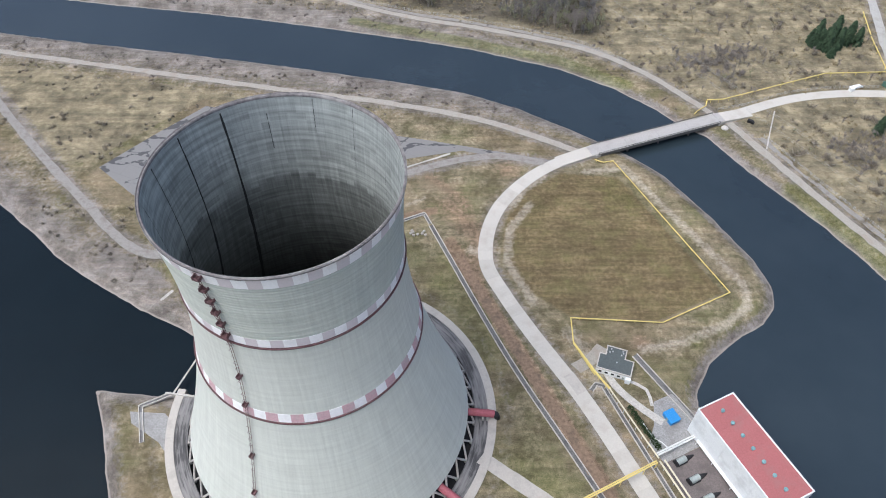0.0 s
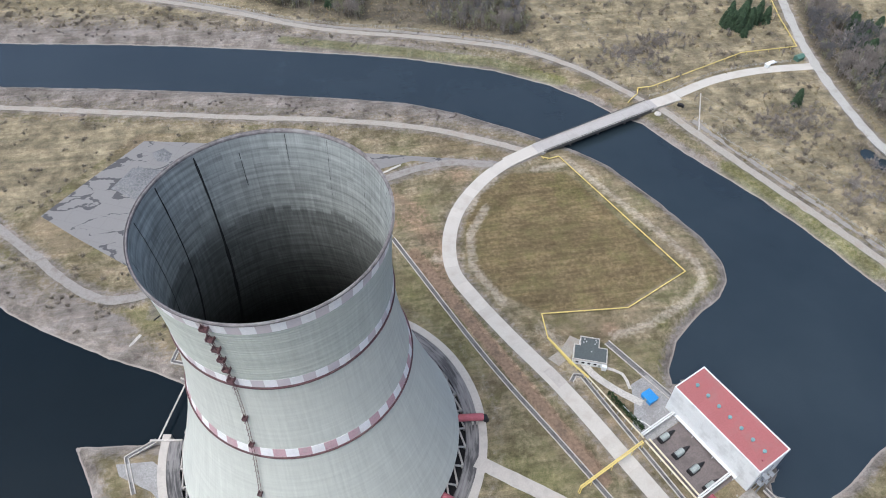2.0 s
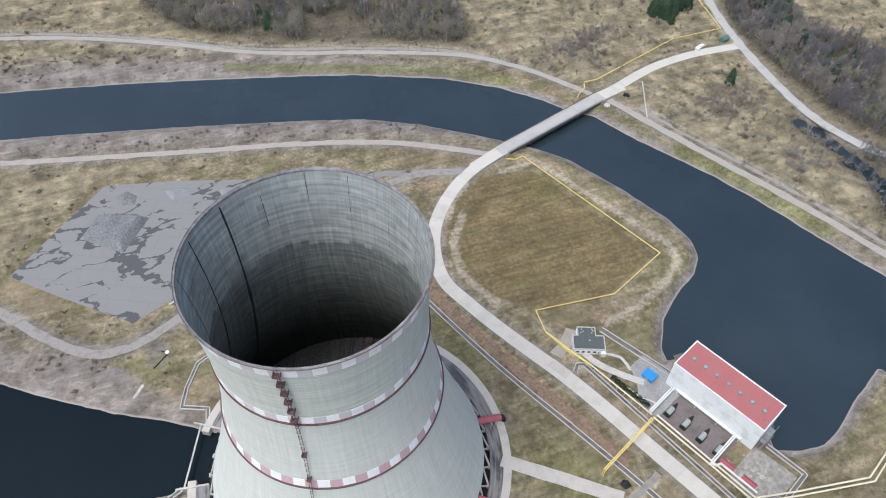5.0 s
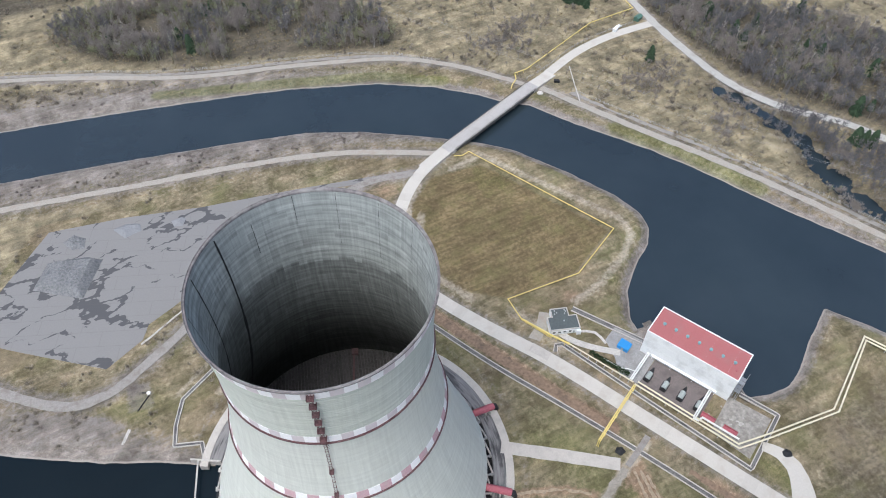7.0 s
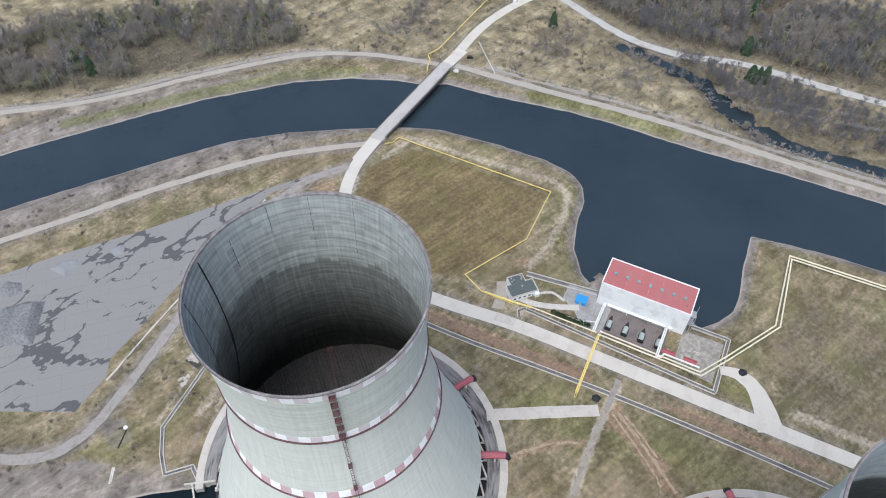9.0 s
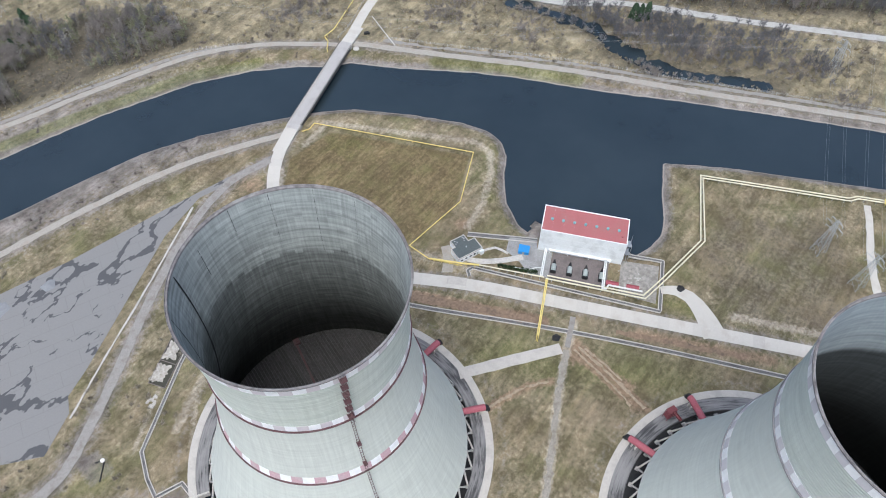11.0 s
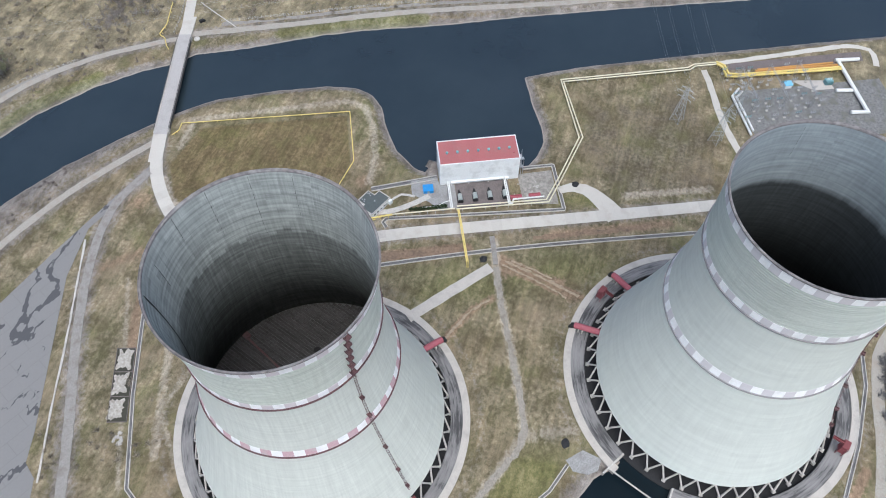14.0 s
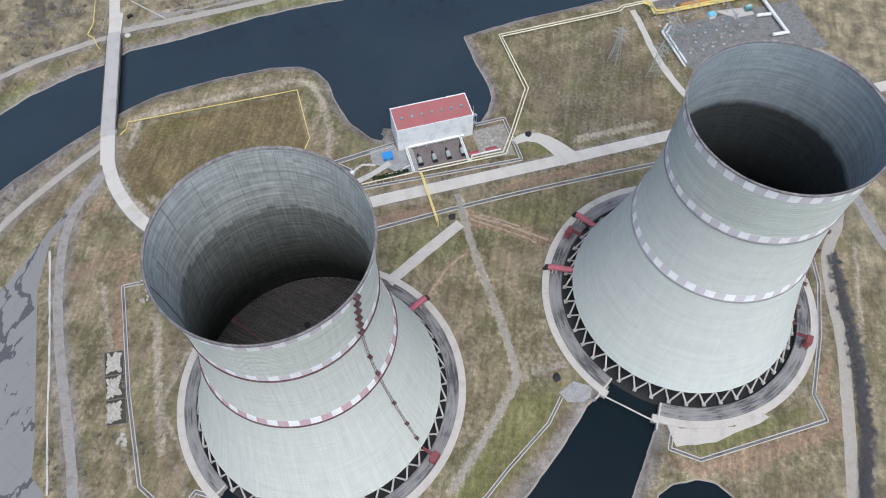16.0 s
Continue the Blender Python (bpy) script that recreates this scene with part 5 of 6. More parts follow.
def pipe_run(name, label, lines, r, mat, legs=8.0, leg_mat=None, category="pipe", group=""):
    """A pipe, or several side by side, on low trestles."""
    root = thing(name, label, category, group=group)
    for pts in lines:
        bm = bmesh.new()
        tube(bm, pts, r, 8)
        part("pipe", bm, mat, root)
    pts = [Vector(p) for p in lines[0]]
    for a, b in zip(pts, pts[1:]):
        n = max(1, int((b - a).length / legs))
        for i in range(n + 1):
            p = a + (b - a) * (i + 0.5) / (n + 1)
            if p.z > 0.5:
                part("support", boxes((p.x - 0.13, p.x + 0.13, p.y - 0.13, p.y + 0.13, -0.3, p.z - r * 0.8)), leg_mat or STEEL, root)
    return root


def at_z(pts, z):
    return [(*p, z) for p in pts]


YPTS = [(88.6, 297), (93.3, 294.8), (99, 296), (141, 200), (104.4, 182.5), (61, 185.7), (60.5, 171), (68, 154.2)]
pipe_run("gas_pipe", "slim yellow gas pipe on short posts", [at_z(YPTS, 1.1)], 0.3, YELLOW, 9, YELLOW)
pipe_run("gas_pipe", "thick yellow gas pipe on posts", [[(60.5, 171, 1.6), (68, 154.2, 3.2), (73, 146, 3.2)]], 0.55, YELLOW, 6, YELLOW)
pipe_run("steam_pipe", "pale lagged pipe on trestles beside the road", [at_z([(73, 146), (88, 113.5)], 3.2)], 0.36, PIPE, 5)
pipe_run("gas_pipe", "bright yellow pipe bridge crossing the road", [[(54.5, 95.2, 0.2), (54.9, 95.5, 5.4), (86.2, 110.4, 6.0), (87, 111, 3.2)], [(54.2, 95.9, 0.2), (54.6, 96.2, 5.4), (85.9, 111.1, 6.0), (86.7, 111.7, 3.2)]], 0.25, YELLOW, 12, YELLOW)
pipe_run("gas_pipe", "slim yellow gas pipe along the far road", [at_z([(156, 338), (158.5, 341), (165, 346), (166.7, 350.5)], 1.0) + at_z([(166.7, 350.5), (176.6, 350.8), (250, 377), (291, 378), (296, 416), (303, 450)], 2.2)], 0.32, YELLOW, 10, YELLOW)
WH = [(88.4, 112.6), (110, 63.6), (128.5, 60.5), (164.5, 55.5), (207.5, 77.5), (244, 1), (248.5, -2), (254.5, -14.5)]
WH2 = [(90.5, 113), (111.2, 65.4), (129, 62.3), (163.5, 57.6), (208.7, 79.6), (245.6, 2.6), (250, -0.8), (256.3, -14)]
pipe_run("steam_pipe", "pair of cream lagged pipes on trestles", [at_z(WH, 2.4), at_z(WH2, 2.4)], 0.42, PIPE, 7)
pipe_run("gas_pipe", "yellow gas main with bends beside the switchyard", [[(255, -15, 2.4), (253, -19, 2.6), (245, -22.5, 2.6), (247, -29, 2.6), (272, -86, 2.6), (275.5, -93.5, 2.6)], [(257, -14.5, 2.4), (255, -20, 2.6), (248, -23.5, 2.6), (249.5, -30, 2.6), (274, -86, 2.6), (277.5, -93, 2.6)]], 0.7, YELLOW, 7, YELLOW)
pipe_run("gas_pipe", "orange-painted pipe bank beside the yellow main", [[(255, -40, 2.0), (278, -92, 2.0)], [(256.6, -40, 2.0), (279.6, -91, 2.0)], [(258.2, -41, 2.0), (280.5, -88, 2.0)]], 0.7, ORANGE, 7)
for u0 in (4.2, 37.5):
    pipe_run("white_pipe", "white pipe gantry from pump house to pipe rack", [[uv_place(u0, -0.5, 3.2), uv_place(u0, -19.5, 3.2)], [uv_place(u0 + 0.9, -0.5, 3.2), uv_place(u0 + 0.9, -19.5, 3.2)]], 0.38, PIPE_WHITE, 5)
pipe_run("white_pipe", "white pipes bent round the littered yard", [[uv_place(37.5, -19.5, 2.0), uv_place(40, -19, 2.0), uv_place(41, -16.5, 2.0), uv_place(59, -16.5, 2.0)]], 0.5, PIPE_WHITE, 6)
pipe_run("white_pipe", "bent white pipe beside the hedge", [[uv_place(4, -13, 1.5), uv_place(0.5, -14, 1.5), uv_place(-3, -15.5, 0.8), uv_place(-12, -15.5, 0.8)]], 0.28, PIPE_WHITE, 5)
pipe_run("white_pipe", "thick white pipe at the switchyard edge", [[(289.5, -104.5, 2), (283.5, -89.5, 2)], [(284, -91, 2), (241.5, -110.5, 2), (237.6, -100.4, 2)]], 1.2, PIPE_WHITE, 8)
pipe_run("white_pipe", "thick white pipe at the switchyard edge", [[(254.8, -91, 1.8), (258.3, -101, 1.8)]], 1.2, PIPE_WHITE, 4)

pipe_run("silver_pipe", "pair of silver lagged pipes bent round the switchyard", [[(237.5, -31.4, 1.5), (229.1, -28.0, 1.5), (199.4, -42.7, 1.5)], [(235.3, -33.7, 1.5), (228.8, -30.8, 1.5), (203.1, -43.6, 1.5)]], 0.75, PIPE_WHITE, 7)


# ---- small house, container, hedge, heaps ----
def small_house():
    root = thing("house", "small white flat-roofed gatehouse with a dark roof", "building", (68.4, 156.5, 0), -20.3)
    # main block along the front, a narrower block behind
    part("wall", boxes((0, 15.6, 0, 8.2, -0.3, 4.0), (2.6, 11.6, 8.2, 13.2, -0.3, 4.0)), WHITE_WALL, root)
    part("roof", boxes((0.4, 15.2, 0.4, 8.2, 3.9, 4.15), (3.0, 11.2, 8.2, 12.8, 3.9, 4.14)), ROOF_DARK, root, "dark patched roof felt")
    part("roof_edge", boxes((-0.12, 15.72, -0.12, 0.4, 3.8, 4.4), (-0.12, 0.4, 0.4, 8.32, 3.8, 4.4), (15.2, 15.72, 0.4, 8.32, 3.8, 4.4), (0.4, 3.0, 7.9, 8.32, 3.8, 4.4), (11.2, 15.2, 7.9, 8.32, 3.8, 4.4),
                             (2.48, 3.0, 8.32, 13.32, 3.8, 4.4), (11.2, 11.72, 8.32, 13.32, 3.8, 4.4), (3.0, 11.2, 12.8, 13.32, 3.8, 4.4)), CONCRETE, root, "pale roof edge")
    part("porch", boxes((13.6, 15.9, -1.4, -0.02, -0.2, 3.0)), WHITE_WALL, root)
    for x in (1.2, 4.0, 6.8, 9.6):
        w = part("window", boxes((x, x + 1.7, -0.09, -0.004, 1.3, 2.9)), WHITE_PAINT, root, "white window frame")
        part("pane", boxes((x + 0.15, x + 1.55, -0.12, -0.1, 1.45, 2.75)), DARK_GLASS, w)
    part("door", boxes((12.0, 12.95, -0.08, -0.004, 0, 2.1)), GREY_METAL, root, "grey door")
    for p in ((4, 9.5), (5.2, 10.2), (9.3, 9.4), (10, 10.6), (4.4, 11.4), (9.6, 11.6), (8.0, 5.0)):
        part("roof_vent", boxes((p[0], p[0] + 0.55, p[1], p[1] + 0.55, 4.15, 4.6)), STEEL, root)


small_house()


def container():
    root = thing("container", "bright blue sheet-metal cabin with a ridged roof", "cabin", (97.8, 133.0, 0), TURN_U)
    part("body", boxes((-2.9, 2.9, -2.4, 2.4, 0, 2.4), bevel=0.05), BLUE, root)
    bm = bmesh.new()
    for k in range(12):
        x = -3.05 + k * 0.51
        box(bm, x, x + 0.48, -2.6, 2.6, 2.4, 2.52 + 0.05 * (k % 2))
    part("roof", bm, BLUE, root)
    part("door", boxes((-0.6, 0.6, -2.46, -2.41, 0.1, 2.1)), GREY_METAL, root)


container()


def leaf_cloud(n, size, spread, seed):
    """Many small leaf triangles inside an uneven body."""
    rng = np.random.default_rng(seed)
    c = rng.normal(0, 1, (n, 3))
    c /= np.linalg.norm(c, axis=1)[:, None]
    c *= rng.uniform(0.35, 1, (n, 1)) ** 0.5
    c = c * spread * (1 + 0.25 * np.sin(c[:, :1] * 7) * np.cos(c[:, 1:2] * 5))
    c[:, 2] = np.abs(c[:, 2])
    t = rng.normal(0, size, (n, 3, 3)) + c[:, None, :]
    return t.reshape(-1, 3), np.arange(3 * n).reshape(-1, 3)


def tri_mesh(name, v, f, mat):
    me = bpy.data.meshes.new(name)
    me.vertices.add(len(v))
    me.vertices.foreach_set("co", np.asarray(v, np.float32).ravel())
    me.loops.add(f.size)
    me.loops.foreach_set("vertex_index", f.ravel().astype(np.int32))
    me.polygons.add(len(f))
    me.polygons.foreach_set("loop_start", np.arange(0, f.size, 3, dtype=np.int32))
    me.update(calc_edges=True)
    me.materials.append(mat)
    return me


for k in range(9):
    v, f = leaf_cloud(260, 0.22, np.array([1.7, 1.6, 2.1]) * random.uniform(0.8, 1.15), 50 + k)
    bush = thing("bush", "dark green clipped evergreen bush", "bush", (81.3 + 1.05 * k, 137.4 - 2.2 * k, 0), group="hedge row")
    piece("leaves", tri_mesh("leaves", v, f, HEDGE), bush)
    part("stem", cyl(bmesh.new(), 0.12, 0.08, (0, 0, -0.2), (0, 0, 1.3), 6), TRUNK, bush)


def heap(at, rx, ry, h, label, mat, turn=0, seed=0, cat="heap"):
    bm = bmesh.new()
    rows, seg = 9, 26
    rings = []
    for i in range(rows):
        t = i / (rows - 1)
        ring = []
        for j in range(seg):
            a = 2 * math.pi * j / seg
            k = 1 + 0.22 * noise.noise((math.cos(a) * 1.6 + seed, math.sin(a) * 1.6, t)) + 0.06 * noise.noise((math.cos(a) * 6, math.sin(a) * 6 + seed, t * 5))
            zz = h * (1 - t) ** 1.25 * (1 + 0.25 * noise.noise((a * 2 + seed, t * 6, 2)))
            ring.append(bm.verts.new((rx * t * k * math.cos(a), ry * t * k * math.sin(a), zz - 0.15 * t)))
        rings.append(ring)
    for p, q in zip(rings[1:], rings[2:]):
        for j in range(seg):
            bm.faces.new((p[j], q[j], q[(j + 1) % seg], p[(j + 1) % seg]))
    bm.faces.new(rings[1])
    for q in rings[0]:
        bm.verts.remove(q)
    ob = part("gravel_mound" if mat is RUBBLE else "tarpaulin_mound", bm, mat)
    ob.matrix_basis = pose(*at, 0, 0, turn)
    return tagged(ob, label, cat)


def flat_heap(corners, h, label, slope=3.0, seed=0, mat=None):
    """A dumped layer of gravel with battered sides and an uneven top."""
    bm = bmesh.new()
    mid = np.mean(np.array(corners), 0)
    line = []
    for a, q in zip(corners, corners[1:] + corners[:1]):
        n = max(4, int(math.dist(a, q) / 1.6))
        line += [(a[0] + (q[0] - a[0]) * k / n, a[1] + (q[1] - a[1]) * k / n) for k in range(n)]
    reach = max(math.dist(p, mid) for p in line)
    rings = []
    for t in (1.0, 0.95, 0.88, 0.8, 0.68, 0.54, 0.4, 0.26, 0.12):
        ring = []
        for x, y in line:
            px, py = mid[0] + (x - mid[0]) * t, mid[1] + (y - mid[1]) * t
            rise = min(1.0, (1 - t) * reach / slope)
            z = h * rise * (0.8 + 0.5 * noise.noise((px * 0.12, py * 0.12, seed))) + 0.25 * rise * noise.noise((px * 0.8, py * 0.8, seed))
            w = 0.5 * noise.noise((px * 0.4, py * 0.4, seed + 3))
            ring.append(bm.verts.new((px + w, py + w, z if t < 1 else -0.05)))
        rings.append(ring)
    m = len(line)
    for p, q in zip(rings, rings[1:]):
        for k in range(m):
            bm.faces.new((p[k], p[(k + 1) % m], q[(k + 1) % m], q[k]))
    bm.faces.new(rings[-1])
    bmesh.ops.recalc_face_normals(bm, faces=bm.faces[:])
    bmesh.ops.translate(bm, vec=(0, 0, 0.06), verts=bm.verts[:])
    return tagged(part("gravel_mound", bm, mat or RUBBLE), label, "heap")


SMOOTH_HEAP = plain("grey_sand_heap", (0.24, 0.245, 0.255), 0.95, vary=0.15, relief=0.3)
flat_heap([(-162.3, 311.3), (-139.3, 292.6), (-124.1, 315.7), (-132.1, 321.9), (-152.3, 327.1)], 4.2, "broad flat-topped heap of grey gravel on asphalt", 6, 1)
flat_heap([(-142.2, 339), (-135.5, 342.3), (-129.6, 335.9), (-131.6, 328.6), (-138.5, 330.5)], 1.5, "small heap of grey gravel", 4, 2)
flat_heap([(-114.7, 335.5), (-107, 336.5), (-99.4, 333.5), (-100, 327), (-110.1, 325.3)], 1.6, "smooth oblong heap of grey sand", 4, 3, SMOOTH_HEAP)
flat_heap([(-83.2, 327), (-77, 326.8), (-74.9, 324.5), (-77.9, 319.7), (-83, 321)], 1.4, "small smooth heap of grey sand", 4, 4, SMOOTH_HEAP)
heap((62.3, 88.8, 0.02), 2.6, 2.4, 1.6, "black tarpaulin-covered heap beside the path", BLACK, 0, 5)
heap((129, 52, 0.02), 2.7, 2.5, 1.6, "black tarpaulin-covered heap on grass", BLACK, 0, 6)
heap((-24.4, 22.7, 0.02), 3.0, 2.4, 0.8, "flat black ash heap on bare ground", BLACK, 0, 7)

SLAB_ME = bpy.data.meshes.new("slab")
q = boxes((-1.5, 1.5, -1.2, 1.2, 0, 0.35), bevel=0.05)
q.to_mesh(SLAB_ME)
q.free()
SLAB_ME.materials.append(OLD_SLAB)
rng = random.Random(4)


def sludge_bed(o, along, across, length, width):
    """A low kerbed pit in three bays, with dried pale crust broken at its edges."""
    root = thing("sludge_bed", "kerbed pit with cracked pale crust in three bays", "pit")
    o, u, w = Vector((*o, 0)), Vector((*along, 0)).normalized(), Vector((*across, 0)).normalized()
    m = Matrix.Translation(o) @ Matrix(((u.x, w.x, 0, 0), (u.y, w.y, 0, 0), (0, 0, 1, 0), (0, 0, 0, 1)))

    def bar(*spec):
        return box(bmesh.new(), *spec, m)

    part("bed", bar(0, length, 0, width, -0.3, 0.09), BLACK_MUD, root, "dark mossy bed")
    for y in (0, width - 0.35):
        part("kerb", bar(0, length, y, y + 0.3, -0.3, 0.4), PAD, root)
    for k in range(4):
        x = (length - 0.35) * k / 3
        part("kerb", bar(x, x + 0.35, 0.36, width - 0.36, -0.3, 0.38), PAD, root)
    for k in range(3):
        cx, half = length * (k + 0.5) / 3, length / 6 - 0.5
        ring = []
        for j in range(34):
            a = 2 * math.pi * j / 34
            c, q = math.cos(a), math.sin(a)
            sq = 1 / max(abs(c), abs(q))
            wob = 0.8 + 0.42 * noise.noise((c * 2.2 + k * 5, q * 2.2, 1)) + 0.3 * noise.noise((c * 7, q * 7 + k, 4))
            wob = min(wob, 1.0)
            ring.append((cx + half * c * min(sq, 1.3) * wob, width / 2 + (width / 2 - 0.5) * q * min(sq, 1.3) * wob * (0.92 if q < 0 else 1)))
        ring = [(min(max(px, cx - half), cx + half), min(max(py, 0.45), width - 0.45)) for px, py in ring]
        piece("crust", poly_mesh("crust", ring, 0.0, 0.3 + 0.05 * k, CRUST), root, m, "cracked pale dried crust")


BLACK_MUD = plain("dark_moss", (0.06, 0.058, 0.045), 0.95, vary=0.4)
CRUST = plain("pale_dry_crust", (0.42, 0.39, 0.345), 0.95, vary=0.3, fine=0.8, coarse=0.35, relief=0.6, dirt=(0.26, 0.235, 0.2))
sludge_bed((-47.5, 251.2), (-36.2, -16.6), (3.3, -9.4), 39.5, 9.6)
for i in range(14):
    s = thing("concrete_slab", "discarded broken pale concrete slab on grass", "slab", (-88.5 + rng.uniform(-3.5, 3), 224.5 + rng.uniform(-2, 2.6), 0.02), rng.uniform(0, 90), "dumped slabs")
    piece("plate", SLAB_ME, s, pose(0, 0, 0, rng.uniform(-4, 4), rng.uniform(-4, 4), 0) @ Matrix.Diagonal((rng.uniform(0.3, 0.7), rng.uniform(0.3, 0.7), 1, 1)))
for i in range(10):
    s = thing("concrete_slab", "pale concrete block lying in grass", "slab", (rng.uniform(-17, -9), 241 + rng.uniform(-1, 2.5), 0.02), rng.uniform(0, 90), "blocks by the channel")
    piece("plate", SLAB_ME, s, Matrix.Diagonal((0.5, 0.45, 2.0, 1)))
for i in range(16):
    u, w = rng.uniform(42, 58), rng.uniform(-15, -3)
    s = thing("scrap_sheet", "rusty scrap metal sheet on the yard", "scrap", uv_place(u, w, 0.08), rng.uniform(0, 180), "yard scrap")
    me = piece("plate", SLAB_ME, s, Matrix.Diagonal((rng.uniform(0.2, 0.7), 0.3, 0.6, 1)))
for u in (43, 54):
    root = thing("red_skip", "low red steel skip in the yard", "skip", uv_place(u, -14.2, 0.05), TURN_U)
    part("body", boxes((-3.4, 3.4, -1.3, 1.3, 0, 0.3), (-3.4, 3.4, -1.3, -1.15, 0.3, 1.3), (-3.4, 3.4, 1.15, 1.3, 0.3, 1.3), (-3.4, -3.25, -1.15, 1.15, 0.3, 1.3), (3.25, 3.4, -1.15, 1.15, 0.3, 1.3)), RED, root)


# ---- vehicles and sheds by the far junction ----
def van(at, turn, paint, label, length=5.0):
    root = thing("van", label, "van", at, turn)
    bm = bmesh.new()
    prof = [(-length / 2, 0.45), (-length / 2, 2.1), (length * 0.22, 2.1), (length * 0.36, 1.35), (length / 2, 1.15), (length / 2, 0.45)]
    lo = [bm.verts.new((x, -0.95, z)) for x, z in prof]
    hi = [bm.verts.new((x, 0.95, z)) for x, z in prof]
    bm.faces.new(lo)
    bm.faces.new(hi[::-1])
    for i in range(len(prof)):
        j = (i + 1) % len(prof)
        bm.faces.new((lo[j], lo[i], hi[i], hi[j]))
    bmesh.ops.recalc_face_normals(bm, faces=bm.faces[:])
    part("body", bm, paint, root)
    part("windscreen", boxes((length * 0.27, length * 0.3, -0.8, 0.8, 1.45, 2.0)), DARK_GLASS, root)
    for x in (-length * 0.3, length * 0.3):
        for y in (-0.9, 0.9):
            part("wheel", cyl(bmesh.new(), 0.38, 0.38, (x, y - 0.12, 0.38), (x, y + 0.12, 0.38), 12), BLACK, root)


van((267, 364, 0), 12, WHITE_PAINT, "white van parked beside the far road", 6.0)
van((188.5, 330, 0.02), -35, BLACK, "dark car parked on bare ground", 4.2)
GREEN = plain("green_sheet", (0.1, 0.19, 0.15), 0.6)
shed = thing("shed", "dull green gabled checkpoint shed", "shed", (287, 366, 0), 20)
part("wall", boxes((-3, 3, -2, 2, -0.3, 2.6)), GREEN, shed)
bm = bmesh.new()
vs = [bm.verts.new(c) for c in ((-3.3, -2.3, 2.55), (3.3, -2.3, 2.55), (3.3, 2.3, 2.55), (-3.3, 2.3, 2.55), (-3.3, 0, 3.8), (3.3, 0, 3.8))]
for f in ((0, 1, 5, 4), (2, 3, 4, 5), (0, 4, 3), (1, 2, 5), (3, 2, 1, 0)):
    bm.faces.new([vs[i] for i in f])
part("roof", bm, GREEN, shed)
cab = thing("cabin", "small white checkpoint cabin", "cabin", (262, 361.5, 0), 20)
part("body", boxes((-1.5, 1.5, -1.2, 1.2, -0.3, 2.4)), WHITE_WALL, cab)
part("roof", boxes((-1.7, 1.7, -1.4, 1.4, 2.4, 2.55)), WHITE_PAINT, cab)


# ---- fences ----
def fence(pts, label, gap=3.0, h=2.1):
    line = smooth_line(pts, gap)
    root = thing("fence", label, "fence")
    me = bpy.data.meshes.new("post")
    q = boxes((-0.09, 0.09, -0.09, 0.09, -0.8, h))
    q.to_mesh(me)
    q.free()
    me.materials.append(CONCRETE)
    for p in line:
        piece("post", me, root, Matrix.Translation((*p, 0)))
    bm = bmesh.new()
    for z in (0.4, 0.9, 1.4, 1.9):
        tube(bm, at_z(line, z), 0.035, 3)
    part("wire", bm, STEEL, root, "thin grey fence wire")


fence([(p[0] - 7, p[1] + 10.5) for p in NORTH_ROAD[1:-2]], "grey post and wire fence along the embankment")
fence([(p[0] + 8.8, p[1] + 4.4) for p in DAM_ROAD[1:-1]], "grey post and wire fence along the far bank")
fence([(172, 343), (189, 347), (221, 359), (249, 363.5), (280, 364)], "grey post and wire fence beside the road")


# ---- pylons and switchyard ----
PYLON_STEEL = plain("weathered_zinc", (0.44, 0.46, 0.47), 0.6, 0.1, vary=0.1)


def pylon(at, turn, h, label):
    root = thing("pylon", label, "pylon", (*at, 0), turn, "power line pylons")
    bm = bmesh.new()
    w = lambda z: 2.6 * (1 - z / h) ** 1.0 + 0.5  # noqa: E731
    zs = [h * k for k in (0, 0.16, 0.3, 0.43, 0.55, 0.66, 0.76, 0.86, 1.0)]
    for sx in (-1, 1):
        for sy in (-1, 1):
            for z0, z1 in zip(zs, zs[1:]):
                cyl(bm, 0.12, 0.12, (sx * w(z0), sy * w(z0), z0), (sx * w(z1), sy * w(z1), z1), 4, False)
    for z0, z1 in zip(zs, zs[1:]):
        c0 = [(w(z0), w(z0)), (-w(z0), w(z0)), (-w(z0), -w(z0)), (w(z0), -w(z0))]
        c1 = [(w(z1), w(z1)), (-w(z1), w(z1)), (-w(z1), -w(z1)), (w(z1), -w(z1))]
        for i in range(4):
            j = (i + 1) % 4
            cyl(bm, 0.06, 0.06, (*c0[i], z0), (*c1[j], z1), 3, False)
            cyl(bm, 0.06, 0.06, (*c0[j], z0), (*c1[i], z1), 3, False)
    part("mast", bm, PYLON_STEEL, root)
    for z, reach in ((h * 0.7, 4.5), (h * 0.84, 6.0), (h * 0.97, 4.0)):
        bm = bmesh.new()
        for s in (-1, 1):
            for y in (-0.5, 0.5):
                cyl(bm, 0.1, 0.07, (0, y, z), (s * reach, 0, z + 0.3), 4, False)
                cyl(bm, 0.08, 0.06, (0, y, z + 1.4), (s * reach, 0, z + 0.3), 4, False)
            cyl(bm, 0.12, 0.12, (s * reach, 0, z + 0.2), (s * reach, 0, z - 1.6), 5)
        part("cross_arm", bm, PYLON_STEEL, root)


PYLONS = [((199, 3), 62), ((189, -22), 62), ((214, -30), 62), ((350, 52), 62)]
for p, t in PYLONS:
    pylon(p, t, 27, "grey lattice steel power pylon on grass")
pylon((40, 560), 30, 30, "grey lattice pylon above bare woods")


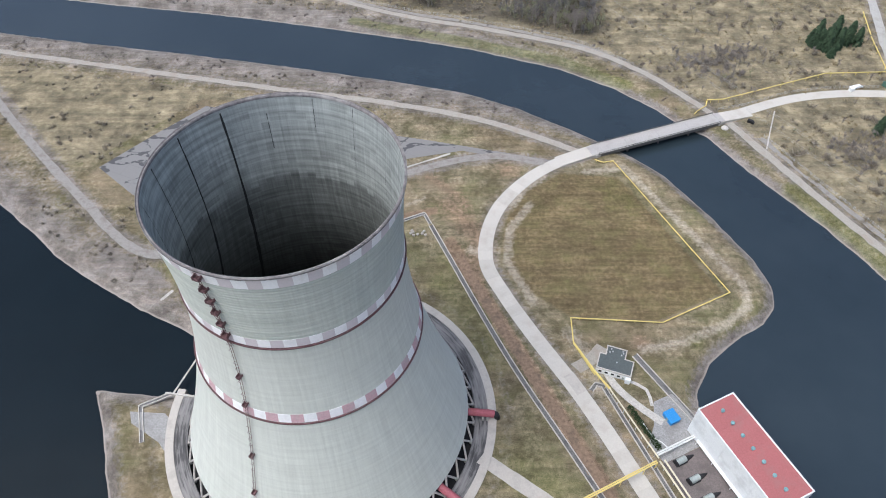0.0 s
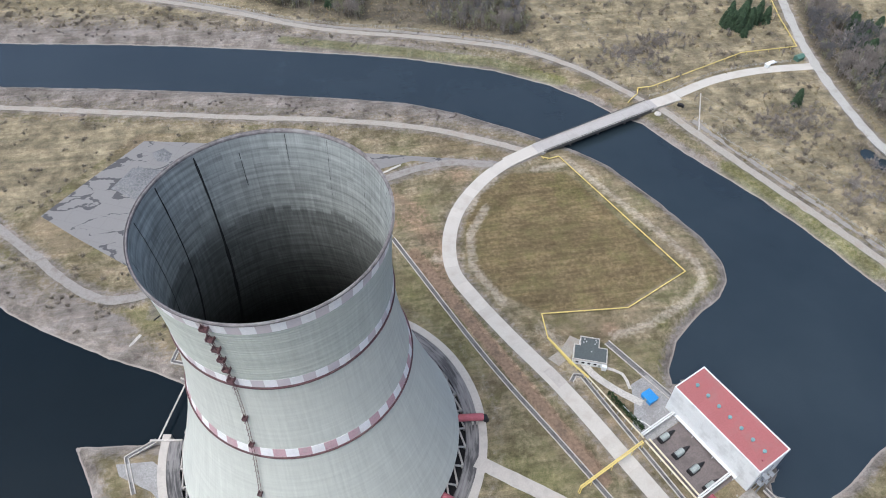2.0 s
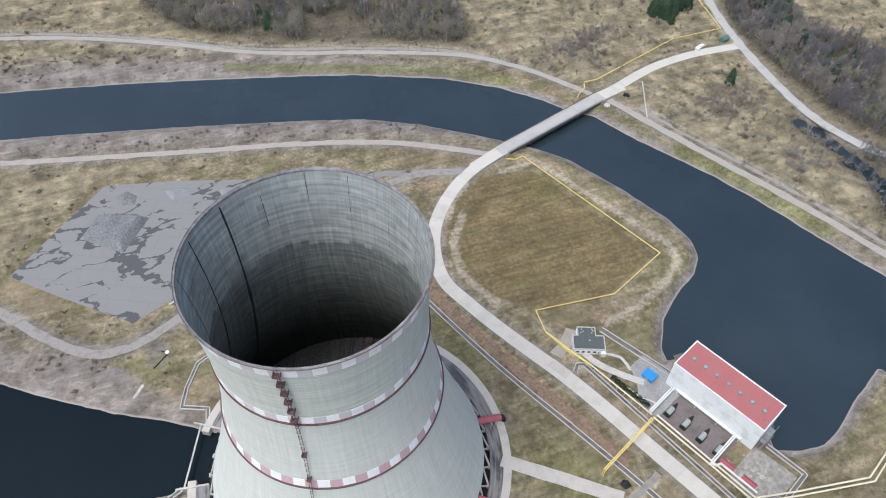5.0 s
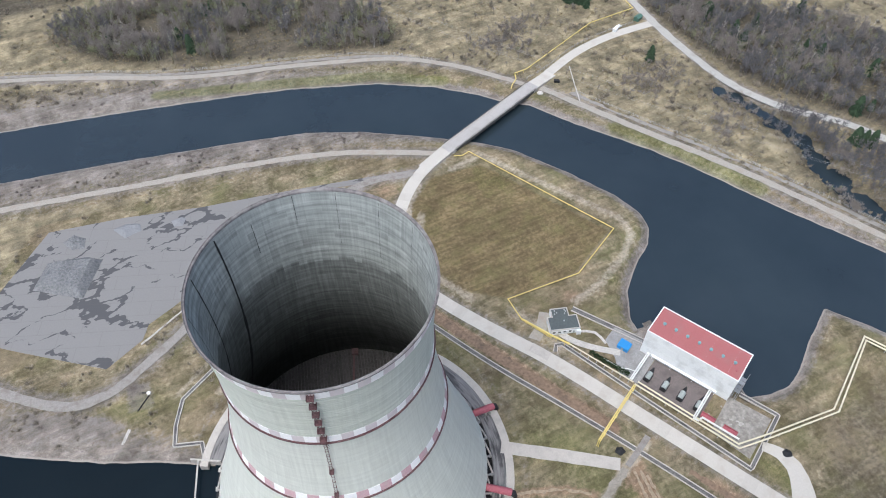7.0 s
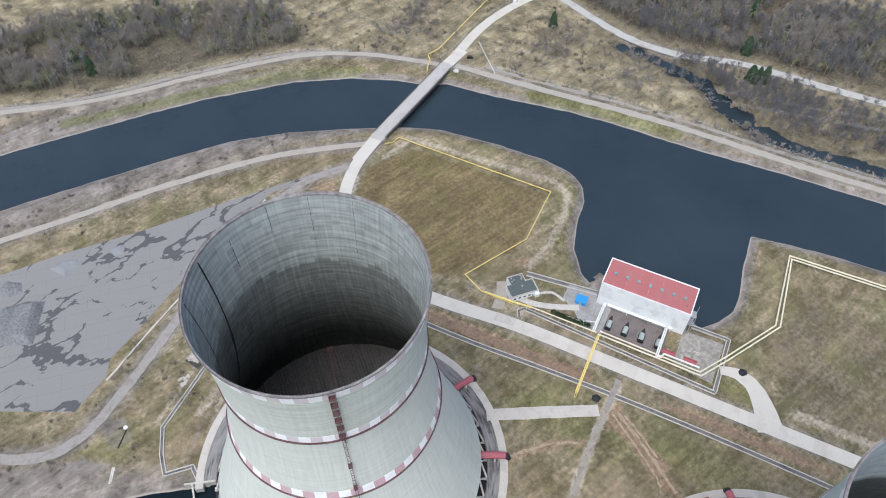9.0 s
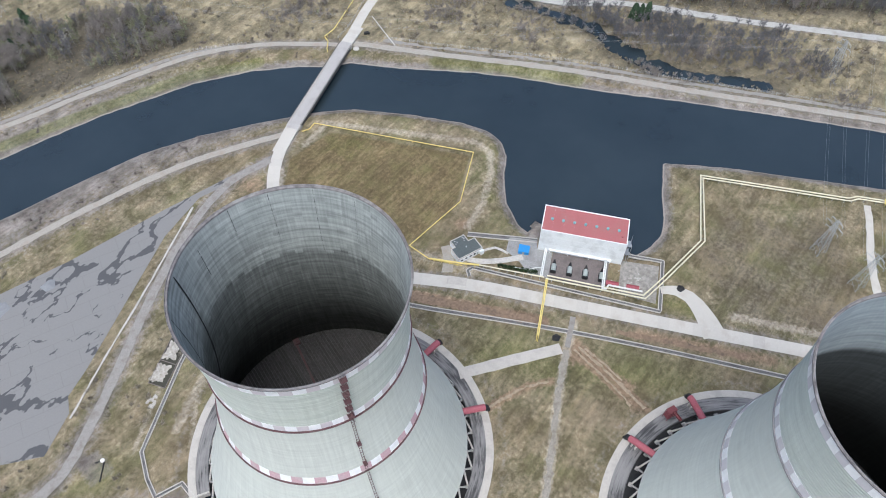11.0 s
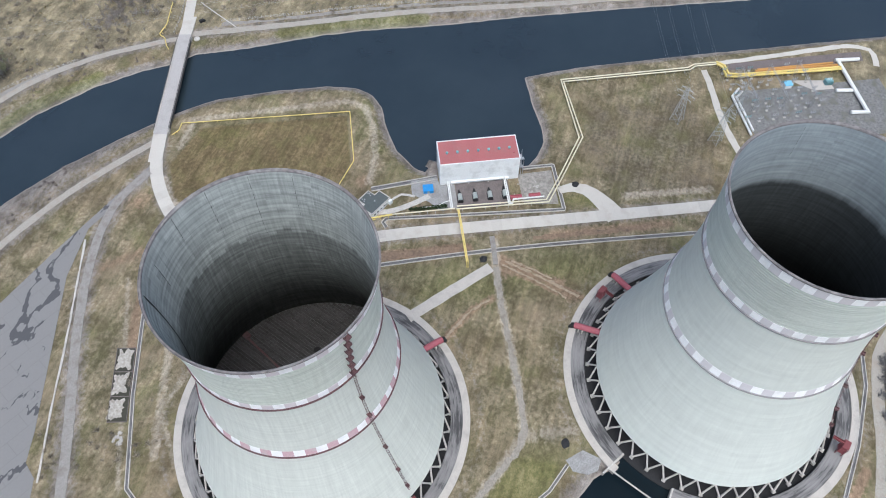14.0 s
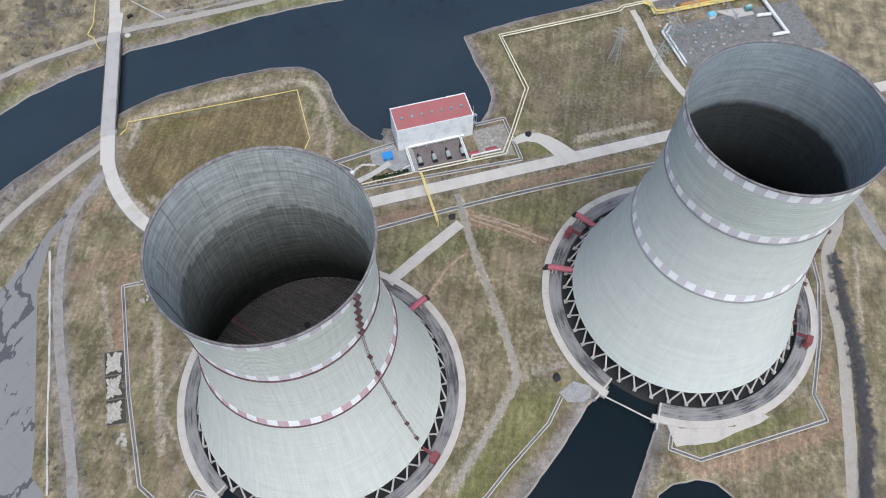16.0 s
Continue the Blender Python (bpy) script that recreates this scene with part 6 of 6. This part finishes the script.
def wires(a, b, sag, label):
    """Power cables between two pylons, sagging."""
    root = thing("power_cables", label, "cable")
    a, b = Vector(a), Vector(b)
    d = (b - a).normalized()
    side = Vector((-d.y, d.x, 0)).normalized()
    for k in (-5.5, -4, 4, 5.5):
        pts = [tuple(a.lerp(b, t) + side * k - Vector((0, 0, 4 * sag * t * (1 - t)))) for t in np.linspace(0, 1, 20)]
        part("cable", tube(bmesh.new(), pts, 0.03, 3), STEEL, root)


wires((199, 3, 22), (350, 52, 22), 4, "thin grey power cables crossing the canal")
wires((189, -22, 22), (360, 30, 22), 4, "thin grey power cables crossing the canal")

wires((40, 560, 27), (350, 52, 24), 9, "thin grey power cables above the heath")
well = thing("well", "pale round concrete well on bare earth", "well", (-121.5, 219.7, 0))
part("ring", cyl(bmesh.new(), 1.1, 1.1, (0, 0, -0.3), (0, 0, 0.7), 14), CONCRETE, well)
part("cover", cyl(bmesh.new(), 0.8, 0.8, (0, 0, 0.7), (0, 0, 0.85), 14), WHITE_PAINT, well, "white cover")


for pts in ([(-124.5, 221.5), (-122.4, 220.4)], [(-121.6, 218.6), (-128.5, 212.5)]):
    run = thing("drain_pipe", "dark rusty drain pipe lying beside the well", "pipe")
    part("pipe", tube(bmesh.new(), [(*p, 0.3) for p in pts], 0.3, 8), BLACK, run)


INSULATOR = plain("grey_porcelain", (0.46, 0.47, 0.48), 0.4, vary=0.15)


def switch_post(u, w, h, k):
    root = thing("switch_post", "grey switchgear post with pale insulators", "switchgear", uv_place(u, w), TURN_U, "switchyard posts")
    part("plinth", boxes((-0.8, 0.8, -0.8, 0.8, -0.2, 0.5)), CONCRETE, root)
    bm = bmesh.new()
    for x in (-0.6, 0.6):
        cyl(bm, 0.14, 0.14, (x, 0, 0.5), (x, 0, h), 5)
    box(bm, -1.6, 1.6, -0.2, 0.2, h, h + 0.25)
    part("frame", bm, STEEL, root)
    for x in (-1.4, 0, 1.4):
        bm = bmesh.new()
        for z in range(5):
            cyl(bm, 0.26, 0.16, (x, 0, h + 0.25 + z * 0.32), (x, 0, h + 0.5 + z * 0.32), 8)
        part("insulator", bm, INSULATOR if k % 3 else TEAL, root)


rng = random.Random(9)
k = 0
for row in range(7):
    for col in range(7):
        u, w = 196 + row * 8.5 + rng.uniform(-1, 1), 28 + col * 7.2 + rng.uniform(-1, 1)
        if rng.random() < 0.9 and not (2 < row < 5 and col > 4):
            switch_post(u, w, rng.uniform(2.2, 4.5), k)
            k += 1
for u in (203, 222, 241):
    root = thing("gantry", "grey lattice portal gantry in the switchyard", "gantry", uv_place(u, 50), TURN_U, "switchyard gantries")
    for y in (-14, 14):
        bm = bmesh.new()
        for x0 in (-0.5, 0.5):
            for y0 in (-0.5, 0.5):
                cyl(bm, 0.12, 0.1, (x0 * 1.8, y + y0 * 1.8, 0), (x0, y + y0, 11), 4)
        for z in range(0, 11, 2):
            cyl(bm, 0.07, 0.07, (-0.8, y - 0.8, z), (0.7, y + 0.7, z + 2), 3)
            cyl(bm, 0.07, 0.07, (0.8, y - 0.8, z), (-0.7, y + 0.7, z + 2), 3)
        part("column", bm, STEEL, root)
    bm = bmesh.new()
    for x0 in (-0.4, 0.4):
        for z in (10.6, 11.4):
            cyl(bm, 0.1, 0.1, (x0, -14, z), (x0, 14, z), 4)
    for y in np.arange(-14, 13, 2):
        cyl(bm, 0.06, 0.06, (-0.4, y, 10.6), (0.4, y + 2, 11.4), 3)
    part("beam", bm, STEEL, root)
kiosk = thing("kiosk", "small light-blue flat-roofed kiosk in the switchyard", "kiosk", (250.6, -61, 0), TURN_U)
part("wall", boxes((-2.2, 2.2, -2, 2, -0.2, 2.8)), WHITE_WALL, kiosk)
part("roof", boxes((-2.5, 2.5, -2.3, 2.3, 2.8, 3.1)), plain("light_blue_roof", (0.22, 0.5, 0.7), 0.5), kiosk)
tank = thing("transformer", "grey-teal transformer with cooling fins", "transformer", (262, -86, 0), TURN_U)
part("body", boxes((-2.4, 2.4, -1.6, 1.6, 0, 3.2), bevel=0.1), TEAL, tank)
for i in range(8):
    part("fin", boxes((-2.2 + i * 0.58, -2.0 + i * 0.58, -2.4, -1.62, 0.4, 2.8)), TEAL, tank)
for x in (-1.2, 0, 1.2):
    part("bushing", cyl(bmesh.new(), 0.25, 0.15, (x, 0, 3.2), (x, 0, 4.8), 8), WHITE_PAINT, tank)


# ---- trees, shrubs and grass ----
def bar_tris(a, b, r0, r1, rng):
    """A thin three-sided bar as triangles."""
    d = (b - a) / (np.linalg.norm(b - a) + 1e-9)
    s = np.cross(d, rng.normal(0, 1, 3))
    s /= np.linalg.norm(s)
    t = np.cross(d, s)
    v = [p + r * (math.cos(k) * s + math.sin(k) * t) for p, r in ((a, r0), (b, r1)) for k in (0, 2.09, 4.19)]
    return np.array(v), np.array([(0, 1, 4), (0, 4, 3), (1, 2, 5), (1, 5, 4), (2, 0, 3), (2, 3, 5)])


def join(parts_list):
    v, f, n = [], [], 0
    for a, b in parts_list:
        v.append(a)
        f.append(b + n)
        n += len(a)
    return np.concatenate(v), np.concatenate(f)


def bare_tree(seed, h=9.0, twigs=90, spread=2.6, thick=0.1):
    """Trunk, limbs and a haze of thin twigs, without leaves."""
    rng = np.random.default_rng(seed)
    out = [bar_tris(np.zeros(3) - (0, 0, 0.4), np.array([rng.normal(0, 0.2), rng.normal(0, 0.2), h * 0.9]), 0.16, 0.04, rng)]
    tips = []
    for i in range(9):
        z = h * rng.uniform(0.25, 0.85)
        a = rng.uniform(0, 6.28)
        ln = spread * (1.15 - z / h) * rng.uniform(0.8, 1.4) + 0.5
        p0 = np.array([0, 0, z])
        p1 = p0 + np.array([math.cos(a) * ln, math.sin(a) * ln, ln * rng.uniform(0.6, 1.1)])
        out.append(bar_tris(p0, p1, 0.07, 0.02, rng))
        tips += [(p0, p1)] * 1
    for i in range(twigs):
        p0, p1 = tips[rng.integers(len(tips))]
        base = p0 + (p1 - p0) * rng.uniform(0.25, 1)
        d = rng.normal(0, 0.75, 3) + (0, 0, 0.7)
        tip = base + d * rng.uniform(0.6, 1.6)
        s = rng.normal(0, thick, 3)
        out.append((np.array([base - s, base + s, tip]), np.array([[0, 1, 2]])))
    return join(out)


def tuft(seed, n, h, w, lean=0.6, wide=0.08):
    rng = np.random.default_rng(seed)
    out = []
    for i in range(n):
        b = rng.normal(0, w, 3) * (1, 1, 0)
        d = np.array([rng.normal(0, lean), rng.normal(0, lean), 1.0]) * h * rng.uniform(0.5, 1.1)
        s = rng.normal(0, wide, 3) * (1, 1, 0.2)
        out.append((np.array([b - s, b + s, b + d]), np.array([[0, 1, 2]])))
    return join(out)


def scatter(name, models, places, sizes, mat, label, category, seed):
    """Joins many turned and scaled copies into one mesh."""
    rng = np.random.default_rng(seed)
    vs, fs, n = [], [], 0
    for (x, y, z), s in zip(places, sizes):
        v, f = models[rng.integers(len(models))]
        a = rng.uniform(0, 6.28)
        c, q = math.cos(a), math.sin(a)
        w = np.stack([(v[:, 0] * c - v[:, 1] * q) * s, (v[:, 0] * q + v[:, 1] * c) * s, v[:, 2] * s * rng.uniform(0.85, 1.2)], 1) + (x, y, z)
        vs.append(w)
        fs.append(f + n)
        n += len(v)
    return tagged(new(name, tri_mesh(name, np.concatenate(vs), np.concatenate(fs), mat)), label, category, kind="stuff")


def free_places(n, x0, x1, y0, y1, keep, seed):
    rng = np.random.default_rng(seed)
    x, y = rng.uniform(x0, x1, n), rng.uniform(y0, y1, n)
    k = keep(x, y)
    return np.stack([x[k], y[k], np.zeros(k.sum()) - 0.1], 1), rng


def clear(x, y, d=6.0):
    """Away from roads and water."""
    r = np.minimum.reduce([line_distance(x, y, p) for p in (FAR_ROAD, BEYOND, NORTH_ROAD, DAM_ROAD, SOUTH_ROAD, PERIMETER, RIGHT_ROAD)])
    w = np.minimum(polygon_distance(x, y, CANAL), polygon_distance(x, y, POND))
    return (r > d) & (w > 6) & (line_distance(x, y, BROOK) > 5)


def clump(x, y, scale, off):
    return np.array([noise.noise((a * scale, b * scale, off)) for a, b in zip(x, y)])


def beyond_canal(x, y):
    return polygon_distance(x, y, CANAL_FAR + [(-900, 2000), (3000, 2000), (3000, -900)]) < -16


TREES = [bare_tree(s, 10.5, 210, 3.1, 0.06) for s in range(6)]
SLIM = [bare_tree(20 + s, 13.0, 180, 2.3, 0.055) for s in range(4)]
STEMS = [bare_tree(40 + s, 14.0, 26, 1.7, 0.1) for s in range(4)]
BUSHES = [tuft(s, 70, 2.6, 0.9, 0.8, 0.1) for s in range(5)]
GRASS = [tuft(30 + s, 14, 0.9, 0.5, 0.55, 0.13) for s in range(5)]

def wood(edge, keep, n, box4, seed, shares):
    """Woods of several kinds of trees mixed in loose clumps."""
    pl, rg = free_places(n, *box4, lambda x, y: (polygon_distance(x, y, edge) < 0) & clear(x, y, 6.5) & (clump(x, y, 0.02, seed) + 0.5 * clump(x, y, 0.07, seed) > keep), seed)
    kinds = clump(pl[:, 0], pl[:, 1], 0.03, seed + 3) + rg.normal(0, 0.22, len(pl))
    at = np.quantile(kinds, np.cumsum(shares))
    low = -9.0
    for k, (models, mat, label, s0, s1) in enumerate(((TREES + SLIM, BARK, "bare grey-brown spring woods", 0.75, 1.35), (TREES, BUD, "budding grey-green trees within the woods", 0.55, 1.05),
                                                     (SLIM + TREES, BARK_DARK, "bare dark grey trees within the woods", 0.75, 1.3), (STEMS, BIRCH, "slim pale-stemmed birches within the woods", 0.7, 1.15))):
        pick = (kinds > low) & (kinds <= at[k] + (1 if k == 3 else 0))
        low = at[k]
        if k == 3:
            pick = rg.uniform(0, 1, len(pl)) < shares[3]
        scatter("woods", models, pl[pick] + (0.7 * (k == 3), 0, 0), rg.uniform(s0, s1, pick.sum()), mat, label, "woods", seed + k)


wood(WOOD_NORTH, -0.28, 11500, (-330, 125, 425, 650), 1, (0.34, 0.4, 0.14, 0.12))
wood(WOOD_FAR, -0.1, 2600, (-330, -50, 590, 730), 3, (0.34, 0.4, 0.14, 0.12))
wood(WOOD_EAST, -0.5, 8600, (296, 490, 20, 480), 9, (0.3, 0.22, 0.4, 0.08))
pl, rg = free_places(1500, -440, 640, 0, 730, lambda x, y: beyond_canal(x, y) & clear(x, y, 9) & (clump(x, y, 0.03, 21) > 0.12), 5)
scatter("budding_trees", TREES, pl, rg.uniform(0.35, 0.75, len(pl)), BUD, "young trees with first olive-green buds", "trees", 6)
pl, rg = free_places(13500, -440, 520, -200, 700, lambda x, y: beyond_canal(x, y) & clear(x, y, 6) & ((clump(x, y, 0.035, 31) + 0.6 * clump(x, y, 0.1, 3) > 0.02) | (line_distance(x, y, BROOK) < 22)), 7)
scatter("shrubs", BUSHES, pl, rg.uniform(0.5, 1.2, len(pl)), SHRUB, "bare brown willow shrubs in dry grass", "shrubs", 8)
pl, rg = free_places(26000, -300, 420, -60, 560, lambda x, y: beyond_canal(x, y) & clear(x, y, 4), 9)
scatter("dry_grass", GRASS, pl, rg.uniform(0.5, 1.3, len(pl)), TUFT, "tufts of dry straw-coloured grass", "grass", 10)
pl, rg = free_places(3000, -300, -60, 200, 420, lambda x, y: (line_distance(x, y, PERIMETER) > 4) & (polygon_distance(x, y, LOT_EDGE) > 3) & (line_distance(x, y, SOUTH_ROAD) > 5) & (polygon_distance(x, y, CANAL) > 14) & (polygon_distance(x, y, POND) > 5) & (clump(x, y, 0.06, 44) > 0.1), 11)
scatter("shrubs", BUSHES + GRASS, pl, rg.uniform(0.35, 0.8, len(pl)), SHRUB, "low brown scrub on the stony bank", "shrubs", 12)
pl, rg = free_places(16000, -330, 150, 340, 540, lambda x, y: (polygon_distance(x, y, CANAL) > 4.5) & (polygon_distance(x, y, CANAL) < 42) & (line_distance(x, y, NORTH_ROAD) > 4) & (line_distance(x, y, SOUTH_ROAD) > 4) & (polygon_distance(x, y, LOT_EDGE) > 4) & (clump(x, y, 0.05, 61) + 0.7 * clump(x, y, 0.2, 62) > 0.12), 13)
scatter("shrubs", BUSHES[:2] + GRASS, pl, rg.uniform(0.25, 0.55, len(pl)), BANK_BRUSH, "low purple-brown brush on the gravel banks", "shrubs", 17)


RIDGE = [(70, -121), (8, -127), (-33, -126), (-75, -119)]
rg = np.random.default_rng(51)
pl = np.array([(*(np.array(RIDGE[k]) + (np.array(RIDGE[k + 1]) - RIDGE[k]) * u + rg.normal(0, 1.6, 2)), -0.1) for k in range(3) for u in rg.uniform(0, 1, 260)])
scatter("shrubs", BUSHES, pl, rg.uniform(0.35, 0.7, len(pl)), BARK_DARK, "dark scrub growing along a ditch", "shrubs", 52)

THICKETS = [(168, 391), (100, 449), (262, 300), (258, 238), (323, 384), (336, 346), (185, 386), (284, 252), (277, 150), (276, 120), (307, 180), (318, 126), (340, 75), (325, 30), (60, -160), (200, 400), (240, 300)]
rg = np.random.default_rng(77)
pl = np.concatenate([np.column_stack([rg.normal(x, 8, 70), rg.normal(y, 8, 70), np.full(70, -0.1)]) for x, y in THICKETS])
pl = pl[clear(pl[:, 0], pl[:, 1], 6)]
scatter("thickets", TREES + BUSHES, pl, rg.uniform(0.35, 0.75, len(pl)), BARK, "grey leafless thickets in dry grass", "shrubs", 15)

BROOKSIDE = [(300, 190), (312, 165), (306, 150), (318, 140), (300, 205), (330, 150), (325, 115), (335, 95), (345, 120), (352, 60), (360, 95), (330, 170), (312, 210), (300, 225)]
pl = np.concatenate([np.column_stack([rg.normal(x, 8, 60), rg.normal(y, 8, 60), np.full(60, -0.1)]) for x, y in BROOKSIDE])
pl = pl[clear(pl[:, 0], pl[:, 1], 5)]
scatter("woods", TREES + SLIM, pl, rg.uniform(0.5, 0.95, len(pl)), BARK_DARK, "dark leafless trees along the brook", "woods", 16)


def conifer_crown(seed, h=10.5, wide=3.3):
    rng = np.random.default_rng(seed)
    out = []
    for i in range(520):
        t = rng.uniform(0.05, 1)
        r = wide * (1 - t) ** 0.45 * rng.uniform(0.55, 1.2) + 0.25
        a = rng.uniform(0, 6.28)
        p0 = np.array([0, 0, h * t + 0.4])
        p1 = np.array([math.cos(a) * r, math.sin(a) * r, h * t - 0.35 * r + rng.normal(0, 0.15)]) * (1, 1, 1)
        m = p0 * 0.4 + p1 * 0.6
        s = np.array([-math.sin(a), math.cos(a), rng.normal(0, 0.3)]) * rng.uniform(0.3, 0.65)
        out.append((np.array([p0, m + s, p1, m - s]), np.array([[0, 1, 2], [0, 2, 3]])))
    return join(out)


CROWN_ME = [tri_mesh("crown", *conifer_crown(s), NEEDLE) for s in range(3)]
BARE_ME = [tri_mesh("crown", *bare_tree(70 + s, 10, 130, 3.0), BARK) for s in range(4)]
q = bmesh.new()
cyl(q, 0.22, 0.06, (0, 0, -0.5), (0, 0, 9), 7)
TRUNK_ME = bpy.data.meshes.new("trunk")
q.to_mesh(TRUNK_ME)
q.free()
TRUNK_ME.materials.append(TRUNK)
rng = random.Random(12)
spots = [(rng.gauss(265, 8), rng.gauss(414, 6)) for i in range(30)] + [(262, 320)] + [(x + rng.gauss(0, 2.5), y + rng.gauss(0, 3)) for x, y in ((333, 372), (335.5, 361), (333.4, 342.5), (338.6, 341), (336.2, 311.5), (339.9, 394), (345, 386)) for i in range(3)] + [(325 + rng.uniform(-5, 5), 184 + rng.uniform(-5, 5)) for i in range(8)]
spots += [(rng.uniform(320, 410), rng.uniform(170, 320)) for i in range(10)] + [(rng.uniform(-80, 60), rng.uniform(480, 540)) for i in range(9)]
for x, y in spots:
    t = thing("conifer", "dark green spruce among bare trees", "tree", (x, y, -0.2), rng.uniform(0, 360), "spruces")
    s = rng.uniform(0.85, 1.45)
    piece("crown", CROWN_ME[rng.randrange(3)], t, Matrix.Scale(s, 4))
    piece("trunk", TRUNK_ME, t, Matrix.Scale(s, 4))
for i in range(60):
    x, y = (rng.uniform(190, 300), rng.uniform(230, 420)) if i % 2 else (rng.uniform(110, 240), rng.uniform(360, 470))
    if not (bool(beyond_canal(np.array([x]), np.array([y]))[0]) and bool(clear(np.array([x]), np.array([y]), 8)[0])):
        continue
    t = thing("bare_tree", "lone leafless young tree in dry grass", "tree", (x, y, -0.2), rng.uniform(0, 360), "lone bare trees")
    s = rng.uniform(0.35, 0.7)
    piece("crown", BARE_ME[rng.randrange(4)], t, Matrix.Scale(s, 4))
    piece("trunk", TRUNK_ME, t, Matrix.Scale(s, 4))
